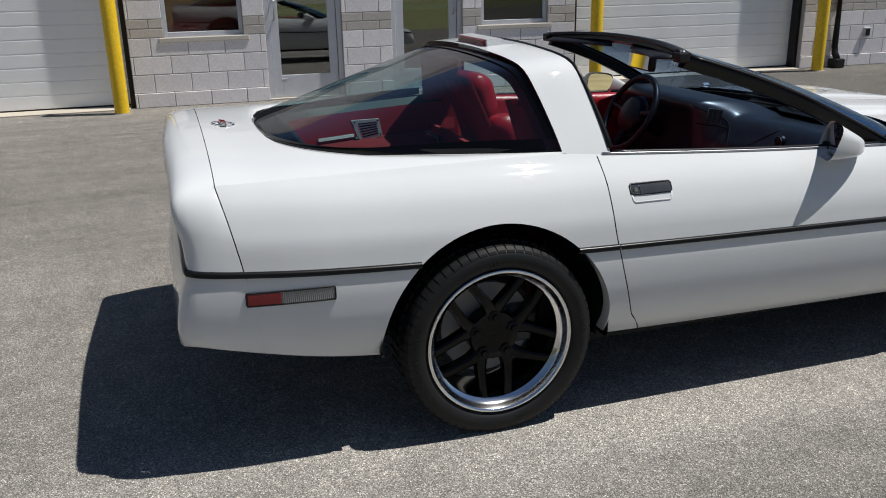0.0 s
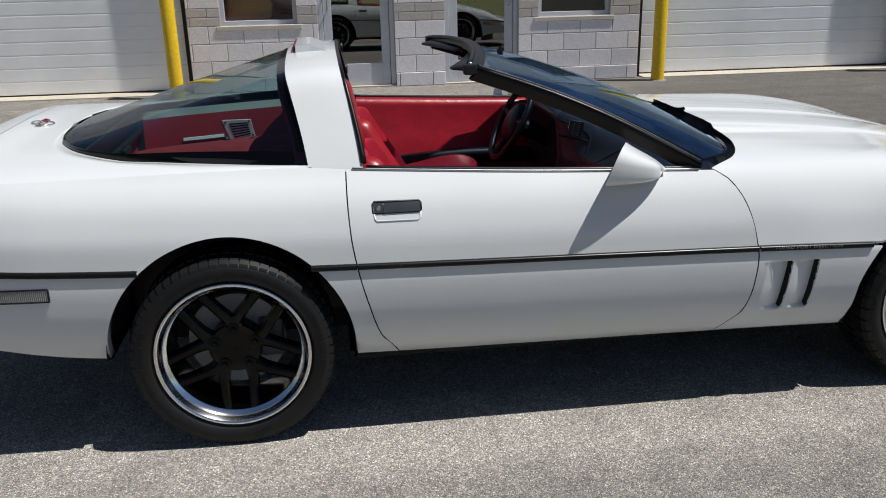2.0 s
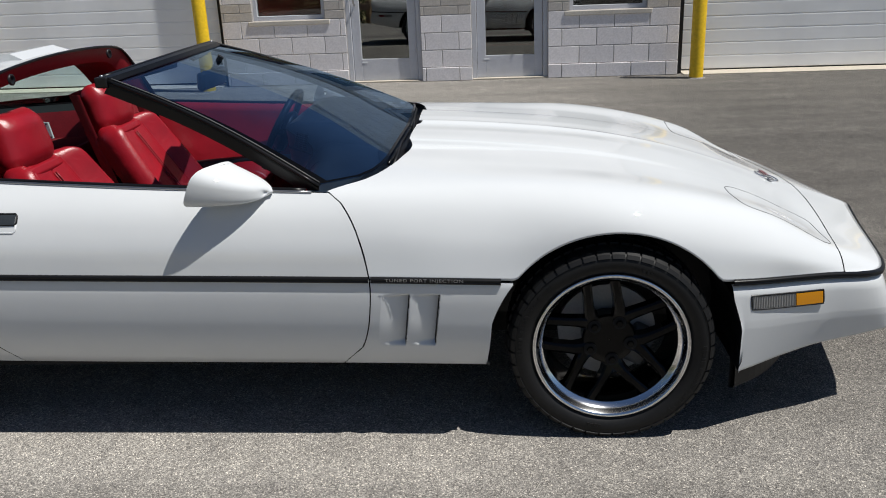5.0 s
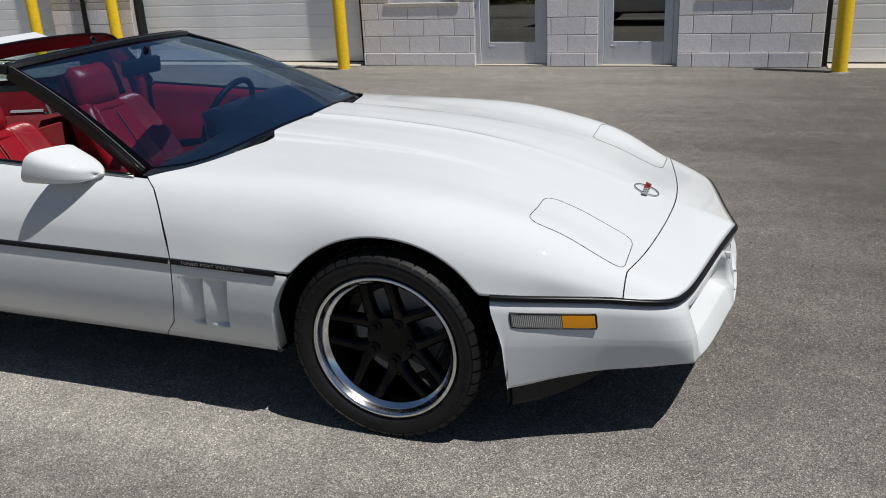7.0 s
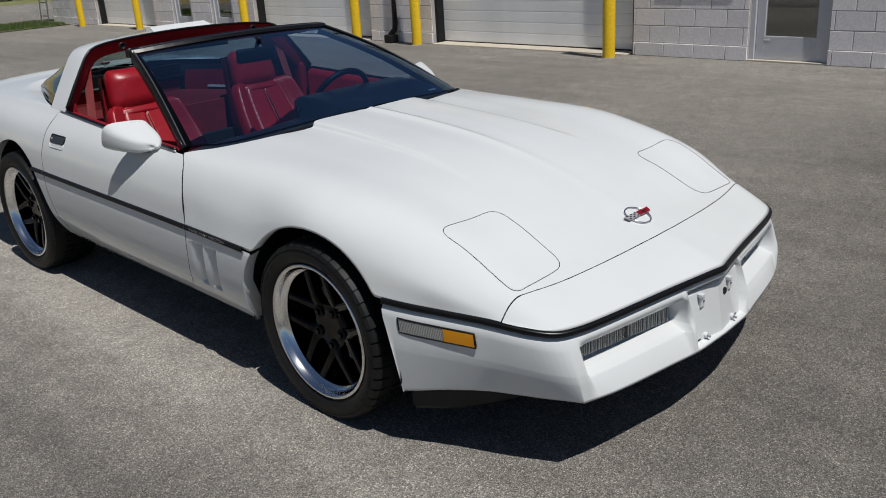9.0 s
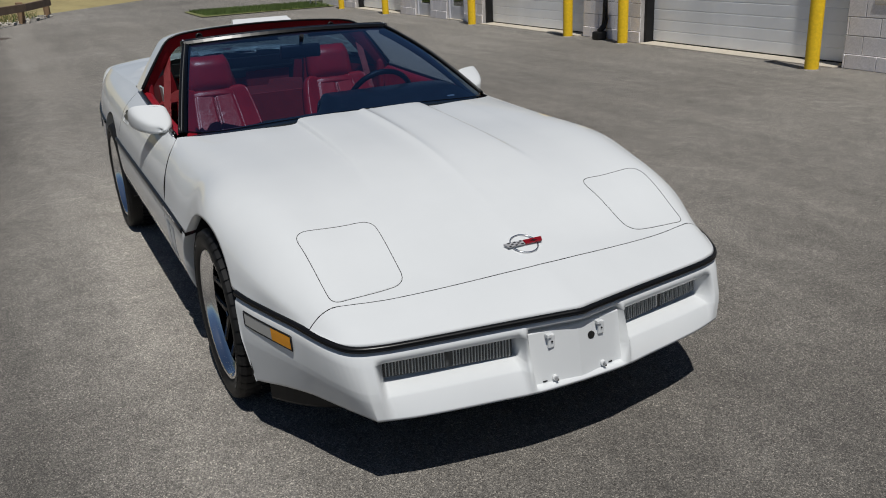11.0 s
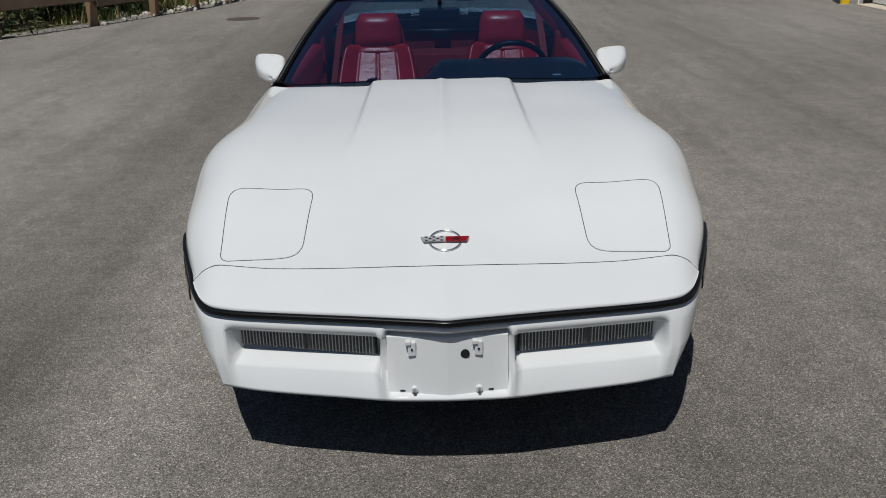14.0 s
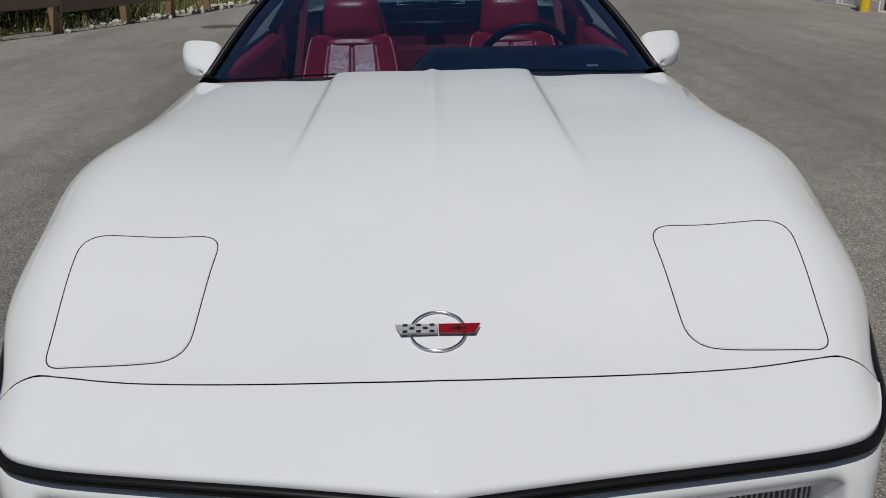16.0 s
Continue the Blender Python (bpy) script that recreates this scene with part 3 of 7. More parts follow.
# a small outlet box on the pier, and the pale notices at the feet of the doors
bm = boxed(in_wall(8.81) - 0.05, in_wall(8.81) + 0.05, -0.085, -0.05, 0.40, 0.53, bevel=0.006)
outlet = tagged(link_mesh("outlet_box", bm, ALUMINIUM), "small grey weatherproof outlet box on the block pier", "outlet box")
outlet.matrix_basis = WALL
part("cover", boxed(in_wall(8.81) - 0.036, in_wall(8.81) + 0.036, -0.093, -0.0855, 0.415, 0.515, bevel=0.003), BLACK_PLASTIC, outlet, "dark hinged cover")
for x in (0.46, 1.95):
    n = tagged(link_mesh("door_notice", boxed(in_wall(x) - 0.035, in_wall(x) + 0.035, 0.0175, 0.0205, 0.232, 0.246), DOOR_WHITE), "small white notice strip on the door's lower rail", "notice")
    n.matrix_basis = WALL

lad = thing("ladder", "grey metal ladder rack standing by the end of the wall", "ladder", pose(-18.55, 6.95, 0, 0, 0, 8))
for x in (-0.17, 0.17):
    bm = bmesh.new()
    rod(bm, (x, -0.10, 0.0), (x, 0.08, 2.1), 0.018, 0.018, 8)
    part("rail", bm, STEEL, lad)
for k in range(6):
    bm = bmesh.new()
    z = 0.25 + 0.33 * k
    rod(bm, (-0.17, -0.10 + 0.18 * z / 2.1, z), (0.17, -0.10 + 0.18 * z / 2.1, z), 0.013, 0.013, 8)
    part("rung", bm, STEEL, lad)

# ---- the car: x ahead, y to its left, rear axle over the origin ----
car = thing("car", "white two-seat sports car, roof panel off, red leather seats", "car")
REAR, FRONT, HUB = 0.018, 2.449, 0.312
ARCHES = ((0.02, 0.315, 0.381), (2.455, 0.295, 0.388))

PLAN = [(-0.97, 0.70), (-0.93, 0.775), (-0.85, 0.825), (-0.745, 0.853), (-0.5, 0.879), (0.0, 0.893), (0.42, 0.898), (1.7, 0.901), (2.13, 0.905), (2.5, 0.903), (2.72, 0.890), (2.854, 0.867), (3.0, 0.820), (3.10, 0.783), (3.16, 0.763)]
MOULD = [(-0.97, 0.642), (-0.75, 0.625), (-0.27, 0.603), (0.417, 0.583), (1.712, 0.556), (2.13, 0.545), (2.85, 0.520), (3.14, 0.500), (3.25, 0.485), (3.315, 0.477), (3.40, 0.482), (3.47, 0.489)]
SIDE = [(-0.36, -0.10), (-0.315, -0.060), (-0.26, -0.026), (-0.19, -0.0005), (-0.13, 0.0068), (-0.075, 0.0082), (-0.02, 0.005), (0.0, 0.0), (0.08, -0.012), (0.13, -0.029), (0.183, -0.055), (0.225, -0.090), (0.255, -0.125), (0.284, -0.155)]
BOTTOM = [(-0.97, 0.43), (-0.82, 0.395), (-0.39, 0.313), (0.40, 0.262), (0.60, 0.258), (2.07, 0.247), (2.80, 0.225), (2.87, 0.225), (2.98, 0.262), (3.10, 0.294), (3.2, 0.32)]
BELT = [(-0.80, 0.862), (-0.45, 0.866), (0.20, 0.868), (0.45, 0.853), (1.0, 0.823), (1.582, 0.800), (1.75, 0.792)]
REAR_SEAM = [(0.25, 0.545), (0.298, 0.516), (0.34, 0.484), (0.45, 0.449), (0.565, 0.421), (0.675, 0.404), (0.782, 0.399), (0.90, 0.402)]
FRONT_SEAM = [(0.24, 1.60), (0.284, 1.639), (0.335, 1.685), (0.432, 1.711), (0.527, 1.719), (0.603, 1.709), (0.696, 1.682), (0.77, 1.638), (0.80, 1.595), (0.83, 1.55)]


def side_y(x, z):
    return curve_at(PLAN, x) + curve_at(SIDE, z - curve_at(MOULD, x))


def on_arch(xf, lo, hi):
    """The height of the lower edge of a column whose x at height z is xf(z)."""
    def inside(z):
        return any((xf(z) - cx) ** 2 + (z - cz) ** 2 < r * r and (z > cz or True) or (abs(xf(z) - cx) < r and z < cz) for cx, cz, r in ARCHES)
    if not inside(lo):
        return lo
    z = lo
    while z < hi and inside(z):
        z += 0.004
    a, b = z - 0.004, z
    for _ in range(8):
        c = (a + b) / 2
        a, b = (c, b) if inside(c) else (a, c)
    return b


def side_panel(x_back, x_front, top, low, columns, rows=14, lip=0.018, dent=None):
    """A right-hand side panel between two seams, from its lower edge (or the wheel arch) to its top, with an edge turned in."""
    pts = []
    for s in columns:
        xf = lambda z: lerp(x_back(z), x_front(z), s)
        lo0 = curve_at(BOTTOM, xf(0.3)) if low is None else low(xf(0.5))
        hi = top(xf(0.8))
        lo = on_arch(xf, lo0, hi)
        col = []
        for k in range(rows + 1):
            # even heights, closed up onto the lower edge where the arch cuts them
            z = max(lo, lerp(lo0, hi, k / rows))
            x = xf(z)
            col.append((x, -side_y(x, z) + (dent(x, z) if dent else 0.0), z))
        x, y, z = col[0]
        # the lower edge turns in, so that it shows a thickness
        col.insert(0, (x, y + 0.045, z + 0.006))
        col.insert(1, (x, y + lip * 0.25, z - 0.0015))
        pts.append(col)
    bm = sheet(pts, flip=True)
    bmesh.ops.remove_doubles(bm, verts=bm.verts[:], dist=0.0002)
    return bm


def dense(n, stretches=()):
    """Even steps from 0 to 1 with finer ones in the stretches (from, to, count)."""
    vals = {i / n for i in range(n + 1)}
    for a, b, k in stretches:
        vals |= {a + (b - a) * i / k for i in range(k + 1)}
    return sorted(vals)


def both(name, make, mat, parent, label="", smooth=True):
    """A part on the car's right and its mirror image on the left."""
    made = []
    for flip in (1, -1):
        bm = make()
        if flip < 0:
            for v in bm.verts:
                v.co.y = -v.co.y
            bmesh.ops.reverse_faces(bm, faces=bm.faces[:])
        made.append(part(name, bm, mat, parent, label, smooth))
    return made


GAP = 0.0020
belt_top = lambda x: curve_at(BELT, x)
rear_seam = lambda z: curve_at(REAR_SEAM, z)
front_seam = lambda z: curve_at(FRONT_SEAM, z)
tail_seam = lambda z: curve_at([(0.3, -0.700), (0.6, -0.738), (0.75, -0.767), (0.83, -0.7865), (0.862, -0.7945), (0.92, -0.800)], z)

# doors: the skin, the moulding and the handle
doors = both("door", lambda: side_panel(lambda z: rear_seam(z) + GAP, lambda z: front_seam(z) - GAP, belt_top, None, dense(26), 22), WHITE, car)
# rear quarter, below the belt line
def quarter_bm(nu=96, nv=52):
    """A fine sheet from the tail seam to the door seam, cut round at the wheel arch, with its edge turned in."""
    cx, cz, r = ARCHES[0]
    place, state = {}, {}
    for i in range(nu + 1):
        for k in range(nv + 1):
            z = 0.5
            for _ in range(3):
                x = lerp(tail_seam(z) + GAP * 0.6, rear_seam(z) - GAP, i / nu)
                z = lerp(curve_at(BOTTOM, x), belt_top(x), k / nv)
            place[i, k] = (x, z)
            state[i, k] = (x - cx) ** 2 + (z - cz) ** 2 < r * r or (abs(x - cx) < r and z < cz)
    rim = set()
    for (i, k), inside in state.items():
        if inside and any(not state.get((i + a, k + b), True) for a in (-1, 0, 1) for b in (-1, 0, 1)):
            x, z = place[i, k]
            if z > cz:
                d = math.hypot(x - cx, z - cz)
                x, z = cx + (x - cx) * r / d, cz + (z - cz) * r / d
            else:
                x = cx + math.copysign(r, x - cx)
            place[i, k] = (x, z)
            rim.add((i, k))
    bm = bmesh.new()
    verts = {}
    def vert(key):
        if key not in verts:
            x, z = place[key]
            verts[key] = bm.verts.new((x, -side_y(x, z), z))
        return verts[key]
    edges = collections.Counter()
    for i in range(nu):
        for k in range(nv):
            keys = [(i, k), (i + 1, k), (i + 1, k + 1), (i, k + 1)]
            if all(not state[q] or q in rim for q in keys) and any(not state[q] for q in keys):
                bm.faces.new([vert(q) for q in keys])
                for a, b in zip(keys, keys[1:] + keys[:1]):
                    edges[(a, b) if a < b else (b, a)] += 1
    for (a, b), n in edges.items():
        if n == 1 and all(q in rim or q[1] == 0 for q in (a, b)):
            p, q = verts[a].co.copy(), verts[b].co.copy()
            bm.faces.new([bm.verts.new(v) for v in (p, q, q + Vector((0, 0.045, 0.004)), p + Vector((0, 0.045, 0.004)))])
    return bm


both("rear_quarter", quarter_bm, WHITE, car)
# front fender below the moulding, behind and ahead of the wheel
low_top = lambda x: curve_at(MOULD, x) - 0.004


def gill(x, z):
    """The two scooped gills: each ramps in towards a sharp front edge."""
    deep = 0.0
    for back, front in ((1.752, 1.838), (1.842, 1.930)):
        lean = (0.507 - z) * 0.125
        t = (x - (back - lean)) / (front - back)
        if 0.0 < t < 1.0 and 0.334 < z < 0.508:
            ends = min(1.0, (z - 0.334) / 0.012, (0.508 - z) / 0.006)
            deep = 0.024 * t ** 1.2 * ends
    return deep


both("front_fender", lambda: side_panel(lambda z: front_seam(z) + GAP, lambda z: 2.15 + 0 * z, low_top, None, dense(40, ((0.02, 0.55, 150), (0.7, 1.0, 40))), 60, dent=gill), WHITE, car)

# ---- bonnet: one clamshell down to the moulding ----
HOOD = [
    (1.45, [(0.90, 0.575), (0.866, 0.705), (0.806, 0.795), (0.735, 0.824), (0.52, 0.842), (0.318, 0.850), (0.29, 0.863), (0.15, 0.868), (0.0, 0.869)]),
    (1.80, [(0.902, 0.566), (0.866, 0.690), (0.806, 0.778), (0.725, 0.812), (0.52, 0.832), (0.318, 0.841), (0.29, 0.854), (0.15, 0.859), (0.0, 0.860)]),
    (2.13, [(0.905, 0.557), (0.868, 0.668), (0.806, 0.760), (0.720, 0.803), (0.52, 0.810), (0.323, 0.820), (0.295, 0.832), (0.15, 0.838), (0.0, 0.839)]),
    (2.45, [(0.904, 0.600), (0.887, 0.680), (0.832, 0.750), (0.722, 0.786), (0.52, 0.783), (0.335, 0.790), (0.305, 0.798), (0.15, 0.804), (0.0, 0.805)]),
    (2.72, [(0.892, 0.550), (0.862, 0.635), (0.804, 0.704), (0.708, 0.741), (0.52, 0.735), (0.37, 0.740), (0.32, 0.743), (0.15, 0.750), (0.0, 0.752)]),
    (2.95, [(0.855, 0.524), (0.826, 0.588), (0.770, 0.646), (0.692, 0.673), (0.52, 0.667), (0.38, 0.671), (0.33, 0.673), (0.15, 0.680), (0.0, 0.682)]),
    (3.14, [(0.774, 0.508), (0.755, 0.527), (0.724, 0.554), (0.677, 0.569), (0.52, 0.573), (0.38, 0.583), (0.33, 0.587), (0.15, 0.602), (0.0, 0.608)]),
    (3.26, [(0.724, 0.500), (0.715, 0.505), (0.696, 0.515), (0.66, 0.525), (0.52, 0.535), (0.38, 0.546), (0.33, 0.550), (0.15, 0.562), (0.0, 0.567)]),
]
for hx, section in HOOD:
    # a shallow groove beside each step of the raised middle
    deep = max(0.0, min(1.0, (2.75 - hx) / 0.95))
    section[5] = (section[5][0], section[5][1] - 0.0035 * deep)
    section[6] = (section[6][0] + 0.004 * deep, section[6][1] + 0.0015 * deep)
    # the faint ridge down the middle
    y, z = section.pop()
    section += [(0.04, z - 0.001), (0.0, z + 0.008 * max(0.0, min(1.0, (2.8 - hx) / 0.6)))]
NV = 128


def hood_section(x):
    rows = []
    for k in range(len(HOOD[0][1])):
        rows.append((curve_c([h[0] for h in HOOD], [h[1][k][0] for h in HOOD], x), curve_c([h[0] for h in HOOD], [h[1][k][1] for h in HOOD], x)))
    rows[0] = (curve_at(PLAN, x) if x < 3.15 else rows[0][0], curve_at(MOULD, x) + 0.004)
    return rows


def hood_column(x, v0=0.0):
    """Points of the bonnet's section at x, from the moulding (or arch) on the right up to the middle."""
    pts = resample(catmull([Vector((y, z)) for y, z in hood_section(x)], 2 * NV), NV)
    cx, cz, r = ARCHES[1]
    if abs(x - cx) < r:
        za = cz + math.sqrt(r * r - (x - cx) ** 2)
        if za > pts[0].y:
            k = max(i for i in range(NV) if pts[i].y <= za and i < NV // 2)
            t = (za - pts[k].y) / (pts[k + 1].y - pts[k].y)
            first = pts[k].lerp(pts[k + 1], t)
            span = [first] + [p for p in pts[k + 1:]]
            pts = resample(span, NV)
    return pts


def resample(pts, n):
    d = [0.0]
    for a, b in zip(pts, pts[1:]):
        d.append(d[-1] + (b - a).length)
    out, i = [], 0
    for k in range(n + 1):
        s = d[-1] * k / n
        while i < len(d) - 2 and d[i + 1] < s:
            i += 1
        out.append(pts[i].lerp(pts[i + 1], min(1, max(0, (s - d[i]) / max(d[i + 1] - d[i], 1e-9)))))
    return out


def hood_z(x, y):
    """The bonnet's height over a place."""
    pts = catmull([Vector(p) for p in hood_section(x)], 80)
    y = abs(y)
    for a, b in zip(pts, pts[1:]):
        if b.x <= y <= a.x:
            return lerp(a.y, b.y, (a.x - y) / max(a.x - b.x, 1e-9))
    return pts[0].y


def nose_seam(y):
    """x of the seam between bonnet and nose panel."""
    return 3.245 - 0.079 * min(abs(y) / 0.68, 1.0) ** 1.7


def cowl(y):
    """x of the bonnet's rear edge."""
    return curve_at([(0.0, 1.818), (0.022, 1.814), (0.045, 1.798), (0.285, 1.794), (0.315, 1.806), (0.5, 1.782), (0.62, 1.746), (0.70, 1.700), (0.76, 1.625), (0.80, 1.560)], abs(y))


def hood_bm():
    xs = [1.50 + 0.012 * i for i in range(int((3.26 - 1.50) / 0.012) + 1)]
    cols = {x: hood_column(x) for x in xs}
    bm = bmesh.new()
    rows = []
    # each line runs at one step of the section, from the door seam or cowl to the nose seam
    for k in range(NV + 1):
        ref = [(x, cols[x][k].x, cols[x][k].y) for x in xs]
        def back(p):
            x, y, z = p
            if z < 0.80 and y > 0.74:
                return front_seam(min(z, 0.83)) + GAP
            return max(cowl(y), front_seam(0.83) + GAP)
        x0 = next((p[0] for p in ref if p[0] >= back(p)), xs[-1])
        x1 = next((p[0] for p in ref if p[0] >= nose_seam(p[1]) - GAP), xs[-1])
        near = min(ref, key=lambda p: abs(p[0] - x0))
        far = min(ref, key=lambda p: abs(p[0] - x1))
        a, b = back(near), nose_seam(far[1]) - GAP
        line = []
        n = 110
        for i in range(n + 1):
            x = lerp(a, b, i / n)
            j = min(max(int((x - xs[0]) / 0.012), 0), len(xs) - 2)
            t = (x - xs[j]) / 0.012
            p, q = cols[xs[j]][k], cols[xs[j + 1]][k]
            line.append(Vector((x, -lerp(p.x, q.x, t), lerp(p.y, q.y, t))))
        rows.append(line)
    # a turned-in lip below the first line
    lip = [Vector((p.x, p.y + 0.04, p.z + 0.004)) for p in rows[0]]
    left = [[Vector((p.x, -p.y, p.z)) for p in row] for row in rows[:-1][::-1]]
    llip = [Vector((p.x, -p.y, p.z)) for p in lip]
    grid(bm, [lip] + rows + left + [llip])
    return bm


hood = part("bonnet", hood_bm(), WHITE, car, smooth=True)


# ---- nose panel, moulding and front fascia ----
def nose_outline(n=60):
    """The plan line of the moulding round the nose, from right to left."""
    half = [(3.10, -0.783), (3.19, -0.752), (3.265, -0.716), (3.309, -0.676), (3.335, -0.618), (3.352, -0.55), (3.376, -0.42), (3.409, -0.23), (3.445, -0.05), (3.455, 0.0)]
    pts = half + [(x, -y) for x, y in half[-2::-1]]
    return catmull([Vector(p) for p in pts], n)


def nose_bm():
    line = nose_outline(96)
    rows = []
    start = next(i for i, p in enumerate(line) if p.x > nose_seam(p.y) + 0.002)
    line = line[start:len(line) - start]
    for p in line:
        # the seam point opposite this point of the outline
        ys = p.y * 1.0 + math.copysign(0.055 * max(0.0, abs(p.y) - 0.50) / 0.26, p.y)
        ys = max(-0.766, min(0.766, ys))
        a = Vector((nose_seam(ys) + GAP, ys, hood_z(nose_seam(ys), ys)))
        b = Vector((p.x, p.y, curve_at(MOULD, p.x) + 0.010))
        row = []
        for k in range(13):
            t = k / 12
            q = a.lerp(b, t)
            q.z += 0.003 * math.sin(math.pi * t) ** 0.9 * (0.4 + 0.6 * t) * min(1, (b - a).length / 0.15)
            row.append(q)
        row.append(Vector((b.x - 0.03, b.y * 0.97, b.z - 0.006)))
        rows.append(row)
    return sheet(rows)


part("nose_panel", nose_bm(), WHITE, car, smooth=True)


def swept(line, profile, flip=False):
    """Sweeps a profile of (outward, up) along a plan line of (x, y, z) points."""
    rows = []
    n = len(line)
    for i, p in enumerate(line):
        t = (line[min(i + 1, n - 1)] - line[max(i - 1, 0)])
        nrm = Vector((t.y, -t.x, 0)).normalized()
        rows.append([p + nrm * o + Vector((0, 0, h)) for o, h in profile])
    return sheet(rows, flip=flip)


def outline_3d(pts, dz=0.0):
    return [Vector((p.x, p.y, curve_at(MOULD, p.x) + dz)) for p in pts]


MOULD_PROFILE = [(-0.012, 0.014), (0.004, 0.013), (0.010, 0.008), (0.011, 0.003), (0.006, 0.0), (0.011, -0.003), (0.010, -0.010), (0.004, -0.014), (-0.012, -0.015)]
MOULD_PROFILE = [(o, h * 0.70) for o, h in MOULD_PROFILE]
front_line = [Vector((x, -curve_at(PLAN, x))) for x in (2.80, 2.86, 2.92, 2.98, 3.04)]
front_line = front_line + nose_outline(80) + [Vector((p.x, -p.y)) for p in front_line[::-1]]
part("front_moulding", swept(outline_3d(front_line), MOULD_PROFILE), BLACK_RUBBER, car, "black rubber nose moulding", True)


def fascia_bm():
    """The lower front fascia, with recesses for the two lamps and the number plate."""
    line = outline_3d(front_line)
    dense_line = []
    for a, b in zip(line, line[1:]):
        for k in range(3):
            dense_line.append(a.lerp(b, k / 3))
    dense_line.append(line[-1])
    rows = []
    n = len(dense_line)
    for i, p in enumerate(dense_line):
        t = dense_line[min(i + 1, n - 1)] - dense_line[max(i - 1, 0)]
        nrm = Vector((t.y, -t.x, 0)).normalized()
        y = abs(p.y)
        front = p.x > 3.24
        low = curve_at([(2.80, 0.215), (2.87, 0.225), (2.98, 0.248), (3.10, 0.262), (3.2, 0.262), (3.30, 0.265), (3.455, 0.261)], p.x) - p.z
        slot = front and 0.176 < y < 0.64
        plate = front and y <= 0.176
        # the lower edge: a flat bow ahead, a crisp corner, a straight run back along the side
        if y < 0.66:
            yb = y / 0.66 * 0.648
            xb = curve_at([(0.0, 3.478), (0.14, 3.474), (0.29, 3.451), (0.53, 3.407), (0.648, 3.371)], yb)
        else:
            xb = lerp(2.843, 3.371, min(1.0, max(0.0, (p.x - 2.843) / (3.313 - 2.843))))
            yb = lerp(0.862, 0.648, (xb - 2.843) / 0.528)
            xb = min(xb, p.x + 0.07)
        foot = Vector((xb, math.copysign(yb, p.y), p.z + low))
        into = Vector((p.x, p.y * 0.93, p.z + low + 0.004))
        if plate:
            d = -0.034
            col = [p + nrm * o + Vector((0, 0, h)) for o, h in [(-0.012, -0.010), (0.0, -0.014), (0.004, -0.028), (d, -0.034), (d, -0.06), (d, -0.10), (d - 0.002, -0.16), (d + 0.004, -0.196)]]
            col += [foot + Vector((-0.018, 0, 0.014)), foot + Vector((-0.002, 0, 0.009)), foot, into]
        else:
            def skin(h):
                """The plain face between moulding and lower edge."""
                t = (h + 0.028) / (low + 0.028)
                return (p + nrm * 0.0085 + Vector((0, 0, -0.028))).lerp(foot, t) + nrm * 0.013 * math.sin(math.pi * min(1.0, max(0.0, t)))
            col = [p + nrm * o + Vector((0, 0, h)) for o, h in [(-0.012, -0.010), (0.0, -0.014), (0.0075, -0.026)]]
            e = max(0.0, min((y - 0.185) / 0.012, (0.632 - y) / 0.030, 1.0)) if slot else 0.0
            for o, h in ((0.006, -0.046), (-0.052, -0.052), (-0.052, -0.122), (-0.034, -0.126), (0.020, -0.145), (0.026, -0.152)):
                col.append(skin(h).lerp(p + nrm * o + Vector((0, 0, h)), e))
            col += [foot + (col[-1] - foot).normalized() * 0.008, foot, into]
        # the wheel arch cuts the rear edge
        cx, cz, r = ARCHES[1]
        for q in col:
            if (q.x - cx) ** 2 + (q.z - cz) ** 2 < r * r and q.x > cx:
                q.x = cx + math.sqrt(max(r * r - (q.z - cz) ** 2, 0)) if q.z > cz else cx + r
        rows.append(col)
    return sheet(rows)


fascia = part("front_fascia", fascia_bm(), WHITE, car, smooth=True)


# near-black returns behind the open seams, standing in for the shade in the gaps
def seam_return(seam, z0, z1):
    rows = []
    for k in range(25):
        z = lerp(z0, z1, k / 24)
        x = seam(z)
        rows.append([Vector((x + d, -side_y(x + d, z) + 0.012, z)) for d in (-0.025, 0.0, 0.025)])
    return lambda: facing(sheet(rows), Vector((0, -1, 0)))


both("rear_seam_shade", seam_return(rear_seam, 0.27, 0.845), DARK_GAP, car)
both("front_seam_shade", seam_return(front_seam, 0.26, 0.775), DARK_GAP, car)
both("tail_seam_backing", seam_return(tail_seam, 0.615, 0.859), DARK_GAP, car)
rows = []
for k in range(49):
    y = lerp(-0.76, 0.76, k / 48)
    x = nose_seam(y)
    rows.append([Vector((x + d, y, hood_z(min(x + d, 3.258), y) - 0.014)) for d in (-0.025, 0.0, 0.025)])
part("nose_seam_backing", sheet(rows), DARK_GAP, car)

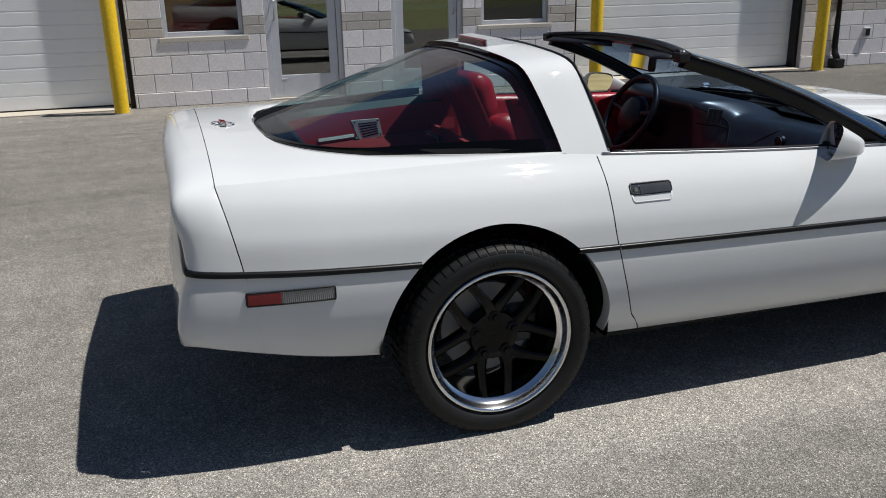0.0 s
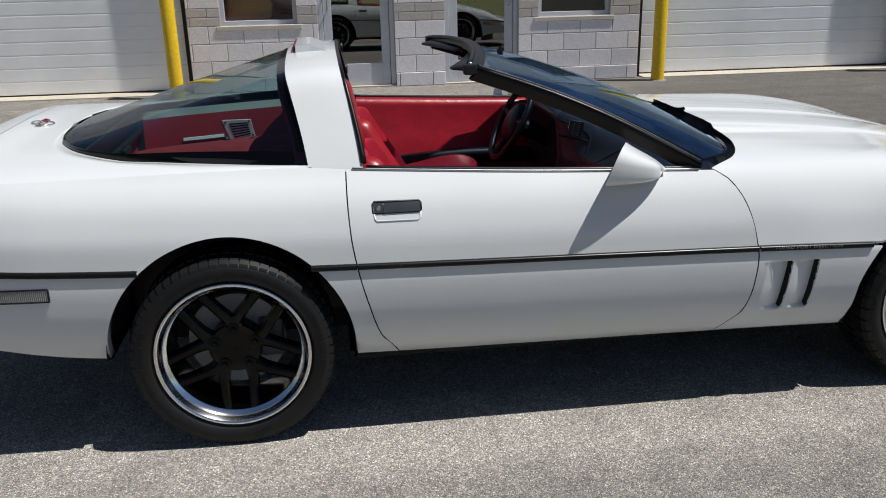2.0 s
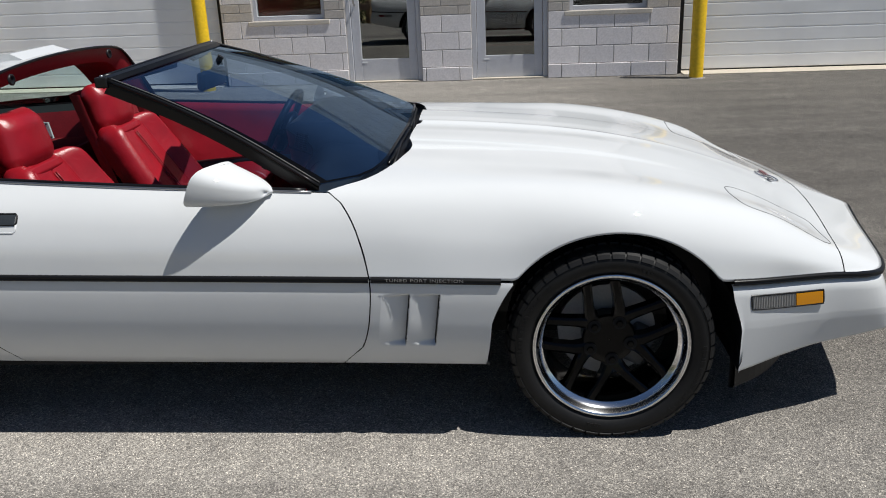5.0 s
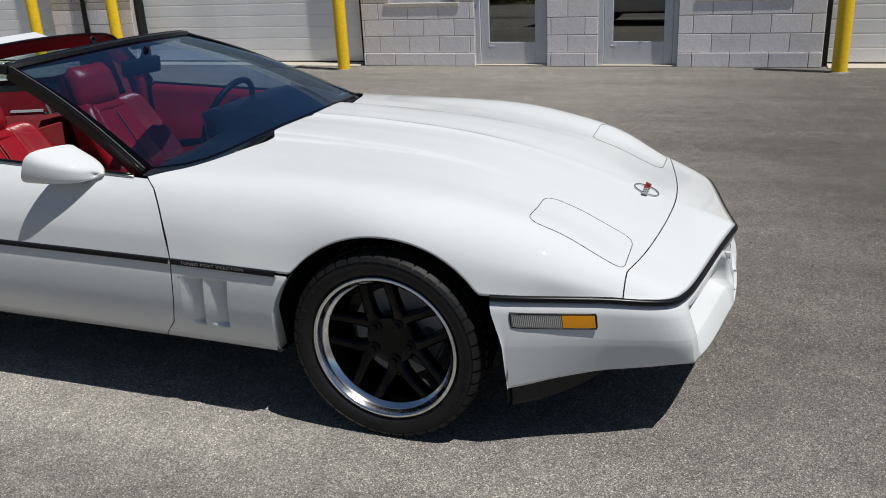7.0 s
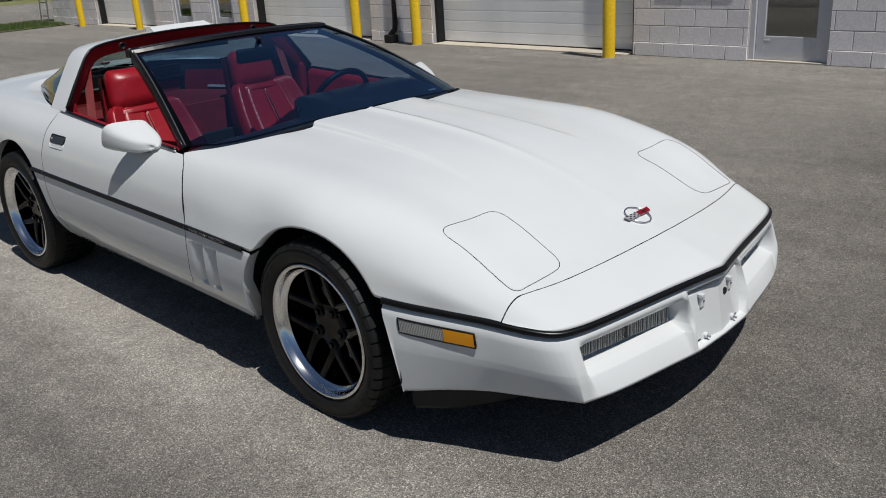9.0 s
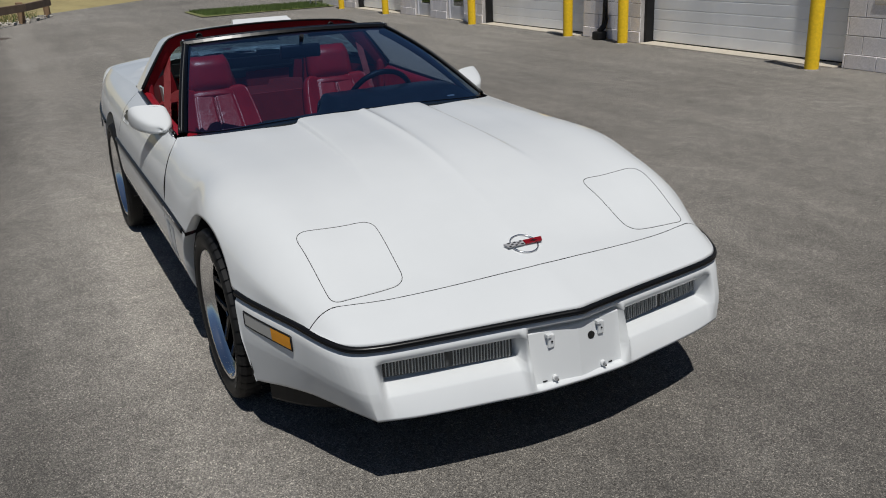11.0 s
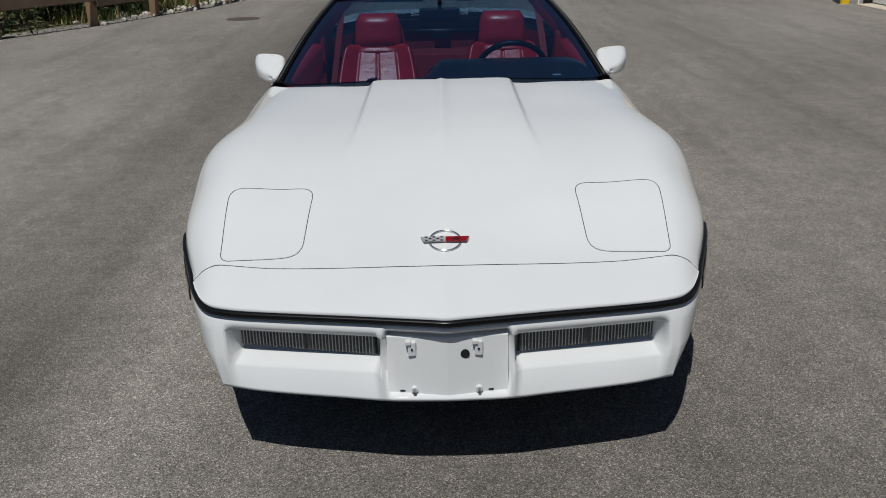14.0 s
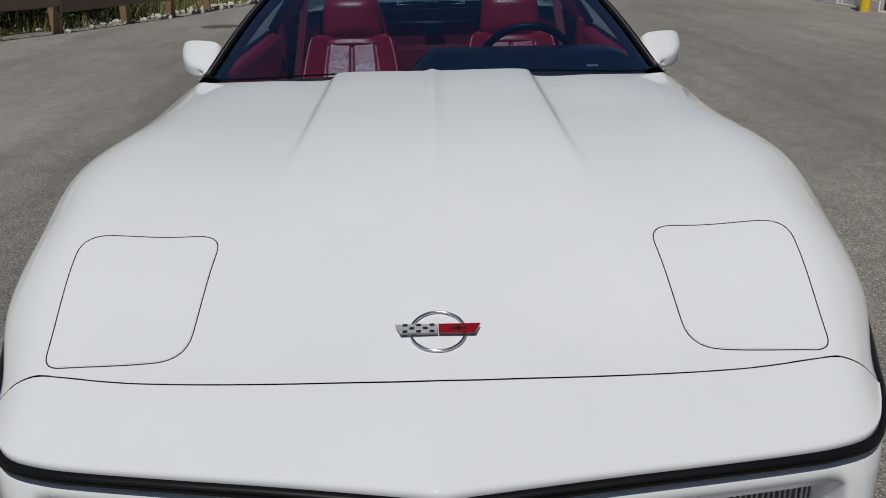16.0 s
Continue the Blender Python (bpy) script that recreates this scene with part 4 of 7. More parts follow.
# ---- wheels ----
def wheel(x, y, side, spin=0.0, blocks=44, proud=1.0):
    """A black ten-spoke wheel with a polished lip on a low tyre; side -1 faces the car's right."""
    w = part("wheel", bmesh.new(), BLACK_GLOSS, car)
    w.matrix_basis = pose(x, y, HUB, 0, 0, 180 if side > 0 else 0) @ pose(0, 0, 0, 0, spin, 0)
    R, W = 0.325, 0.128
    bm = bmesh.new()
    prof = [(0.232, 0.10), (0.238, -0.10), (0.245, -0.114), (0.258, -0.1265), (0.275, -0.1305), (0.293, -0.1285), (0.304, -0.1205), (0.311, -0.106), (0.315, -0.05), (0.316, 0.0), (0.315, 0.05), (0.312, 0.100), (0.305, 0.118), (0.275, 0.13), (0.236, 0.11)]
    revolve(bm, prof, 72)
    tyre = part("tyre", bm, TYRE, w, "worn black road tyre", True)
    # worn raised marks on the sidewall
    bm = bmesh.new()
    for lo, hi, r in ((-28, 24, 0.280), (150, 205, 0.280), (70, 82, 0.268), (262, 272, 0.268)):
        for k in range(int((hi - lo) / 2.6)):
            if k % 6 == 5:
                continue
            m = Matrix.Rotation(radians(lo + k * 2.6), 4, "Y")
            tall = (0.005, 0.0068, 0.0042)[k % 3]
            box(bm, r - tall, r + tall, -0.1316, -0.1290, -0.0042, 0.0042 - 0.0018 * (k % 2), m)
    part("sidewall_print", bm, TYRE, tyre, "worn raised sidewall marks")["kind"] = "stuff"
    # tread blocks round the edge
    bm = bmesh.new()
    for k in range(56):
        a = k * math.tau / 56
        m = Matrix.Rotation(a, 4, "Y")
        for y0, y1, z0, tw in ((-0.112, -0.060, 0.3065, 0.0), (-0.052, -0.005, 0.3125, 0.02), (0.005, 0.052, 0.3125, -0.02), (0.060, 0.112, 0.3065, 0.0)):
            vs = box(bm, -0.0125, 0.0125, y0, y1, z0 - 0.006, z0 + 0.0085)
            for v in vs:
                v.co.x += tw * (v.co.y - y0) * 3
                if abs(v.co.y) > 0.10 and v.co.z > z0:
                    v.co.z -= 0.009
                v.co = m @ v.co
    for k in range(blocks):
        m = Matrix.Rotation(k * math.tau / blocks, 4, "Y")
        rows = []
        for i in range(5):
            a = (i / 4 - 0.5) * math.tau / blocks * 0.86
            rows.append([m @ Vector((r * math.sin(a), yy, r * math.cos(a))) for r, yy in ((0.2935, -0.1265), (0.2965 + 0.007 * (1 - proud), -0.1290 - 0.0012 * proud + 0.007 * (1 - proud)), (0.3070 + 0.001 * proud, -0.1205 - 0.003 * proud), (0.3145 + 0.0015 * proud, -0.1055 - 0.0015 * proud), (0.3185, -0.0800), (0.306, -0.0800))])
        grid(bm, rows)
    part("tread", bm, TYRE, tyre)
    bm = bmesh.new()
    revolve(bm, [(0.238, -0.100), (0.2435, -0.112), (0.242, -0.120), (0.235, -0.122), (0.229, -0.116), (0.226, -0.098), (0.219, -0.088), (0.209, -0.080)], 72)
    part("rim", bm, CHROME, w, "polished rim lip", True)
    bm = bmesh.new()
    revolve(bm, [(0.206, -0.081), (0.203, -0.04), (0.20, 0.06), (0.215, 0.10)], 60)
    part("barrel", bm, BLACK_GLOSS, w, smooth=True)
    # five V-shaped spokes, each from one nut to two places on the rim
    bm = bmesh.new()
    for k in range(5):
        base = k * math.tau / 5 + math.pi / 2
        for sgn in (-1, 1):
            rows = []
            for r, da, wd, dep in ((0.050, 0.0, 0.026, -0.055), (0.086, 0.075, 0.0215, -0.064), (0.112, 0.195, 0.0175, -0.070), (0.160, 0.345, 0.0145, -0.077), (0.207, 0.425, 0.0155, -0.082)):
                a = base + sgn * da
                c = Vector((r * math.cos(a), dep, r * math.sin(a)))
                t = Vector((-math.sin(a), 0, math.cos(a)))
                rows.append([c - t * wd * 1.2 + Vector((0, 0.034, 0)), c - t * wd + Vector((0, 0.005, 0)), c - t * wd * 0.55, c + t * wd * 0.55, c + t * wd + Vector((0, 0.005, 0)), c + t * wd * 1.2 + Vector((0, 0.034, 0))])
            grid(bm, rows)
    part("spokes", bm, BLACK_GLOSS, w, "gloss black V-shaped spokes", False)
    bm = bmesh.new()
    revolve(bm, [(0.084, 0.0), (0.084, -0.050), (0.079, -0.057), (0.060, -0.0605), (0.030, -0.0595), (0.002, -0.059)], 40)
    part("hub", bm, BLACK_GLOSS, w, smooth=False)
    for k in range(5):
        a = k * math.tau / 5 + math.pi / 2
        # a raised black disc paints the shade of the nut's recess
        bm = bmesh.new()
        rod(bm, (0.066 * math.cos(a), -0.050, 0.066 * math.sin(a)), (0.066 * math.cos(a), -0.0665, 0.066 * math.sin(a)), 0.0205, 0.0205, 18)
        part("nut_shade_disc", bm, DARK_GAP, w, "dark disc for the shaded recess of a wheel nut")
        bm = bmesh.new()
        rod(bm, (0.066 * math.cos(a), -0.060, 0.066 * math.sin(a)), (0.066 * math.cos(a), -0.075, 0.066 * math.sin(a)), 0.0125, 0.010, 6)
        part("wheel_nut", bm, BLACK_GLOSS, w)
    bm = bmesh.new()
    revolve(bm, [(0.02, 0.02), (0.155, 0.02), (0.155, 0.042), (0.02, 0.042)], 40)
    part("brake_disc", bm, DISC_IRON, w, "turned iron brake disc", False)
    part("caliper", boxed(0.07, 0.15, -0.012, 0.06, -0.06, 0.07, bevel=0.012), BRAKE_IRON, w)
    return w


for x, out in ((REAR, 0.774), (FRONT, 0.762)):
    wheel(x, -out, -1, 0 if x < 1 else 27, 64 if x < 1 else 44, 0.3 if x < 1 else 1.0)
    wheel(x, out, 1, 14, 64 if x < 1 else 44, 0.3 if x < 1 else 1.0)

# ---- under the car: liners and floor ----
for cx, cz, r in ARCHES:
    for s in (-1, 1):
        rows = []
        for k in range(25):
            a = math.pi * (k / 24) * 1.16 - 0.08 * math.pi
            c, d = math.cos(a) * (r + 0.005), math.sin(a) * (r + 0.005)
            rows.append([(cx + c, s * yy, max(cz + d, curve_at(BOTTOM, cx + c) + 0.004)) for yy in (0.872, 0.80, 0.45)])
        bm = sheet(rows)
        bm.faces.new([bm.verts.new((cx + math.cos(t) * (r + 0.005), s * 0.45, max(cz + math.sin(t) * (r + 0.005), curve_at(BOTTOM, cx + math.cos(t) * (r + 0.005)) + 0.004))) for t in (math.pi * (k / 24) * 1.16 - 0.08 * math.pi for k in range(25))])
        part("wheel_liner", bm, BLACK_PLASTIC, car, "black wheel-arch liner")
# dark floor boxes, some added unseen to block sun leaking through the cabin
for pan in ((0.38, 2.04, -0.775, 0.775, 0.215, 0.243), (0.405, 0.45, -0.79, 0.79, 0.235, 0.60), (2.04, 2.87, -0.44, 0.44, 0.17, 0.40), (2.85, 3.16, -0.64, 0.64, 0.255, 0.30), (-0.40, 0.42, -0.44, 0.44, 0.19, 0.55), (-0.82, -0.38, -0.62, 0.62, 0.37, 0.44)):
    part("underbody_block", boxed(*pan), DARK_GAP, car, "dark underbody block that keeps stray sun out")
for s in (-1, 1):
    rows = []
    for q in catmull([Vector(v) for v in ((2.842, 0.818), (2.93, 0.755), (3.01, 0.668), (3.07, 0.56), (3.11, 0.35))], 16):
        x, y = q.x, s * q.y
        rows.append([(x, y, 0.30), (x + 0.004, y, 0.146), (x, y - s * 0.003, 0.137), (x - 0.014, y - s * 0.006, 0.137), (x - 0.014, y - s * 0.006, 0.30)])
    part("air_dam", sheet(rows), BLACK_PLASTIC, car, "black rubber air dam behind the nose")

# ---- halo, rear glass, windscreen ----
ROOF = [(1, 0), (0.95, 0.19), (0.885, 0.42), (0.82, 0.64), (0.772, 0.785), (0.725, 0.872), (0.64, 0.925), (0.46, 0.965), (0.22, 0.992), (0, 1)]


def hoop(x, yo, ze, zc, n=40, p=3.1, straight=1.0):
    """Points of the roof's section at x, from the right belt over the top to the left: straight legs, or rounder ones."""
    half = resample(catmull([Vector(q) for q in ROOF], 60), n // 2)
    half = half + [Vector((-q.x, q.y)) for q in half[-2::-1]]
    pts = []
    for k in range(n + 1):
        a = math.pi * k / n
        c, s = -math.cos(a), math.sin(a)
        soft = Vector((math.copysign(abs(c) ** (2 / p), c), abs(s) ** (2 / p)))
        q = soft.lerp(Vector((-half[k].x, half[k].y)), straight)
        pts.append(Vector((x, yo * q.x, ze + (zc - ze) * q.y)))
    return pts


GLASS_EDGE = [(-0.60, 0.05), (-0.588, 0.19), (-0.555, 0.32), (-0.475, 0.445), (-0.33, 0.545), (-0.20, 0.592), (0.0, 0.663), (0.15, 0.712), (0.30, 0.752)]
GLASS_TOP = [(-0.60, 0.905), (-0.50, 0.930), (-0.40, 0.960), (-0.20, 1.022), (0.0, 1.080), (0.20, 1.135), (0.30, 1.152)]


def glass_base(x):
    """The height of the glass's lower edge."""
    return 0.874 + 0.022 * max(0.0, (-0.30 - x) / 0.30)


def glass_hoop(x, off=0.0):
    p = lerp(2.1, 3.0, min(1, max(0, (x + 0.6) / 0.8)))
    return hoop(x, curve_at(GLASS_EDGE, x) + off, glass_base(x), curve_at(GLASS_TOP, x) + off, 48, p, min(1, max(0, (x + 0.35) / 0.5)))


def lean_front(pts, x_belt, x_top):
    """Moves a hoop's points so that its foot stands at x_belt and its crown at x_top."""
    z0, z1 = min(p.z for p in pts), max(p.z for p in pts)
    return [Vector((lerp(x_belt, x_top, ((p.z - z0) / max(z1 - z0, 1e-6)) ** 1.3), p.y, p.z)) for p in pts]


def glass_rows(x_belt_end=0.285, x_top_end=0.215, off=0.0):
    rows = []
    for k in range(31):
        t = k / 30
        x = lerp(-0.60, 0.215, t ** 1.5)
        pts = glass_hoop(x, off)
        rows.append(lean_front(pts, lerp(-0.60, x_belt_end, t ** 1.5), lerp(-0.60, x_top_end, t ** 1.5)))
    return rows


hatch = part("rear_hatch_glass", facing(sheet(glass_rows()), Vector((0, 0, 1))), GLASS, car, "tinted wraparound rear hatch glass", True)
hatch.visible_shadow = True
gr = glass_rows(off=0.004)
bm = bmesh.new()
grid(bm, [r[:3] for r in gr[:-1]])
grid(bm, [r[-3:] for r in gr[:-1]])
grid(bm, [[a.lerp(b, 0.35) for a, b in zip(gr[-2], gr[-1])][2:-2], gr[-1][2:-2]])
grid(bm, [r[2:-2] for r in gr[:3]])
part("glass_border", bm, BLACK_GLOSS, hatch, "black painted glass border", True)


def halo_rows():
    rows = []
    for k in range(9):
        t = k / 8
        yo, zc = 0.756, lerp(1.156, 1.166, math.sin(math.pi * t * 0.7))
        pts = hoop(0.3, yo - 0.004 * t, 0.848, zc, 48)
        rows.append(lean_front(pts, lerp(0.288, 0.456, t), lerp(0.218, 0.398, t)))
    return rows


hr = halo_rows()
halo = part("roof_hoop", sheet(hr), WHITE, car, "white targa roof hoop", True)
inner = []
for k in range(5):
    t = k / 4
    base = hr[-1]
    inner.append([Vector((p.x - 0.02 * t * 2 + 0.0, p.y * (1 - 0.085 * t ** 0.7), 0.848 + (p.z - 0.848) * (1 - 0.20 * t ** 0.7))) for p in base])
part("hoop_trim", sheet(inner), RED_TRIM, halo, "red vinyl hoop lining", True)
under = [inner[-1], [Vector((p.x - 0.17, p.y, p.z)) for p in inner[-1]]]
part("hoop_lining", sheet(under), RED_TRIM, halo, smooth=True)
bm = bmesh.new()
seal = [p for p in hr[-1] if p.z > 0.866]
tube(bm, [p + Vector((0.004, 0, 0.0)) for p in seal], [lerp(0.010, 0.006, min(1, max(0, (p.z - 0.9) / 0.2))) for p in seal], 10)
part("hoop_seal", bm, BLACK_RUBBER, halo, "black rubber roof seal", True)
for s in (-1, 1):
    bm = bmesh.new()
    revolve(bm, [(0.020, 0.0), (0.020, -0.006), (0.014, -0.008), (0.011, -0.002), (0.001, -0.002)], 16, pose(0.424, s * 0.39, 1.120, 0, 0, 90))
    part("roof_pin_socket", bm, BLACK_PLASTIC, halo, "black roof pin socket", True)
# high brake lamp on the hoop
bm = bmesh.new()
rows = []
for t, w, h in ((0.0, 0.165, 0.030), (0.4, 0.17, 0.034), (1.0, 0.19, 0.004)):
    rows.append([Vector((lerp(0.252, 0.38, t), -w, 1.135)), Vector((lerp(0.252, 0.38, t), -w * 0.95, 1.152 + h)), Vector((lerp(0.252, 0.38, t), w * 0.95, 1.152 + h)), Vector((lerp(0.252, 0.38, t), w, 1.135))])
grid(bm, rows)
bm.faces.new([v for v in (bm.verts.new(p) for p in rows[0])])
lamp = part("high_brake_lamp", bm, WHITE, car, "white housing of the high brake lamp")
for k in range(6):
    part("lens_rib", boxed(0.243, 0.254, -0.145, 0.145, 1.150 + k * 0.0052, 1.150 + k * 0.0052 + 0.0042, bevel=0.001), RED_LENS, lamp, "red lens rib")


def screen_point(u, v):
    """A point of the windscreen: u -1 (right) to 1, v 0 at the base to 1 at the top."""
    w = lerp(0.752, 0.545, v)
    y = u * w
    xb = curve_at([(0.0, 1.762), (0.5, 1.740), (0.62, 1.715), (0.70, 1.664), (0.752, 1.560)], abs(u) * 0.752)
    xt = 0.925 - 0.075 * abs(u) ** 2.2
    zb = 0.846 - 0.030 * abs(u) ** 2
    zt = 1.150 - 0.022 * abs(u) ** 2
    return Vector((lerp(xb, xt, v), y, lerp(zb, zt, v) + 0.028 * math.sin(math.pi * v)))


screen = part("windscreen", facing(sheet([[screen_point(-1 + 2 * i / 24, k / 12) for i in range(25)] for k in range(13)]), Vector((0, 0, 1))), SCREEN_GLASS, car, "wide raked windscreen", True)
screen.visible_shadow = True
band = bmesh.new()
for u0, u1, v0, v1 in ((-1, -0.985, 0, 1), (0.985, 1, 0, 1), (-1, 1, 0.0, 0.010)):
    grid(band, [[screen_point(lerp(u0, u1, i / 24), lerp(v0, v1, k / 12)) + Vector((0.0025, 0, 0.004)) for i in range(25)] for k in range(13)])
part("screen_border", band, BLACK_GLOSS, screen, "black painted screen border", True)
for s in (-1, 1):
    rows = []
    for k in range(15):
        e = screen_point(s, k / 14)
        sec = [(0.002, 0.007), (0.016, 0.002), (0.019, -0.014), (0.013, -0.040), (-0.020, -0.040), (-0.022, -0.004)]
        rows.append([Vector((e.x - (0.02 if dz < -0.03 else 0.0), e.y + s * dy, max(e.z + dz, 0.80))) for dy, dz in sec])
    bm = bmesh.new()
    g = grid(bm, rows, close_v=True)
    bm.faces.new(g[0]); bm.faces.new(g[-1][::-1])
    bmesh.ops.recalc_face_normals(bm, faces=bm.faces[:])
    pillar = part("screen_pillar", bm, BLACK_RUBBER, car, "black windscreen pillar")
    bm = bmesh.new()
    tube(bm, [screen_point(s, k / 14) + Vector((0, s * 0.017, 0.0)) for k in range(15)], 0.0055, 6)
    part("pillar_seal", bm, BLACK_RUBBER, pillar, "black rubber pillar seal", True)
    bm = bmesh.new()
    tube(bm, [screen_point(s, k / 14) + Vector((0, s * 0.006, 0.009)) for k in range(15)], 0.0022, 6)
    part("pillar_trim", bm, BRAKE_IRON, pillar, "thin grey screen trim", True)
rows = []
for i in range(25):
    p = screen_point(-1.03 + 2.06 * i / 24, 1.0)
    rows.append([p + Vector(d) for d in ((0.022, 0, -0.002), (0.012, 0, 0.012), (-0.010, 0, 0.015), (-0.026, 0, 0.006), (-0.030, 0, -0.012), (-0.012, 0, -0.024), (0.012, 0, -0.014))])
bm = bmesh.new()
g = grid(bm, rows, close_v=True)
bm.faces.new(g[0]); bm.faces.new(g[-1][::-1])
bmesh.ops.recalc_face_normals(bm, faces=bm.faces[:])
header = part("screen_header", bm, BLACK_RUBBER, car, "black windscreen header rail")
bm = bmesh.new()
tube(bm, [screen_point(-1.0 + 2.0 * i / 24, 1.0) + Vector((-0.024, 0, 0.009)) for i in range(25)], 0.009, 8)
part("header_seal", bm, BLACK_RUBBER, header, "black rubber header seal", True)
for s in (-1, 1):
    bm = bmesh.new()
    box(bm, 0.808, 0.852, s * 0.548 - 0.022, s * 0.548 + 0.022, 1.106, 1.140, bevel=0.005)
    latch = part("roof_latch", bm, BLACK_PLASTIC, header, "black roof latch bracket")
    bm = bmesh.new()
    rod(bm, (0.830, s * 0.556, 1.138), (0.829, s * 0.557, 1.146), 0.008, 0.006, 10)
    part("latch_pin", bm, STEEL, latch, "bright latch pin", True)
    rows = []
    for k in range(13):
        t = k / 12
        y = s * lerp(0.085, 0.512, t)
        bx = screen_point(y / 0.545, 1.0).x - 0.018
        reach = 0.014 + 0.080 * t ** 0.8 * (1 - max(0.0, (t - 0.8) / 0.2) ** 2.2 * 0.9)
        rows.append([Vector((bx, y, 1.130)), Vector((bx - reach * 0.5, y, 1.127)), Vector((bx - reach, y, 1.119)), Vector((bx - reach, y, 1.113)), Vector((bx - reach * 0.5, y, 1.117)), Vector((bx, y, 1.110))])
    bm = bmesh.new()
    g = grid(bm, rows, close_v=True)
    bm.faces.new(g[0]); bm.faces.new(g[-1][::-1])
    bmesh.ops.recalc_face_normals(bm, faces=bm.faces[:])
    part("sun_visor", bm, BLACK_PLASTIC, car, "black sun visor swung out behind the header", True)

# ---- rear deck and tail ----
def deck_height(x, y):
    """The tail's height over a place, dipping to the glass where that begins."""
    yb, zb = side_y(x, belt_top(x)), belt_top(x)
    rise = curve_at([(-0.97, 0.050), (-0.80, 0.050), (-0.66, 0.032), (-0.4, 0.022), (0.3, 0.015)], x)
    r = min(1.0, abs(y) / yb)
    z = zb + 0.030 * (1 - r ** 6) + (rise * 0.8 - 0.012) * (1 - r * r)
    if x > -0.60:
        ye = curve_at(GLASS_EDGE, x) - 0.006
        t = min(1.0, max(0.0, (abs(y) - ye) / max(min(0.11, yb - ye), 0.005)))
        z = lerp(glass_base(x) - 0.003, z, t * t * (3 - 2 * t))
    return z


def deck_section(x, n=40):
    """The tail's section from the right belt to the middle or to the glass."""
    yb = side_y(x, belt_top(x))
    ye = max(0.0, curve_at(GLASS_EDGE, x) - 0.006) if x > -0.60 else 0.0
    return [Vector((-y, deck_height(x, y))) for y in (lerp(yb, ye, (k / n) ** 1.25) for k in range(n + 1))]


def deck_bm():
    xs = sorted({lerp(-0.794 + GAP * 0.6, 0.30, k / 60) for k in range(61)} | {lerp(-0.61, -0.50, k / 24) for k in range(25)})
    rows = [[Vector((x, p.x, p.y)) for p in deck_section(x)] for x in xs]
    bm = bmesh.new()
    grid(bm, rows, flip=True)
    grid(bm, [[Vector((p.x, -p.y, p.z)) for p in r] for r in rows])
    return bm


part("rear_deck", deck_bm(), WHITE, car, smooth=True)


def tail_line(z, n=48):
    """The tail's plan line at height z, from the right seam round to the left."""
    back = curve_at([(0.36, -0.930), (0.45, -0.942), (0.55, -0.924), (0.60, -0.908), (0.64, -0.898), (0.72, -0.904), (0.90, -0.934)], z)
    sx = tail_seam(z) - (GAP if z > 0.61 else -GAP * 0.6)
    sy = side_y(sx, min(z, belt_top(sx)))
    pts = [(sx, -sy), (lerp(sx, back, 0.45), -sy * 0.988), (lerp(sx, back, 0.88), -sy * 0.966), (lerp(sx, back, 0.985), -sy * 0.930), (back, -sy * 0.66), (back - 0.012, 0)]
    pts += [(x, -y) for x, y in pts[-2::-1]]
    return [Vector((p.x, p.y, z)) for p in catmull([Vector(q) for q in pts], n)]


def tail_bm():
    rows = [tail_line(z) for z in (curve_at(BOTTOM, -0.72), 0.42, 0.46, 0.52, 0.58, 0.60, 0.64, 0.68, 0.72)]
    for p in rows[0]:
        p.z = curve_at(BOTTOM, p.x) if abs(p.y) > 0.6 else 0.42
    # crown: one soft curve from the wall up to the deck seam, joining the quarters at its ends
    base = rows[-1]
    wide = max(abs(q.y) for q in base)
    xd = -0.794
    top_z = belt_top(xd)
    yb = side_y(xd, top_z)
    ends = []
    for p in base:
        ys = p.y if abs(p.y) < 0.6 else math.copysign(lerp(0.6, yb, (abs(p.y) - 0.6) / (wide - 0.6)), p.y)
        ends.append(Vector((xd - GAP * 0.6, ys, deck_height(xd, ys))))
    last = len(base) - 1
    for k in range(1, 15):
        t = k / 14
        z = lerp(0.72, top_z, t)
        sx = tail_seam(z) - GAP
        edge = Vector((sx, -side_y(sx, z), z))
        row = []
        for i, (p, q) in enumerate(zip(base, ends)):
            c = Vector((p.x - 0.044 * min(1.0, abs(q.x - p.x) / 0.10), lerp(p.y, q.y, 0.25), lerp(p.z, q.z, 0.97)))
            d = Vector((lerp(q.x, p.x, 0.98), lerp(q.y, p.y, 0.45), q.z - 0.007 * min(1.0, abs(q.x - p.x) / 0.08)))
            row.append(p * (1 - t) ** 3 + c * 3 * t * (1 - t) ** 2 + d * 3 * t * t * (1 - t) + q * t ** 3)
        off = edge - row[0]
        for i in range(9):
            w = (1 - i / 9) ** 2
            row[i] += off * w
            row[last - i] += Vector((off.x, -off.y, off.z)) * w
        rows.append(row)
    return sheet(rows, flip=False)


part("tail_cover", tail_bm(), WHITE, car, smooth=True)
rear_line = [Vector((x, -curve_at(PLAN, x))) for x in (-0.234, -0.30, -0.36, -0.45, -0.55, -0.65)]
tl = [Vector((p.x, p.y)) for p in tail_line(0.63, 40)]
rear_line = (rear_line + tl + [Vector((p.x, -p.y)) for p in rear_line[::-1]])[::-1]
bm = swept([Vector((p.x, p.y, curve_at(MOULD, p.x))) for p in rear_line], MOULD_PROFILE)
part("rear_moulding", bm, BLACK_RUBBER, car, "black rubber tail moulding", True)

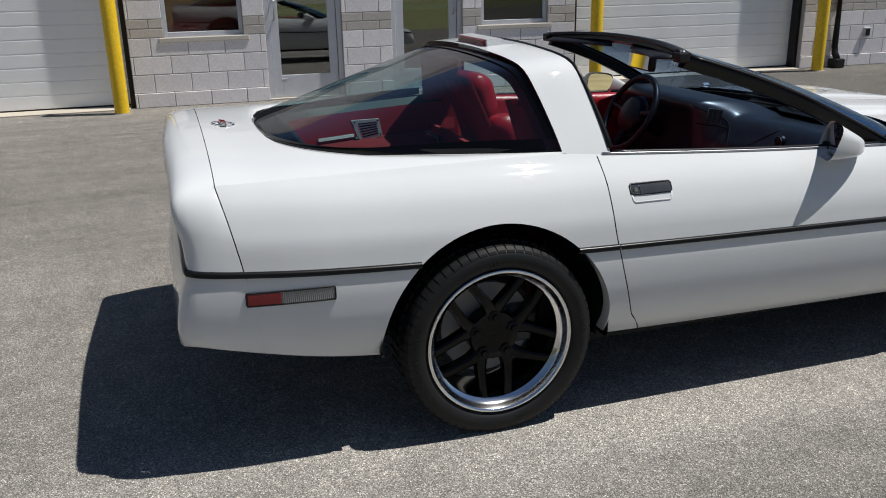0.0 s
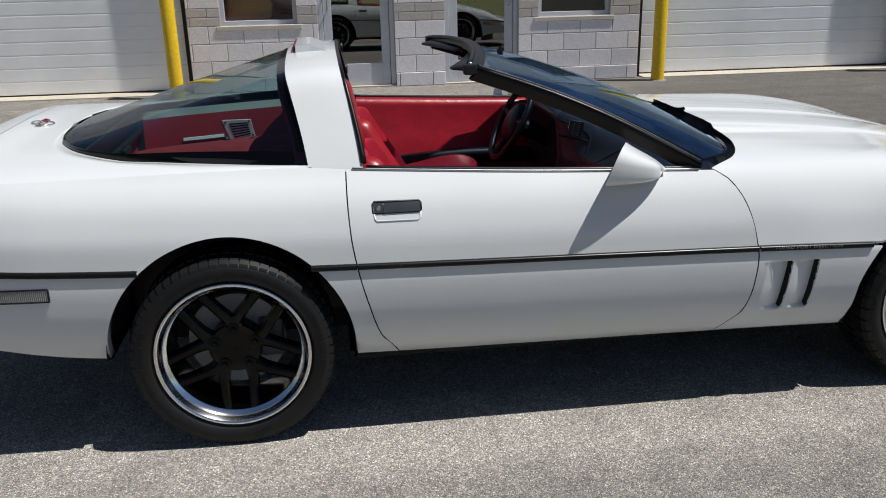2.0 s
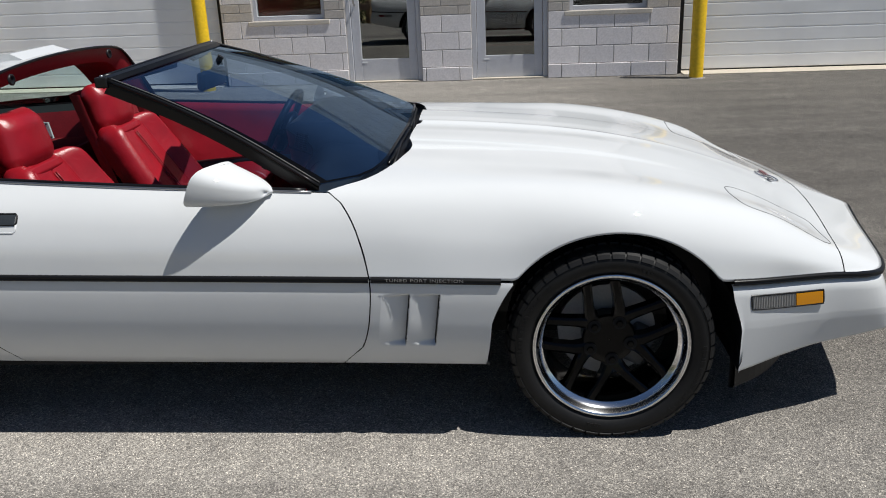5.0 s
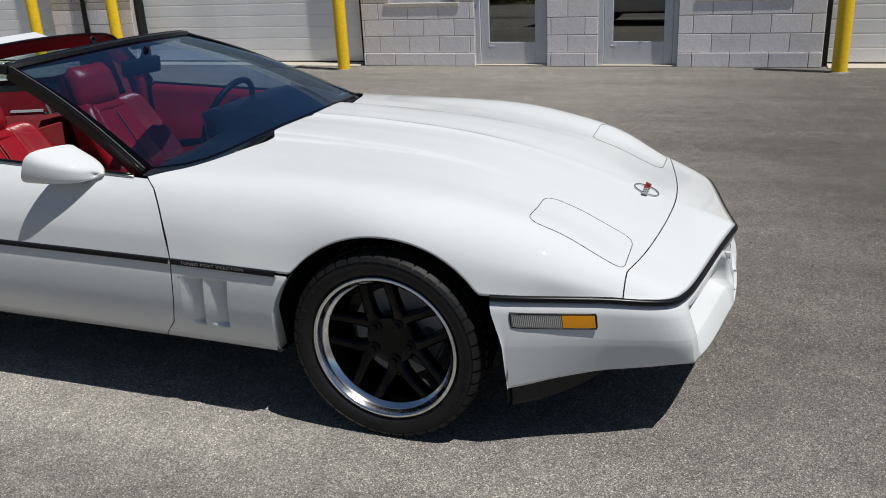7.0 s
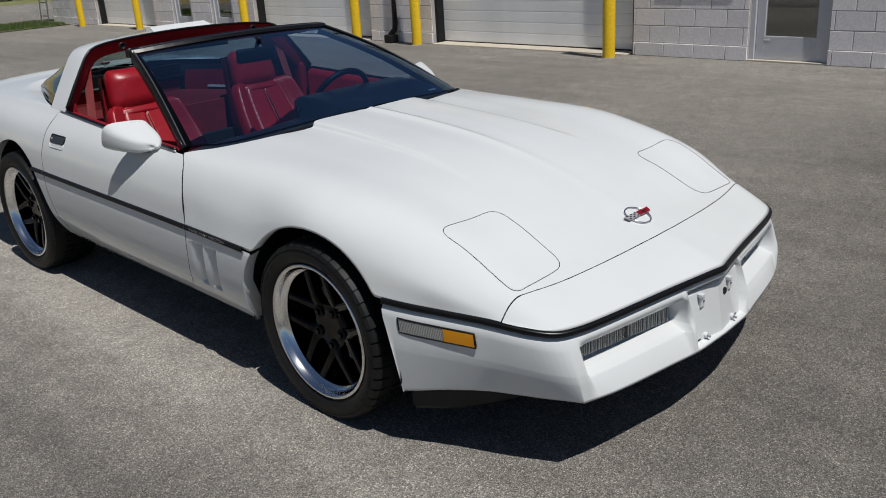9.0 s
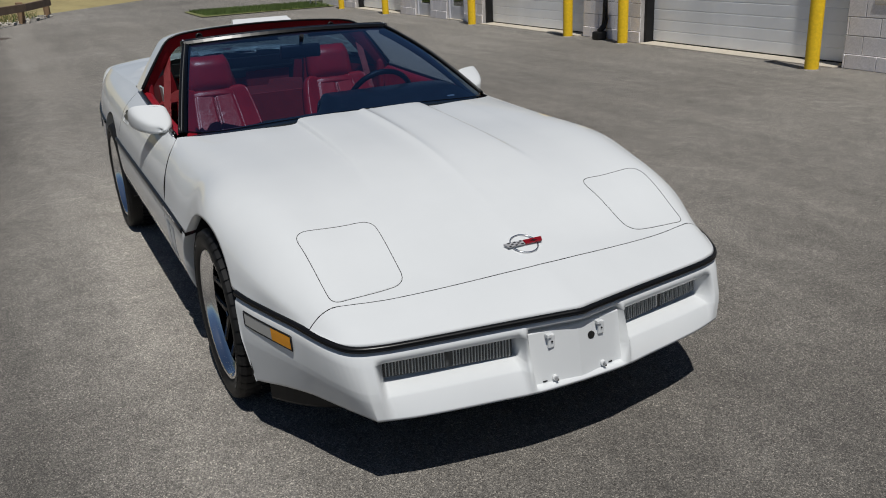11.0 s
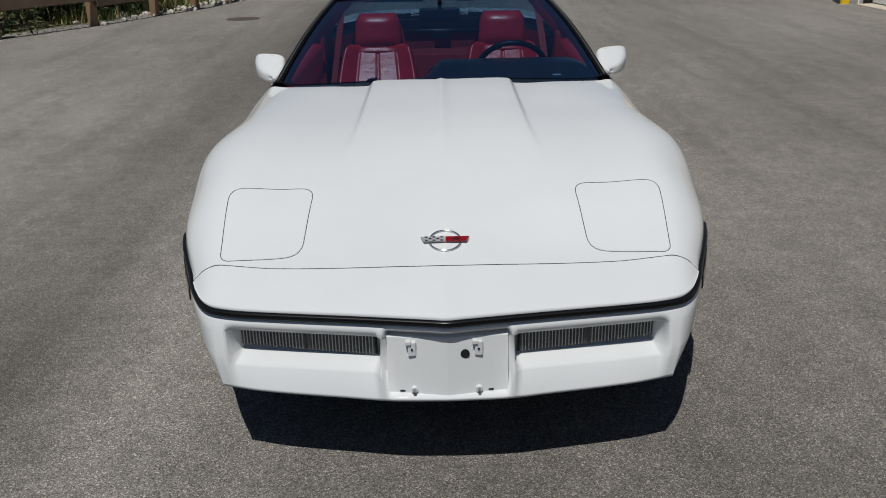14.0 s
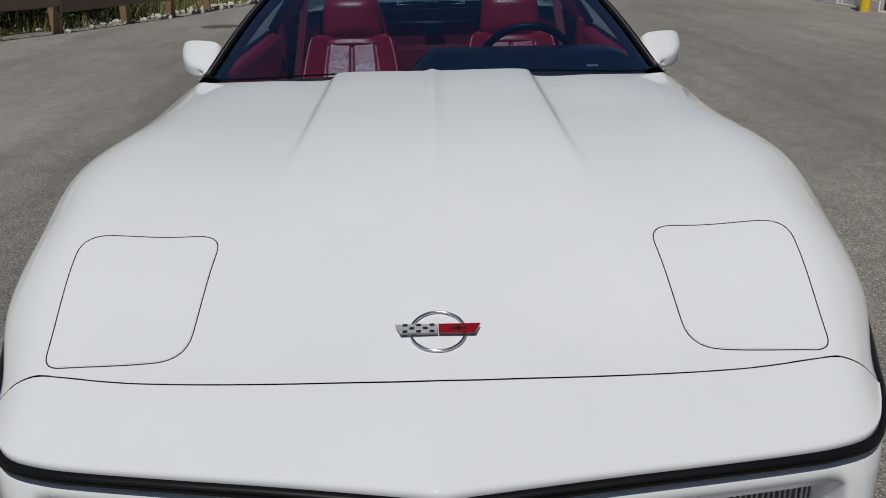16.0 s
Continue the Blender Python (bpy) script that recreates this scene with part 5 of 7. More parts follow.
for s in (-1, 1):
    pts = [Vector((x, s * curve_at(PLAN, x), curve_at(MOULD, x))) for x in (lerp(0.277, rear_seam(0.583) - GAP, k / 6) for k in range(7))]
    part("rear_moulding", swept(pts if s < 0 else pts[::-1], MOULD_PROFILE), BLACK_RUBBER, car, "short black rubber moulding behind the door", True)

# ---- small parts of the body ----
for n, d in enumerate(doors):
    s = -1 if n == 0 else 1
    pts = [Vector((lerp(rear_seam(0.58) + GAP, front_seam(0.55) - GAP, k / 30), s * curve_at(PLAN, lerp(0.42, 1.71, k / 30)), 0)) for k in range(31)]
    for p in pts:
        p.z = curve_at(MOULD, p.x)
    part("door_moulding", swept(pts if s < 0 else pts[::-1], MOULD_PROFILE), BLACK_RUBBER, d, "black rubber side moulding", True)
    # belt seal along the open window
    bm = bmesh.new()
    tube(bm, [(x, s * (side_y(x, belt_top(x)) - 0.010), belt_top(x) + 0.003) for x in (0.465 + 1.055 * k / 24 for k in range(25))], 0.009, 8)
    part("belt_seal", bm, BLACK_RUBBER, d, "black rubber window seal", True)
    bm = bmesh.new()
    tube(bm, [(x, s * (side_y(x, belt_top(x)) + 0.001), belt_top(x) + 0.002) for x in (0.42 + 1.12 * k / 24 for k in range(25))], 0.0042, 8)
    part("belt_trim", bm, STEEL, d, "thin bright belt trim", True)
    # inner door card
    rows = []
    for k in range(25):
        x = lerp(0.485, 1.52, k / 24)
        yb = side_y(x, belt_top(x))
        rows.append([Vector((x, s * (yb - dy), belt_top(x) + dz)) for dy, dz in ((0.012, -0.004), (0.035, 0.004), (0.060, -0.006), (0.070, -0.03), (0.066, -0.15), (0.085, -0.175), (0.088, -0.42))])
    part("door_card", sheet(rows, flip=s < 0), RED, d, "red padded door card", True)
    rows = []
    for k in range(13):
        x = lerp(0.62, 1.45, k / 12)
        yb = side_y(x, belt_top(x)) - 0.085
        zz = 0.545 + 0.02 * math.sin(k / 12 * math.pi)
        rows.append([Vector((x, s * (yb - dy), zz + dz)) for dy, dz in ((0.0, 0.02), (0.02, 0.028), (0.05, 0.022), (0.055, 0.0), (0.045, -0.04), (0.0, -0.05))])
    part("armrest", sheet(rows, flip=s < 0), BLACK_PLASTIC, d, "black armrest", True)
    # handle: bezel, flap, scoop, lock
    def on_door(x, z, out):
        return Vector((x, s * (side_y(x, z) + out), z))
    def door_patch(x0, x1, z0, z1, o0, o1=None, nx=10, nz=4):
        o1 = o0 if o1 is None else o1
        return [[on_door(lerp(x0, x1, i / nx), lerp(z0, z1, j / nz), lerp(o0, o1, j / nz)) for j in range(nz + 1)] for i in range(nx + 1)]
    bm = bmesh.new()
    loop = [(0.475, 0.742), (0.475, 0.764), (0.479, 0.769), (0.619, 0.767), (0.623, 0.762), (0.623, 0.742), (0.618, 0.737), (0.480, 0.738)]
    tube(bm, [on_door(x, z, 0.0) for x, z in loop], 0.0035, 6, closed=True)
    handle = part("door_handle", bm, BLACK_PLASTIC, d, "black recessed door handle", True)
    part("flap", facing(sheet(door_patch(0.508, 0.620, 0.739, 0.766, 0.005, 0.003)), Vector((0, s, 0))), DASH_BLACK, handle)
    part("lock_plate", facing(sheet(door_patch(0.478, 0.506, 0.739, 0.766, 0.003)), Vector((0, s, 0))), DASH_BLACK, handle)
    bm = bmesh.new()
    loop = [(0.478, 0.736), (0.480, 0.720), (0.486, 0.714), (0.612, 0.713), (0.619, 0.719), (0.621, 0.736)]
    tube(bm, [on_door(x, z, -0.001) for x, z in loop], 0.0035, 6)
    part("scoop_lip", bm, WHITE, handle, "white lip of the finger scoop", True)
    bm = bmesh.new()
    rod(bm, on_door(0.492, 0.752, 0.002), on_door(0.492, 0.752, 0.007), 0.0075, 0.0068, 14)
    part("lock", bm, STEEL, handle)

# fender moulding with its lettering
for s in (-1, 1):
    pts = [Vector((x, s * curve_at(PLAN, x), curve_at(MOULD, x))) for x in (1.722 + 0.392 * k / 16 for k in range(17))]
    fm = part("fender_moulding", swept(pts if s < 0 else pts[::-1], MOULD_PROFILE), BLACK_RUBBER, car, "black rubber side moulding", True)
    cu = bpy.data.curves.new("lettering", "FONT")
    cu.body = "TUNED PORT INJECTION"
    cu.size = 0.0185
    cu.extrude = 0.0004
    cu.space_character = 1.12
    cu.align_x, cu.align_y = "CENTER", "CENTER"
    cu.materials.append(STEEL)
    t = new("lettering", cu)
    t.parent = fm
    x = 1.885
    tilt = math.degrees(math.atan((curve_at(MOULD, 2.0) - curve_at(MOULD, 1.8)) / 0.2))
    t.matrix_basis = pose(x, s * (curve_at(PLAN, x) + 0.0125), curve_at(MOULD, x) + 0.0035, 90, -tilt if s < 0 else tilt, 0 if s < 0 else 180) @ Matrix.Diagonal((1.02, 0.72, 1, 1))
    tagged(t, "raised silver capital lettering")
    for back, front in ((1.752, 1.838), (1.842, 1.930)):
        bm = bmesh.new()
        top, low = (front, 0.506), (front - 0.0215, 0.337)
        rows = []
        for k in range(9):
            x, z = lerp(top[0], low[0], k / 8), lerp(top[1], low[1], k / 8)
            y = side_y(x, z)
            rows.append([Vector((x - 0.005, s * (y - 0.022), z)), Vector((x + 0.0005, s * (y - 0.002), z)), Vector((x + 0.0025, s * (y + 0.0008), z))])
        grid(bm, rows, flip=s > 0)
        part("gill_slot", bm, DARK_GAP, car, "black slot of the fender gill")

def side_marker(s, x0, x1, z0, z1, colour, coloured_first, cut, slant=0.0, out=0.0, drop=0.0, flare=0.0):
    """A flush side lamp: dark frame, one coloured and one clear ribbed lens."""
    bm = bmesh.new()
    def at(x, z, o):
        """A point of the lamp, sloping down and flaring out along the body."""
        z -= (x - x0) * drop
        return Vector((x, s * (side_y(x, z) + out + (x - x0) * flare + o), z))
    loop = [(x0, z0), (x0 - slant, z1), (x1 - slant, z1), (x1, z0)]
    loop = [(lerp(p[0], q[0], k / 8), lerp(p[1], q[1], k / 8)) for p, q in zip(loop, loop[1:] + loop[:1]) for k in range(8)]
    tube(bm, [at(x, z, 0.0015) for x, z in loop], 0.0026, 6, closed=True)
    body = part("side_marker", bm, BLACK_PLASTIC, car, "side marker lamp with a dark frame", True)
    a, b = (x0 + 0.003, lerp(x0, x1, cut)), (lerp(x0, x1, cut) + 0.002, x1 - 0.003)
    col, clear = (a, b) if coloured_first else (b, a)
    lo, hi = z0 + 0.003, z1 - 0.003
    skew = lambda z: slant * (z - z0) / (z1 - z0)
    part("lens", facing(sheet([[at(lerp(*col, i / 10) - skew(lerp(lo, hi, j / 3)), lerp(lo, hi, j / 3), 0.0035) for j in range(4)] for i in range(11)]), Vector((0, s, 0))), colour, body, "coloured lens")
    bm = bmesh.new()
    n = 52
    xs = [(lerp(*clear, k / n), 0.0032 if k % 2 else 0.0012) for k in range(n + 1)]
    grid(bm, [[at(x - skew(z), z, o) for x, o in xs] for z in (lo, hi)], flip=s < 0)
    part("ribbed_lens", bm, MARKER_LENS, body, "clear ribbed lens")
    # the solid backing between lamp and body
    bm = sheet([[at(lerp(x0, x1, i / 12) - skew(lerp(z0, z1, j / 3)), lerp(z0, z1, j / 3), 0.0) for j in range(4)] for i in range(13)])
    facing(bm, Vector((0, s, 0)))
    part("lamp_back", bm, BLACK_PLASTIC, body)
    return body


for s in (-1, 1):
    side_marker(s, -0.745, -0.495, 0.532, 0.571, RED_LENS, True, 0.39)
    side_marker(s, 2.863, 3.100, 0.433, 0.478, AMBER_LENS, False, 0.60, 0.005, 0.0022, 0.062, 0.012)

# headlamp lids
LID = [(2.864, 0.420), (2.866, 0.694), (3.155, 0.678), (3.154, 0.433)]


def lid_loop(shrink=0.0, n=7, r=0.055):
    """The lid's rounded outline in plan, right-hand side."""
    c = Vector((sum(p[0] for p in LID) / 4, sum(p[1] for p in LID) / 4))
    pts = [Vector(p) for p in LID]
    out = []
    for i, p in enumerate(pts):
        a, b = pts[i - 1], pts[(i + 1) % 4]
        ra = r if i != 2 else r * 0.6
        u, v = (a - p).normalized() * ra, (b - p).normalized() * ra
        for k in range(n + 1):
            t = k / n
            q = (p + u) * (1 - t) ** 2 + p * 2 * t * (1 - t) + (p + v) * t * t
            out.append(q + (c - q).normalized() * shrink)
    return out


BONNET_TREE = BVHTree.FromPolygons([v.co for v in hood.data.vertices], [tuple(p.vertices) for p in hood.data.polygons])


def skin_z(x, y):
    """The height of the bonnet's skin."""
    hit = BONNET_TREE.ray_cast(Vector((x, y, 2.0)), Vector((0, 0, -1)))[0]
    return hit.z if hit else hood_z(x, y)


def fine_loop(pts, step=0.012):
    out = []
    for a, b in zip(pts, pts[1:] + pts[:1]):
        n = max(1, math.ceil((b - a).length / step))
        out += [a.lerp(b, k / n) for k in range(n)]
    return out


for s in (-1, 1):
    bm = bmesh.new()
    tube(bm, [(p.x, s * p.y, skin_z(p.x, s * p.y) - 0.0003) for p in fine_loop(lid_loop())], 0.0013, 6, closed=True)
    ring = part("headlamp_lid", bm, DARK_GAP, hood, "flush headlamp lid, closed", True)
    bm = bmesh.new()
    c = Vector((3.018, 0.559))
    loop = fine_loop(lid_loop(0.003))
    rows = []
    for t in (0.998, 0.97, 0.9, 0.8, 0.7, 0.6, 0.5, 0.4, 0.3, 0.2, 0.1, 0.001):
        rows.append([Vector((c.x + (p.x - c.x) * t, s * (c.y + (p.y - c.y) * t), skin_z(c.x + (p.x - c.x) * t, s * (c.y + (p.y - c.y) * t)) + (0.0005 if t < 1 else -0.001))) for p in loop])
    grid(bm, rows, close_v=True, flip=s < 0)
    bmesh.ops.recalc_face_normals(bm, faces=bm.faces[:])
    part("lid_panel", bm, WHITE, ring, smooth=True)


def emblem(parent, x, zf, r):
    """A ring with two slanted flag plates, drawn as plain shapes, lying on the body at x."""
    slope = (zf(x + 0.02) - zf(x - 0.02)) / 0.04
    m = pose(x, 0, zf(x) + 0.004, 0, -math.degrees(math.atan(slope)), 0)
    bm = bmesh.new()
    tube(bm, [m @ Vector((r * 0.98 * math.cos(a), r * math.sin(a), 0)) for a in (k * math.tau / 40 for k in range(40))], 0.0026, 6, closed=True)
    e = part("emblem", bm, CHROME, parent, "chrome ring emblem with two slanted plates", True)
    for s in (-1, 1):
        bm = bmesh.new()
        pts = [(-0.009, 0.001), (0.012, 0.001), (0.012, r * 1.55), (-0.009, r * 1.36)]
        lo = [bm.verts.new(m @ Vector((-px, s * py, 0.001))) for px, py in pts]
        hi = [bm.verts.new(m @ Vector((-px, s * py, 0.0056))) for px, py in pts]
        bm.faces.new(hi if s < 0 else hi[::-1])
        for i in range(4):
            bm.faces.new([lo[i], lo[(i + 1) % 4], hi[(i + 1) % 4], hi[i]])
        bmesh.ops.recalc_face_normals(bm, faces=bm.faces[:])
        part("flag_plate", bm, RED_LENS if s > 0 else FLAG_GREY, e, "red plate" if s > 0 else "chequered grey plate")
        if s < 0:
            bm = bmesh.new()
            for i in range(3):
                for j in range(5):
                    if (i + j) % 2 == 0:
                        x0, y0 = -0.013 + i * 0.0075, -(0.006 + j * 0.0115)
                        box(bm, x0 + 0.001, x0 + 0.0062, y0 - 0.0082, y0, 0.0055, 0.0066, m)
            part("checks", bm, BLACK_PLASTIC, e, "dark checks")
        else:
            bm = bmesh.new()
            box(bm, -0.002, 0.001, 0.022, 0.048, 0.0055, 0.0066, m)
            box(bm, -0.006, 0.005, 0.032, 0.038, 0.0055, 0.0066, m)
            part("badge_bar", bm, BLACK_PLASTIC, e, "dark plain badge shape")
    return e


emblem(hood, 3.142, lambda x: hood_z(x, 0.0), 0.047)


def deck_z(x):
    return deck_height(x, 0.0)


emblem(car, -0.712, deck_z, 0.040)

# lamps and number plate mount in the nose
def nose_at(y, out, z):
    """A point out metres ahead of the nose line at y."""
    line = nose_outline(120)
    p = min(line, key=lambda q: abs(q.y - y))
    i = line.index(p)
    t = line[min(i + 1, 120)] - line[max(i - 1, 0)]
    n = Vector((t.y, -t.x)).normalized()
    return Vector((p.x + n.x * out, y, z))


for s in (-1, 1):
    rows = []
    for k in range(9):
        y = s * lerp(0.198, 0.602, k / 8)
        zt = 0.440
        zb = lerp(0.354, 0.362, k / 8)
        rows.append([nose_at(y, -0.050, zb), nose_at(y, -0.040, zb + 0.003), nose_at(y, -0.040, zt - 0.003), nose_at(y, -0.050, zt)])
    lampbody = part("front_lamp", sheet(rows, flip=s > 0), BLACK_PLASTIC, car, "slim front lamp in a dark frame")
    bm = bmesh.new()
    n = 40
    cols = []
    for k in range(n + 1):
        f = k / n
        y, o = s * lerp(0.204, 0.596, f), -0.0345 if k % 2 else -0.036
        cols.append([nose_at(y, o, lerp(0.358, 0.366, f)), nose_at(y, o, 0.436)])
    grid(bm, cols, flip=s > 0)
    part("ribbed_lens", bm, CLEAR_LENS, lampbody, "clear ribbed lens")
    bm = bmesh.new()
    for k in range(40):
        f = (k + 0.5) / 40
        if abs(f - 0.5) < 0.02:
            continue
        y = s * lerp(0.206, 0.594, f)
        q = nose_at(y, -0.0335, 0)
        box(bm, q.x - 0.003, q.x + 0.0015, y - 0.0014, y + 0.0014, lerp(0.361, 0.369, f), 0.434)
    part("lens_ribs", bm, RIB_PALE, lampbody, "pale upright lens ribs")
def mount_x(y, z):
    """The bare plate mount's face: a shallow bow, leaning forward at its foot."""
    return 3.441 - 0.12 * abs(y) + 0.16 * (0.435 - z)


bm = bmesh.new()
rows = []
for k in range(15):
    y = lerp(-0.168, 0.168, k / 14)
    rows.append([(mount_x(y, z) - d, y, z) for d, z in ((0.06, 0.258), (0.003, 0.258), (0.0, 0.261), (0.0, 0.435), (0.003, 0.438), (0.06, 0.438))])
g = grid(bm, rows, close_v=True)
bm.faces.new(g[0]); bm.faces.new(g[-1][::-1])
bmesh.ops.recalc_face_normals(bm, faces=bm.faces[:])
mount = part("plate_mount", bm, WHITE, car, "bare white number plate mount")
for y, z in ((-0.098, 0.418), (0.086, 0.418)):
    bm = bmesh.new()
    f = mount_x(y, z)
    box(bm, f - 0.002, f + 0.012, y - 0.011, y + 0.011, z - 0.034, z + 0.010, bevel=0.003)
    box(bm, f - 0.002, f + 0.016, y - 0.018, y - 0.002, z + 0.002, z + 0.014, bevel=0.002)
    clip = part("clip", bm, WHITE, mount, "white plastic plate clip")
    bm = bmesh.new()
    rod(bm, (f + 0.008, y, z - 0.012), (f + 0.0145, y, z - 0.012), 0.003, 0.003, 8)
    part("screw", bm, DARK_GAP, mount)
for y in (-0.094, 0.086):
    f = mount_x(y, 0.288)
    bm = bmesh.new()
    rod(bm, (f - 0.003, y, 0.288), (f + 0.009, y, 0.288), 0.010, 0.009, 12)
    part("nut", bm, WHITE, mount)
    bm = bmesh.new()
    rod(bm, (f + 0.008, y, 0.288), (f + 0.019, y, 0.286), 0.005, 0.004, 8)
    part("bolt", bm, STEEL, mount, "steel bolt")
    ys = y + math.copysign(0.033, y)
    part("slot", boxed(mount_x(ys, 0.282) - 0.002, mount_x(ys, 0.282) + 0.0022, ys - 0.007, ys + 0.007, 0.280, 0.284), DARK_GAP, mount)
# no hole is cut: a black disc gives the shade inside it
bm = bmesh.new()
rod(bm, (mount_x(0.048, 0.39) - 0.004, 0.048, 0.390), (mount_x(0.048, 0.39) + 0.0035, 0.048, 0.390), 0.0125, 0.0125, 20)
part("bore", bm, DARK_GAP, mount, "dark disc in place of a round hole")

# door mirrors: a housing that tapers forward from an angled glass
for s in (-1, 1):
    rows = []
    for k in range(25):
        t = 1 - (1 - k / 24) ** 1.8
        yc = lerp(0.844, 0.812, t ** 1.5)
        w = 0.081 * math.sqrt(max(0.0, 1 - t ** 2.2)) + 0.003
        half = 0.057 * (1 - 0.60 * t) * math.sqrt(max(0.0, 1 - t ** 7)) + 0.002
        top, low = lerp(0.850, 0.812, t) + half, lerp(0.850, 0.812, t) - half
        ring = []
        for i in range(36):
            a = i * math.tau / 36
            c, d = math.cos(a), math.sin(a)
            px = math.copysign(abs(c) ** 0.55, c)
            pz = math.copysign(abs(d) ** 0.55, d)
            y = yc + w * px
            zz = (top + low) / 2 + (top - low) / 2 * pz
            rear = lerp(1.265, 1.188, (y - 0.765) / 0.16) + 0.42 * (zz - 0.815)
            x = lerp(rear, 1.412 - 0.012 * px, t)
            ring.append(Vector((x, s * y, (top + low) / 2 + (top - low) / 2 * pz)))
        rows.append(ring)
    bm = bmesh.new()
    bm.faces.new(grid(bm, rows, close_v=True, flip=s < 0)[-1])
    bmesh.ops.recalc_face_normals(bm, faces=bm.faces[:])
    shell = part("door_mirror", bm, WHITE, car, "white teardrop door mirror", True)
    c = sum(rows[0], Vector()) / 36
    bm = bmesh.new()
    bm.faces.new([bm.verts.new(c + (p - c) * 0.90 + Vector((0.008 + 0.26 * (0.925 - p.z), 0, 0))) for p in rows[0]])
    part("mirror_backing", bm, BLACK_PLASTIC, shell)
    bm = bmesh.new()
    bm.faces.new([bm.verts.new(c + (p - c) * 0.85 + Vector((0.004 + 0.26 * (0.925 - p.z), 0, 0))) for p in rows[0]])
    part("mirror_glass", bm, MIRROR, shell, "mirror glass")
    bm = bmesh.new()
    box(bm, 1.285, 1.365, s * 0.790 - 0.034, s * 0.790 + 0.034, 0.784, 0.830, bevel=0.008)
    part("foot", bm, BLACK_PLASTIC, shell, "black mirror foot")

# ---- inside the car ----
bm = bmesh.new()
box(bm, 0.46, 1.70, -0.80, 0.80, 0.244, 0.256)
part("cabin_floor", bm, RED_CARPET, car, "dark red carpet")
# black sheet added over the red carpet for the shade under the dashboard
part("footwell", boxed(1.02, 1.66, -0.79, 0.79, 0.2565, 0.266), DASH_BLACK, car, "black sheet for the shaded footwell floor")
part("firewall", boxed(1.62, 1.66, -0.74, 0.74, 0.25, 0.78), DASH_BLACK, car, "black firewall under the dashboard")


def seat(y):
    """A red leather bucket seat with a pleated back and a headrest."""
    st = part("seat", bmesh.new(), RED, car, "red leather bucket seat with a headrest")
    st.matrix_basis = Matrix.Translation((0, y, 0))
    def cushion(name, spine, half, thick, mat=RED, label="", bolster=0.0, n=26, grooves=(), square=5, ends=5.5):
        """A padded slab along a spine of (x, z) points facing up and forward."""
        bm = bmesh.new()
        pts = catmull([Vector(p) for p in spine], n)
        rows = []
        for i, p in enumerate(pts):
            t = i / n
            d = (pts[min(i + 1, n)] - pts[max(i - 1, 0)]).normalized()
            nrm = Vector((d.y, -d.x))
            w = half(t) if callable(half) else half
            e = max(0.0, 1 - min(t, 1 - t) * ends)
            edge = math.sqrt(max(0.0, 1 - e * e)) * 0.9 + 0.1
            w *= 1 - 0.16 * e * e
            ring = []
            for k in range(49):
                u = -1 + 2 * k / 48
                roll = bolster * max(0.0, (abs(u) - 0.55) / 0.45) ** 1.3 * (1.0 if abs(u) < 0.93 else 0.55)
                dip = thick * edge * (0.1 + 0.9 * math.sqrt(1 - abs(u) ** square)) + roll * edge
                if 0.06 < t < 0.94:
                    dip -= sum(0.009 for c in grooves if abs(abs(u) - c) < 0.022)
                ring.append(Vector((p.x + nrm.x * dip, u * w, p.y + nrm.y * dip)))
            back = [Vector((p.x - nrm.x * thick * 0.5 * edge, u * w * 0.94, p.y - nrm.y * thick * 0.5 * edge)) for u in (1, 0, -1)]
            rows.append(ring + back)
        g = grid(bm, rows, close_v=True)
        bm.faces.new(g[0]); bm.faces.new(g[-1][::-1])
        bmesh.ops.recalc_face_normals(bm, faces=bm.faces[:])
        return part(name, bm, mat, st, label, True)
    cushion("seat_back", [(0.66, 0.42), (0.59, 0.53), (0.50, 0.67), (0.435, 0.78), (0.412, 0.825)], lambda t: lerp(0.250, 0.180, t ** 2), 0.058, bolster=0.088, grooves=(0.0, 0.54))
    cushion("headrest", [(0.412, 0.790), (0.398, 0.86), (0.378, 0.95), (0.372, 1.005)], lambda t: lerp(0.146, 0.126, t), 0.082, bolster=0.0, square=2.6, ends=2.9)
    cushion("seat_cushion", [(1.03, 0.455), (0.95, 0.500), (0.75, 0.470), (0.62, 0.450)], lambda t: lerp(0.235, 0.245, t), 0.06, bolster=0.060, grooves=(0.0, 0.54))
    cushion("shoulder_roll", [(0.455, 0.755), (0.44, 0.780), (0.424, 0.806)], 0.150, 0.060, square=3, ends=2.6)
    # piped seams of the back: one down the middle, one beside each bolster
    for u in (-0.008, 0.008):
        bm = bmesh.new()
        spine = catmull([Vector(p) for p in ((0.66, 0.45), (0.60, 0.53), (0.51, 0.67), (0.455, 0.755))], 14)
        tube(bm, [(p.x + 0.0495, u, p.y + 0.028) for p in spine], 0.003, 6)
        part("piping", bm, RED_TRIM, st, smooth=True)
    # the shell behind
    rows = []
    for k in range(9):
        t = k / 8
        x, z = lerp(0.55, 0.29, t), lerp(0.30, 0.97, t)
        w = lerp(0.24, 0.13, t ** 1.5)
        rows.append([Vector((x + 0.05, -w, z)), Vector((x, -w * 0.95, z)), Vector((x - 0.015, 0, z)), Vector((x, w * 0.95, z)), Vector((x + 0.05, w, z))])
    part("seat_shell", sheet(rows), RED_TRIM, st, smooth=True)
    part("base", boxed(0.58, 1.0, -0.2, 0.2, 0.25, 0.45, bevel=0.02), BLACK_PLASTIC, st, "black seat base")
    return st


seat(-0.365)
seat(0.365)

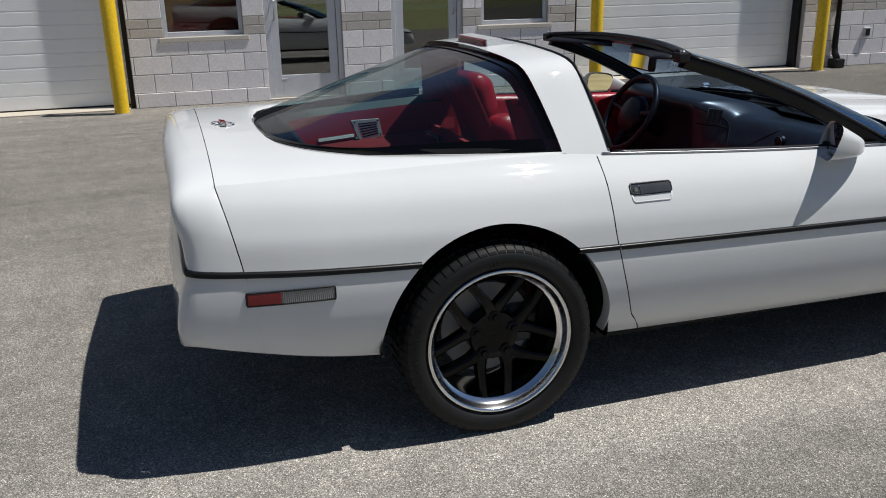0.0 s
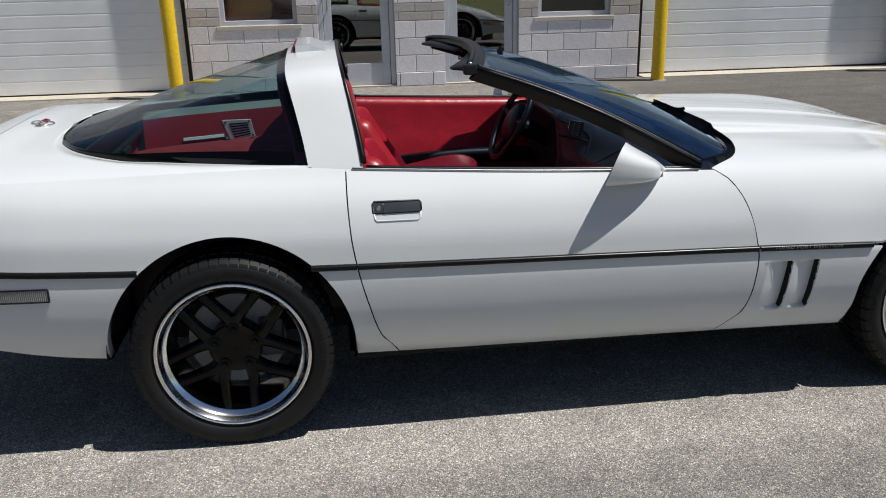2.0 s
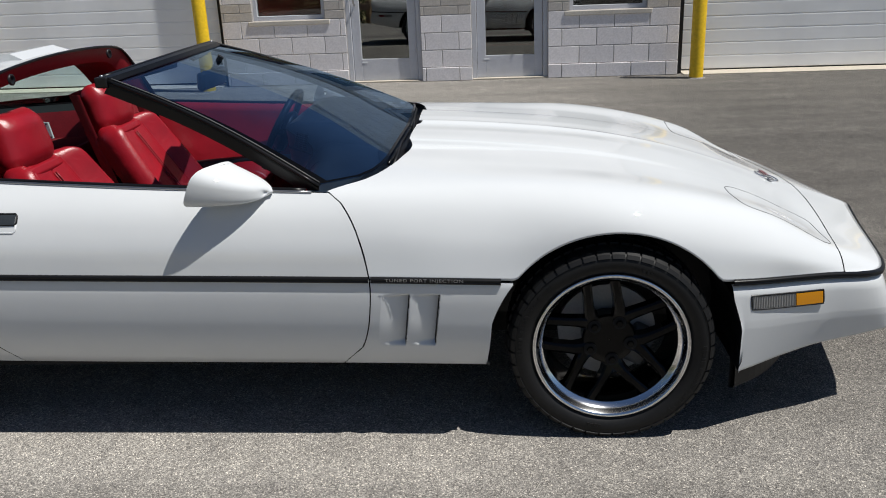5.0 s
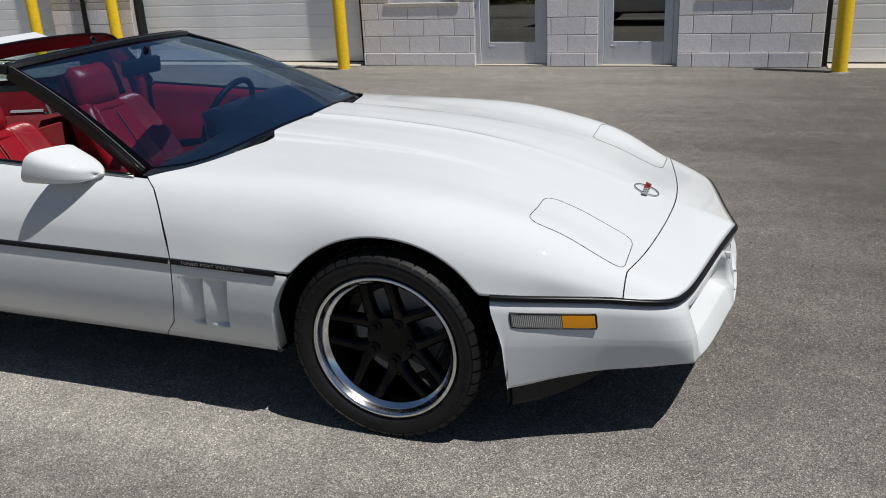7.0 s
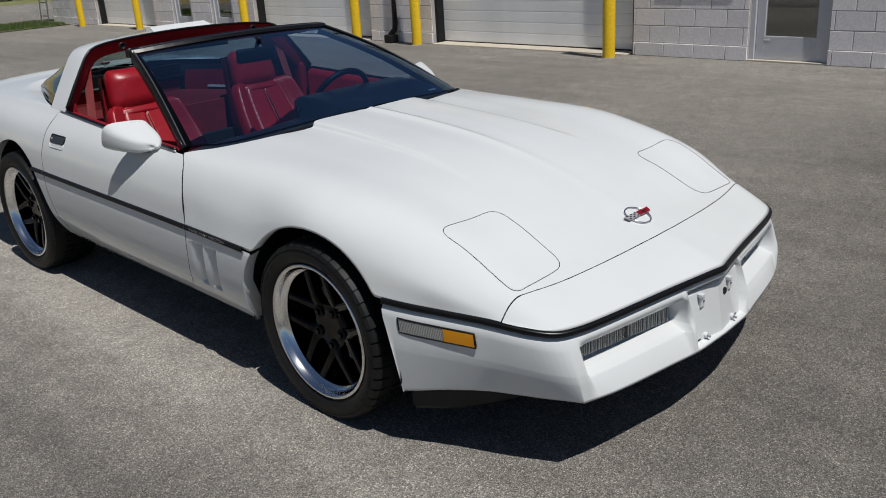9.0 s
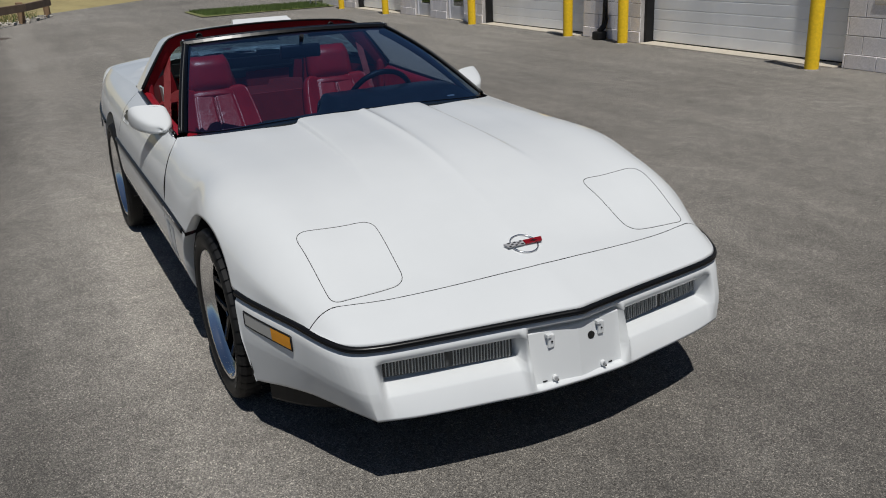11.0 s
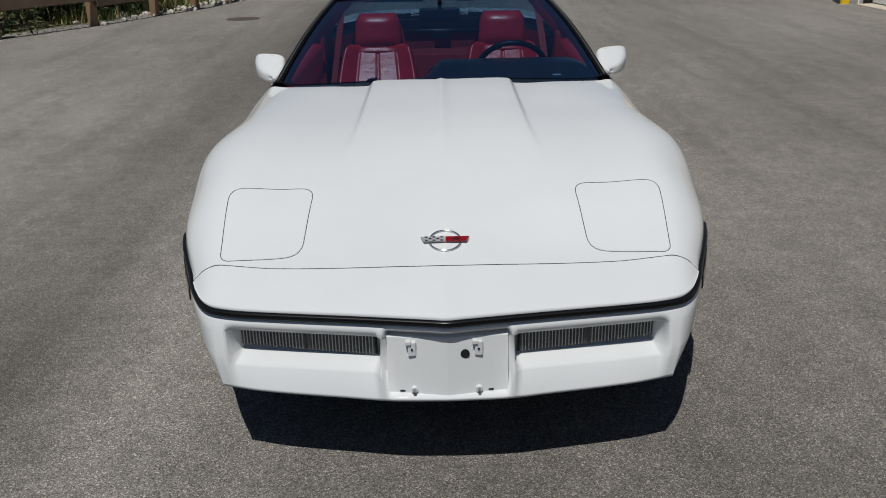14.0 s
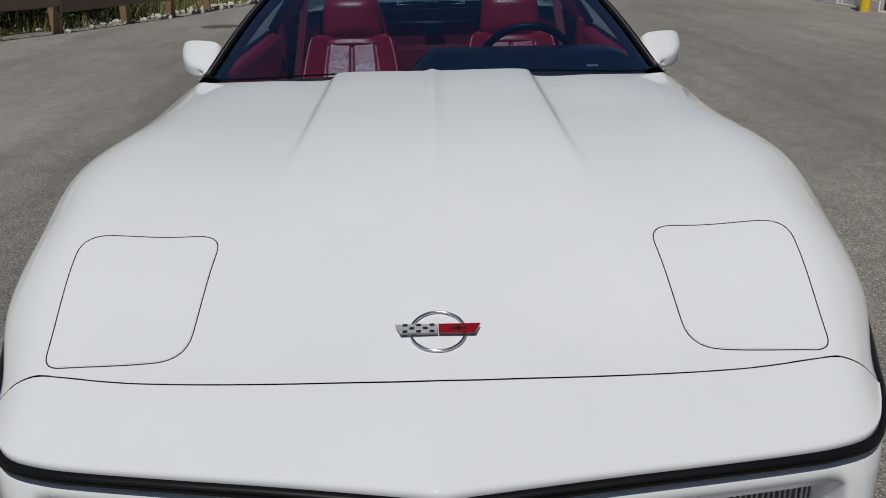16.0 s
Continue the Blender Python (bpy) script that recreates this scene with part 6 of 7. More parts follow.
# console between the seats, dashboard, wheel
bm = bmesh.new()
box(bm, 0.52, 1.50, -0.105, 0.105, 0.25, 0.50, bevel=0.03)
console = part("console", bm, BLACK_PLASTIC, car, "black centre console")
bm = bmesh.new()
rod(bm, (1.10, 0, 0.49), (1.08, 0, 0.60), 0.016, 0.012, 10)
part("shift_lever", bm, BLACK_PLASTIC, console)
bm = bmesh.new()
bmesh.ops.create_uvsphere(bm, u_segments=14, v_segments=8, radius=0.028, matrix=Matrix.Translation((1.075, 0, 0.62)))
part("shift_knob", bm, BLACK_PLASTIC, console, smooth=True)


def dash_rows():
    """The dashboard's sections: a hooded pod at the wheel, a leaning flank, a broad side face."""
    rows = []
    for y in [lerp(0.73, 0.04, k / 20) for k in range(20)] + [lerp(0.04, -0.14, k / 24) for k in range(24)] + [lerp(-0.14, -0.73, k / 16) for k in range(17)]:
        hood_in = math.exp(-((y - 0.335) / 0.27) ** 6)
        side = min(1.0, max(0.0, (0.012 - y) / 0.108))
        side = side * side * (3 - 2 * side)
        face, top = 1.272 + 0.05 * max(0.0, (y - 0.55) / 0.18), 0.872 - 0.05 * max(0.0, (y - 0.60) / 0.13) ** 2
        lip = 0.022 + 0.02 * hood_in
        low = 0.045 * hood_in
        row = [(1.72 - 0.12 * (abs(y) / 0.73) ** 2, 0.785), (1.58, top - 0.030), (1.46, top - 0.006), (face + 0.05, top), (face + 0.014, top - 0.008), (face, top - lip), (face + low, top - lip - 0.02), (face + low + 0.01, 0.69), (face + low, 0.63), (face + 0.09, 0.46), (face + 0.2, 0.36)]
        shift = 0.055 * min(1.0, max(0.0, (-0.10 - y) / 0.28))
        drop = 0.02 * (abs(y) / 0.73) ** 3
        broad = [(row[0][0], 0.785), (1.60, 0.792), (1.53, 0.803), (1.475, 0.808), (1.438, 0.803), (1.412, 0.784), (1.393, 0.758), (1.364, 0.716), (1.341, 0.684), (1.40, 0.46), (1.52, 0.36)]
        rows.append([Vector((lerp(p[0], q[0] + (shift if n else 0.0), side), y, lerp(p[1], q[1] - drop, side))) for n, (p, q) in enumerate(zip(row, broad))])
    return rows


dash = part("dashboard", facing(sheet(dash_rows()), Vector((-0.5, 0, 1))), DASH_BLACK, car, "black padded dashboard", True)
DASH_TREE = BVHTree.FromPolygons([v.co for v in dash.data.vertices], [tuple(p.vertices) for p in dash.data.polygons])


def on_dash(y, z, out=0.0):
    """The dashboard's rear face at a place across and up."""
    hit = DASH_TREE.ray_cast(Vector((0.9, y, z)), Vector((1, 0, 0)))[0]
    return Vector(((hit.x if hit else 1.40) - out, y, z))


for path in ([(0.03, 0.862), (0.005, 0.850), (-0.030, 0.826), (-0.065, 0.795), (-0.090, 0.760), (-0.120, 0.715), (-0.140, 0.684)], [(-0.005, 0.776), (-0.04, 0.768), (-0.088, 0.758)]):
    bm = bmesh.new()
    tube(bm, [on_dash(p.x, p.y, 0.001) for p in catmull([Vector(q) for q in path], 20)], 0.003, 6)
    part("dash_seam", bm, DARK_GAP, dash, "dark seam in the padded dash", True)
# air vent on the leaning flank
hit, normal = DASH_TREE.ray_cast(Vector((0.95, -0.62, 1.05)), Vector((1.352, -0.034, 0.800)) - Vector((0.95, -0.62, 1.05)))[:2]
normal = normal if normal.y < 0 else -normal
along = Vector((0.86, -0.5, -0.12))
along = (along - normal * along.dot(normal)).normalized()
up = normal.cross(along)
up = up if up.z > 0 else -up
V = Matrix.Translation(hit) @ Matrix((along, up, normal)).transposed().to_4x4()
bm = bmesh.new()
box(bm, -0.028, 0.028, -0.030, 0.030, -0.012, 0.0035, V)
vent = part("air_vent", bm, DARK_GAP, dash, "black louvred air vent")
bm = bmesh.new()
tube(bm, [V @ Vector(q) for q in ((-0.029, -0.031, 0.004), (0.029, -0.031, 0.004), (0.029, 0.031, 0.004), (-0.029, 0.031, 0.004))], 0.0028, 6, closed=True)
part("vent_frame", bm, DASH_GREY, vent, "grey vent frame", True)
for k in range(7):
    part("vent_slat", boxed(-0.026, 0.026, -0.026 + k * 0.0082, -0.0228 + k * 0.0082, 0.003, 0.0062, V), DASH_GREY, vent)
for k in range(2):
    part("vent_bar", boxed(-0.011 + k * 0.020, -0.008 + k * 0.020, -0.028, 0.028, 0.006, 0.0078, V), DASH_GREY, vent)
bm = bmesh.new()
tube(bm, [on_dash(lerp(-0.215, -0.335, k / 8), lerp(0.700, 0.790, k / 8), 0.001) for k in range(9)], 0.0018, 6)
part("panel_piping", bm, DASH_GREY, dash, "thin edge of the side panel", True)
bm = bmesh.new()
c = on_dash(-0.37, 0.748, 0.012)
revolve(bm, [(0.024, 0.012), (0.024, -0.004), (0.018, -0.009), (0.001, -0.009)], 20, Matrix.Translation(c) @ Matrix.Rotation(radians(-90), 4, "Z"))
knob = part("dash_knob", bm, BLACK_PLASTIC, dash, "round black knob on the side panel", True)
bm = bmesh.new()
tube(bm, [c + Vector((-0.006, 0.019 * math.cos(a), 0.019 * math.sin(a))) for a in (k * math.tau / 20 for k in range(20))], 0.0024, 6, closed=True)
part("knob_ring", bm, STEEL, knob, "bright knob ring", True)
W = pose(1.165, 0.36, 0.775, 0, -62, 0)
bm = bmesh.new()
tube(bm, [W @ Vector((0.180 * math.cos(a), 0.180 * math.sin(a), 0)) for a in (k * math.tau / 48 for k in range(48))], 0.0145, 10, closed=True)
steering = part("steering_wheel", bm, BLACK_PLASTIC, car, "black leather steering wheel", True)
bm = bmesh.new()
revolve(bm, [(0.001, 0.022), (0.050, 0.018), (0.082, 0.004), (0.096, -0.020), (0.085, -0.040), (0.001, -0.045)], 32, W @ Matrix.Rotation(radians(90), 4, "X"))
part("boss", bm, BLACK_PLASTIC, steering, "round black padded boss", True)
for a in (-0.15, math.pi + 0.15, math.pi / 2):
    ang = a + math.pi / 2
    bm = bmesh.new()
    d = Vector((math.cos(ang), math.sin(ang), 0))
    rod(bm, W @ (d * 0.06 + Vector((0, 0, -0.015))), W @ (d * 0.178), 0.016, 0.012, 8)
    part("spoke", bm, BLACK_PLASTIC, steering)
bm = bmesh.new()
rod(bm, W @ Vector((0, 0, -0.03)), W @ Vector((0, 0, -0.26)), 0.035, 0.045, 12)
part("column", bm, BLACK_PLASTIC, steering)

# rear-view mirror
M = pose(1.0, 0.0, 1.053, 0, 5, -6)
bm = bmesh.new()
box(bm, -0.012, 0.020, -0.105, 0.105, -0.034, 0.034, M, bevel=0.010)
rv = part("rear_view_mirror", bm, BLACK_PLASTIC, car, "black interior mirror under the header", True)
bm = bmesh.new()
box(bm, -0.0145, -0.0125, -0.096, 0.096, -0.027, 0.027, M)
part("glass", bm, MIRROR, rv, "mirror glass")
bm = bmesh.new()
rod(bm, (1.01, 0, 1.08), (1.05, 0, 1.135), 0.010, 0.012, 8)
part("stalk", bm, BLACK_PLASTIC, rv)

# load bay behind the seats
bm = bmesh.new()
rows = []
for x, z in ((0.30, 0.27), (0.26, 0.52), (0.23, 0.61), (-0.15, 0.65), (-0.44, 0.68), (-0.72, 0.70)):
    lim = curve_at(GLASS_EDGE, min(x, 0.28)) - 0.07
    rows.append([Vector((x, lim * y / 0.70, max(z, 0.715) if abs(y) > 0.43 and z > 0.55 else z)) for y in (-0.70, -0.45, -0.42, 0, 0.42, 0.45, 0.70)])
load = part("load_floor", sheet(rows[:5]), RED_CARPET, car, "red carpeted load bay", True)
part("rear_lining", sheet(rows[4:]), RED_CARPET, load, "red lining at the tail end", True)
for s in (-1, 1):
    def side_rows(x0, x1, n, cols=slice(0, 5)):
        out = []
        for k in range(n + 1):
            x = lerp(x0, x1, k / n)
            ye = curve_at(GLASS_EDGE, min(x, 0.28))
            out.append([Vector((x, s * (ye - 0.03), 0.868)), Vector((x, s * (ye - 0.055), 0.838)), Vector((x, s * (ye - 0.072), 0.76)), Vector((x, s * (ye - 0.078), 0.708))][cols])
        return out
    trim = part("load_side_trim", sheet(side_rows(-0.44, 0.40, 12, slice(1, 5))), RED_TRIM, car, "red vinyl side trim", True)
    part("rear_lining", sheet(side_rows(-0.62, -0.44, 4)), BLACK_PLASTIC, trim, "black lining round the tail end", True)
    part("upper_lining", sheet(side_rows(-0.44, 0.40, 12, slice(0, 2))), BLACK_PLASTIC, trim, "black lining under the glass edge", True)
    yv = curve_at(GLASS_EDGE, -0.07) - 0.085
    def on_trim(u, v, out):
        """A place on the grille plate, u along it and v up it, its foot slanting."""
        low = Vector((lerp(-0.092, 0.015, u), 0, lerp(0.700, 0.724, u)))
        p = low.lerp(Vector((lerp(-0.126, 0.001, u), 0, 0.800)), v)
        return Vector((p.x, s * (yv - out), p.z))
    def trim_plate(u0, u1, v0, v1, out, thick):
        bm = bmesh.new()
        faces = [[bm.verts.new(on_trim(u, v, o)) for u, v in ((u0, v0), (u1, v0), (u1, v1), (u0, v1))] for o in (out, out - thick)]
        bm.faces.new(faces[0])
        bm.faces.new(faces[1][::-1])
        for k in range(4):
            bm.faces.new([faces[0][k], faces[1][k], faces[1][(k + 1) % 4], faces[0][(k + 1) % 4]])
        bmesh.ops.recalc_face_normals(bm, faces=bm.faces[:])
        return bm
    grille = part("speaker_grille", trim_plate(0, 1, 0, 1, 0.004, 0.012), BADGE_SILVER, trim, "pale metal speaker grille with dark slots")
    for k in range(6):
        part("slot", trim_plate(0.20, 0.86, 0.16 + k * 0.125, 0.225 + k * 0.125, 0.0052, 0.002), DARK_GAP, grille)
    for u, v in ((0.09, 0.10), (0.93, 0.10), (0.93, 0.91), (0.09, 0.91)):
        bm = bmesh.new()
        p = on_trim(u, v, 0.0)
        rod(bm, p, p - Vector((0, s * 0.008, 0)), 0.004, 0.0035, 8)
        part("bolt", bm, BLACK_PLASTIC, grille)
    strap = [[Vector((x, s * (curve_at(GLASS_EDGE, x) - dy), z)) for dy, z in ((0.078, 0.742), (0.086, 0.742), (0.088, 0.730), (0.079, 0.730))] for x in (lerp(-0.29, -0.12, k / 8) for k in range(9))]
    part("tie_strap", sheet(strap), BADGE_SILVER, trim, "pale webbing tie strap")
    bm = bmesh.new()
    bmesh.ops.create_uvsphere(bm, u_segments=14, v_segments=8, radius=0.017, matrix=Matrix.Translation((-0.112, s * (yv - 0.016), 0.713)))
    part("latch_knob", bm, BLACK_PLASTIC, trim, "round black knob beside the grille", True)
    well = []
    for k in range(33):
        x = lerp(-0.585, 0.268, k / 32)
        ye = curve_at(GLASS_EDGE, x) - 0.016 * max(0.0, min(1.0, (x - 0.05) / 0.2))
        well.append([Vector((x, s * max(0.0, ye - dy), glass_base(x) - dz)) for dy, dz in ((0.012, -0.014 + 0.016 * max(0.0, min(1.0, (x - 0.05) / 0.2))), (0.010, 0.004), (0.020, 0.11))])
    part("hatch_well", sheet(well), BLACK_PLASTIC, car, "black well under the glass edge", True)
    part("pillar_lining", boxed(0.345, 0.44, s * 0.70 - 0.025, s * 0.70 + 0.025, 0.58, 0.90, bevel=0.02), RED_TRIM, car, "red pillar lining")
    bm = bmesh.new()
    rows = []
    for k in range(9):
        t = k / 8
        x, z, y = lerp(0.37, 0.46, t), lerp(1.04, 0.48, t), s * (lerp(0.57, 0.66, t))
        rows.append([Vector((x, y - 0.018, z)), Vector((x + 0.012, y + 0.018, z))])
    grid(bm, rows)
    bmesh.ops.solidify(bm, geom=bm.faces[:], thickness=0.003)
    part("seat_belt", bm, RED_TRIM, car, "red webbing seat belt", True)
bm = bmesh.new()
rod(bm, (-0.45, -0.40, 0.800), (-0.45, 0.40, 0.800), 0.014, 0.014, 14)
shade = part("cargo_shade", bm, BLACK_PLASTIC, car, "black roller shade across the load bay", True)
part("rear_panel", boxed(-0.478, -0.466, -0.415, 0.415, 0.66, 0.792, bevel=0.003), RED_CARPET, car, "red carpeted panel across the tail end")
part("rear_sill", boxed(-0.480, -0.464, -0.405, 0.405, 0.794, 0.880, bevel=0.003), BLACK_PLASTIC, car, "black sill under the rear glass")
part("pull", boxed(-0.437, -0.418, -0.045, 0.065, 0.752, 0.806, bevel=0.006), BLACK_PLASTIC, shade)
bm = bmesh.new()
box(bm, 0.27, 0.29, -0.44, 0.44, 0.27, 0.712)
box(bm, 0.27, 0.29, -0.68, 0.68, 0.712, 0.745)
part("bulkhead", bm, RED_CARPET, car, "red carpeted bulkhead")

# cowl and wipers
rows = []
for k in range(33):
    y = lerp(-0.75, 0.75, k / 32)
    xc = cowl(y)
    rows.append([Vector((xc + 0.03, y, hood_z(max(xc, 1.5), y) - 0.012)), Vector((xc - 0.006, y, hood_z(max(xc, 1.5), y) - 0.040)), Vector((xc - 0.03, y, hood_z(max(xc, 1.5), y) - 0.052)), Vector((xc - 0.12, y, hood_z(max(xc, 1.5), y) - 0.050))])
part("cowl_panel", sheet(rows), BLACK_PLASTIC, car, "black cowl under the screen", True)
for y0, y1 in ((-0.50, 0.02), (-0.02, 0.60)):
    bm = bmesh.new()
    pts = []
    for k in range(9):
        y = lerp(y0, y1, k / 8)
        u = y / 0.74
        p = screen_point(u, 0.0) + Vector((0.004, 0, -0.014))
        pts.append(p)
    tube(bm, pts, 0.006, 6)
    wiper = part("wiper", bm, BLACK_RUBBER, car, "black wiper parked on the screen", True)
    bm = bmesh.new()
    tube(bm, [pts[0] + Vector((0.012, 0, -0.016)), pts[2] + Vector((0.008, 0, -0.004)), pts[4] + Vector((0.002, 0, 0.003))], 0.007, 6)
    part("wiper_arm", bm, BLACK_PLASTIC, wiper, smooth=True)

p = screen_point(0.70, 0.05)
part("dash_plate", boxed(p.x - 0.020, p.x - 0.006, p.y - 0.018, p.y + 0.018, p.z - 0.006, p.z - 0.002), DOOR_WHITE, dash, "small pale plate on the dashboard")

# ---- beyond the yard: timber rail, bank, shrubs, rocks ----
rng = random.Random(4)
island = tagged(ground_sheet("grass_island", [(-20.4, 3.6), (-17.6, 3.5), (-17.9, 5.4), (-18.0, 7.3), (-20.0, 7.6), (-20.9, 6.4)], GRASS_SOIL, 0.02), "strip of mown grass by the yard's end", "grass", kind="structure")


def blades(name, spots, n, mat, h0, h1, label, spread=0.05):
    """Many thin blades of grass over an area, as one piece of stuff."""
    verts, faces = [], []
    for _ in range(n):
        x, y, z = spots()
        a, h, w = rng.uniform(0, math.tau), rng.uniform(h0, h1), rng.uniform(0.006, 0.014)
        dx, dy = math.cos(a), math.sin(a)
        lx, ly = rng.uniform(-1, 1) * spread, rng.uniform(-1, 1) * spread
        k = len(verts)
        verts += [(x - dx * w, y - dy * w, z), (x + dx * w, y + dy * w, z), (x + lx, y + ly, z + h)]
        faces.append((k, k + 1, k + 2))
    me = bpy.data.meshes.new(name)
    me.from_pydata(verts, [], faces)
    me.materials.append(mat)
    return tagged(new(name, me), label, "grass", kind="stuff")


RAIL = [(-3.2, -8.7), (-5.6, -7.6), (-7.4, -6.6), (-9.0, -5.75), (-10.5, -5.2), (-11.6, -4.75), (-13.05, -4.45), (-14.9, -3.98), (-16.6, -3.0), (-18.55, -1.78), (-20.9, -0.6), (-23.5, 0.2)]
for k, (x, y) in enumerate(RAIL):
    bm = boxed(-0.075, 0.075, -0.075, 0.075, -0.05, 0.575 + 0.025 * math.sin(k * 2.3) + (0.09 if k < 4 else 0.0), bevel=0.012)
    post = tagged(link_mesh("rail_post", bm, STAKE), "squat brown timber post of the yard rail", "post", "timber rail")
    post.matrix_basis = pose(x, y, 0, 0, 0, 20 + 7 * math.sin(k * 1.7))
for k, ((x0, y0), (x1, y1)) in enumerate(zip(RAIL, RAIL[1:])):
    d = Vector((x1 - x0, y1 - y0, 0))
    up = 0.09 if k < 3 else 0.0
    bm = boxed(-0.03, d.length - 0.01, -0.165, -0.078, 0.31 + up, 0.51 + up, bevel=0.012)
    r = tagged(link_mesh("rail_beam", bm, WOOD), "weathered dark timber guard beam on posts", "beam", "timber rail")
    r.matrix_basis = pose(x0, y0, 0, 0, 0, math.degrees(math.atan2(d.y, d.x)))

# the bank rises behind the rail
rows = []
for i in range(60):
    t = i / 59
    x, y = lerp(2.0, -70.0, t), 0
    base = curve_at([(p[0], p[1]) for p in sorted(RAIL)], x) if x > -23.5 else lerp(0.2, 34, (-23.5 - x) / 46)
    base = base if x < -3.2 else lerp(-8.7, -12, (x + 3.2) / 5.2)
    row = []
    for d, z in ((0.9, -0.02), (2.0, 0.10), (4.5, 0.45), (9.0, 1.5), (16, 3.2), (30, 6.0)):
        w = noise.noise(Vector((x * 0.3, d * 0.3, 0)))
        nx, ny = (-0.45, -0.9) if x > -20 else (-0.9, -0.42)
        row.append(Vector((x + nx * d, base + ny * d, z * (1 + 0.25 * w))))
    rows.append(row)
bank = tagged(link_mesh("ground_bank", sheet(rows, flip=True), grainy("dry_bank", (0.30, 0.25, 0.115), 0.95, 6.0, 0.02, 0.35)), "dry grassy bank behind the timber rail", "bank", kind="structure")


def along_rail(dmin, dmax):
    k = rng.randrange(3, len(RAIL) - 1)
    t = rng.random()
    x, y = lerp(RAIL[k][0], RAIL[k + 1][0], t), lerp(RAIL[k][1], RAIL[k + 1][1], t)
    d = rng.uniform(dmin, dmax)
    z = max(0.0, curve_at([(0.9, 0.0), (2.0, 0.08), (4.5, 0.40), (9.0, 1.3), (16, 3.0)], d))
    return x - 0.45 * d, y - 0.9 * d, z


blades("grass", lambda: along_rail(0.25, 7.0), 9000, DRY_BLADE, 0.12, 0.40, "dry straw-coloured grass on the bank", 0.12)
blades("grass", lambda: along_rail(0.2, 4.0), 6000, GRASS_BLADE, 0.10, 0.35, "green weeds along the timber rail", 0.10)
blades("grass", lambda: (rng.uniform(-20.2, -18.0), rng.uniform(3.7, 7.2), 0.02), 9000, GRASS_BLADE, 0.04, 0.10, "short mown green grass", 0.03)


def leaf_clump(bm, c, r, n, size):
    for _ in range(n):
        v = Vector((rng.gauss(0, 1), rng.gauss(0, 1), rng.gauss(0, 0.8)))
        v = v.normalized() * r * rng.uniform(0.45, 1.05)
        p = Vector(c) + v
        a, b = Vector((rng.gauss(0, 1), rng.gauss(0, 1), rng.gauss(0, 1))).normalized(), Vector((rng.gauss(0, 1), rng.gauss(0, 1), rng.gauss(0, 1))).normalized()
        s = size * rng.uniform(0.6, 1.3)
        bm.faces.new([bm.verts.new(p), bm.verts.new(p + a * s + b * s * 0.4), bm.verts.new(p + a * s * 1.6), bm.verts.new(p + a * s - b * s * 0.4)])


for k in range(22):
    x, y, z = along_rail(0.8, 5.0)
    s = rng.uniform(0.35, 0.9)
    sh = thing("shrub", "low green shrub with pale twigs behind the rail", "shrub", Matrix.Translation((x, y, z)), "shrubs on the bank")
    bm = bmesh.new()
    for _ in range(6):
        leaf_clump(bm, (rng.uniform(-s, s) * 0.6, rng.uniform(-s, s) * 0.6, rng.uniform(0.25, 1.0) * s), s * 0.42, 150, 0.045)
    part("leaves", bm, LEAF, sh)
    bm = bmesh.new()
    for _ in range(5):
        rod(bm, (0, 0, -0.05), (rng.uniform(-s, s) * 0.6, rng.uniform(-s, s) * 0.6, s), 0.012, 0.004, 5)
    part("stems", bm, BARK, sh)


for k in range(44):
    t = k / 25 if k < 26 else 0.8 + (k - 26) / 17 * 0.75
    i = min(4, int(t * 5)) if k < 26 else int(t * 5)
    (x0, y0), (x1, y1) = RAIL[i], RAIL[i + 1]
    u = t * 5 - i
    d = 0.75 + 0.9 * rng.random() if k < 26 else 2.2 + 3.5 * rng.random()
    x, y, s = lerp(x0, x1, u) - 0.45 * d, lerp(y0, y1, u) - 0.9 * d, rng.uniform(0.75, 1.15)
    sh = thing("bush", "dense dark green bush close behind the timber rail" if k < 26 else "dark green bush further up the dry bank", "bush", Matrix.Translation((x, y, max(0.0, 0.16 * (d - 2.0)))), "bushes behind the rail")
    bm = bmesh.new()
    for _ in range(9):
        leaf_clump(bm, (rng.uniform(-s, s) * 0.7, rng.uniform(-s, s) * 0.5, rng.uniform(0.15, 1.35) * s), s * 0.45, 170, 0.06)
    part("leaves", bm, LEAF, sh)
    bm = bmesh.new()
    for _ in range(5):
        rod(bm, (0, 0, -0.05), (rng.uniform(-s, s) * 0.6, rng.uniform(-s, s) * 0.5, s * 1.1), 0.018, 0.005, 5)
    part("stems", bm, BARK, sh)


def tree(x, y, z, h):
    t = thing("tree", "slim young tree with thin grey trunk on the bank", "tree", Matrix.Translation((x, y, z)), "trees on the bank")
    bm = bmesh.new()
    top = Vector((rng.uniform(-0.3, 0.3), rng.uniform(-0.3, 0.3), h))
    rod(bm, (0, 0, -0.1), top, 0.05 + 0.012 * h, 0.02, 8)
    limbs = []
    for k in range(9):
        a, q = rng.uniform(0, math.tau), rng.uniform(0.35, 0.95)
        p = top * q
        e = p + Vector((math.cos(a), math.sin(a), 0.55)) * (1.25 - q) * h * 0.38
        rod(bm, p, e, 0.022, 0.007, 5)
        limbs.append(e)
    part("trunk", bm, BARK, t)
    bm = bmesh.new()
    for e in limbs + [top]:
        leaf_clump(bm, e, h * 0.17, 170, 0.07)
        leaf_clump(bm, e.lerp(top, 0.4), h * 0.13, 100, 0.07)
    part("crown", bm, LEAF, t)


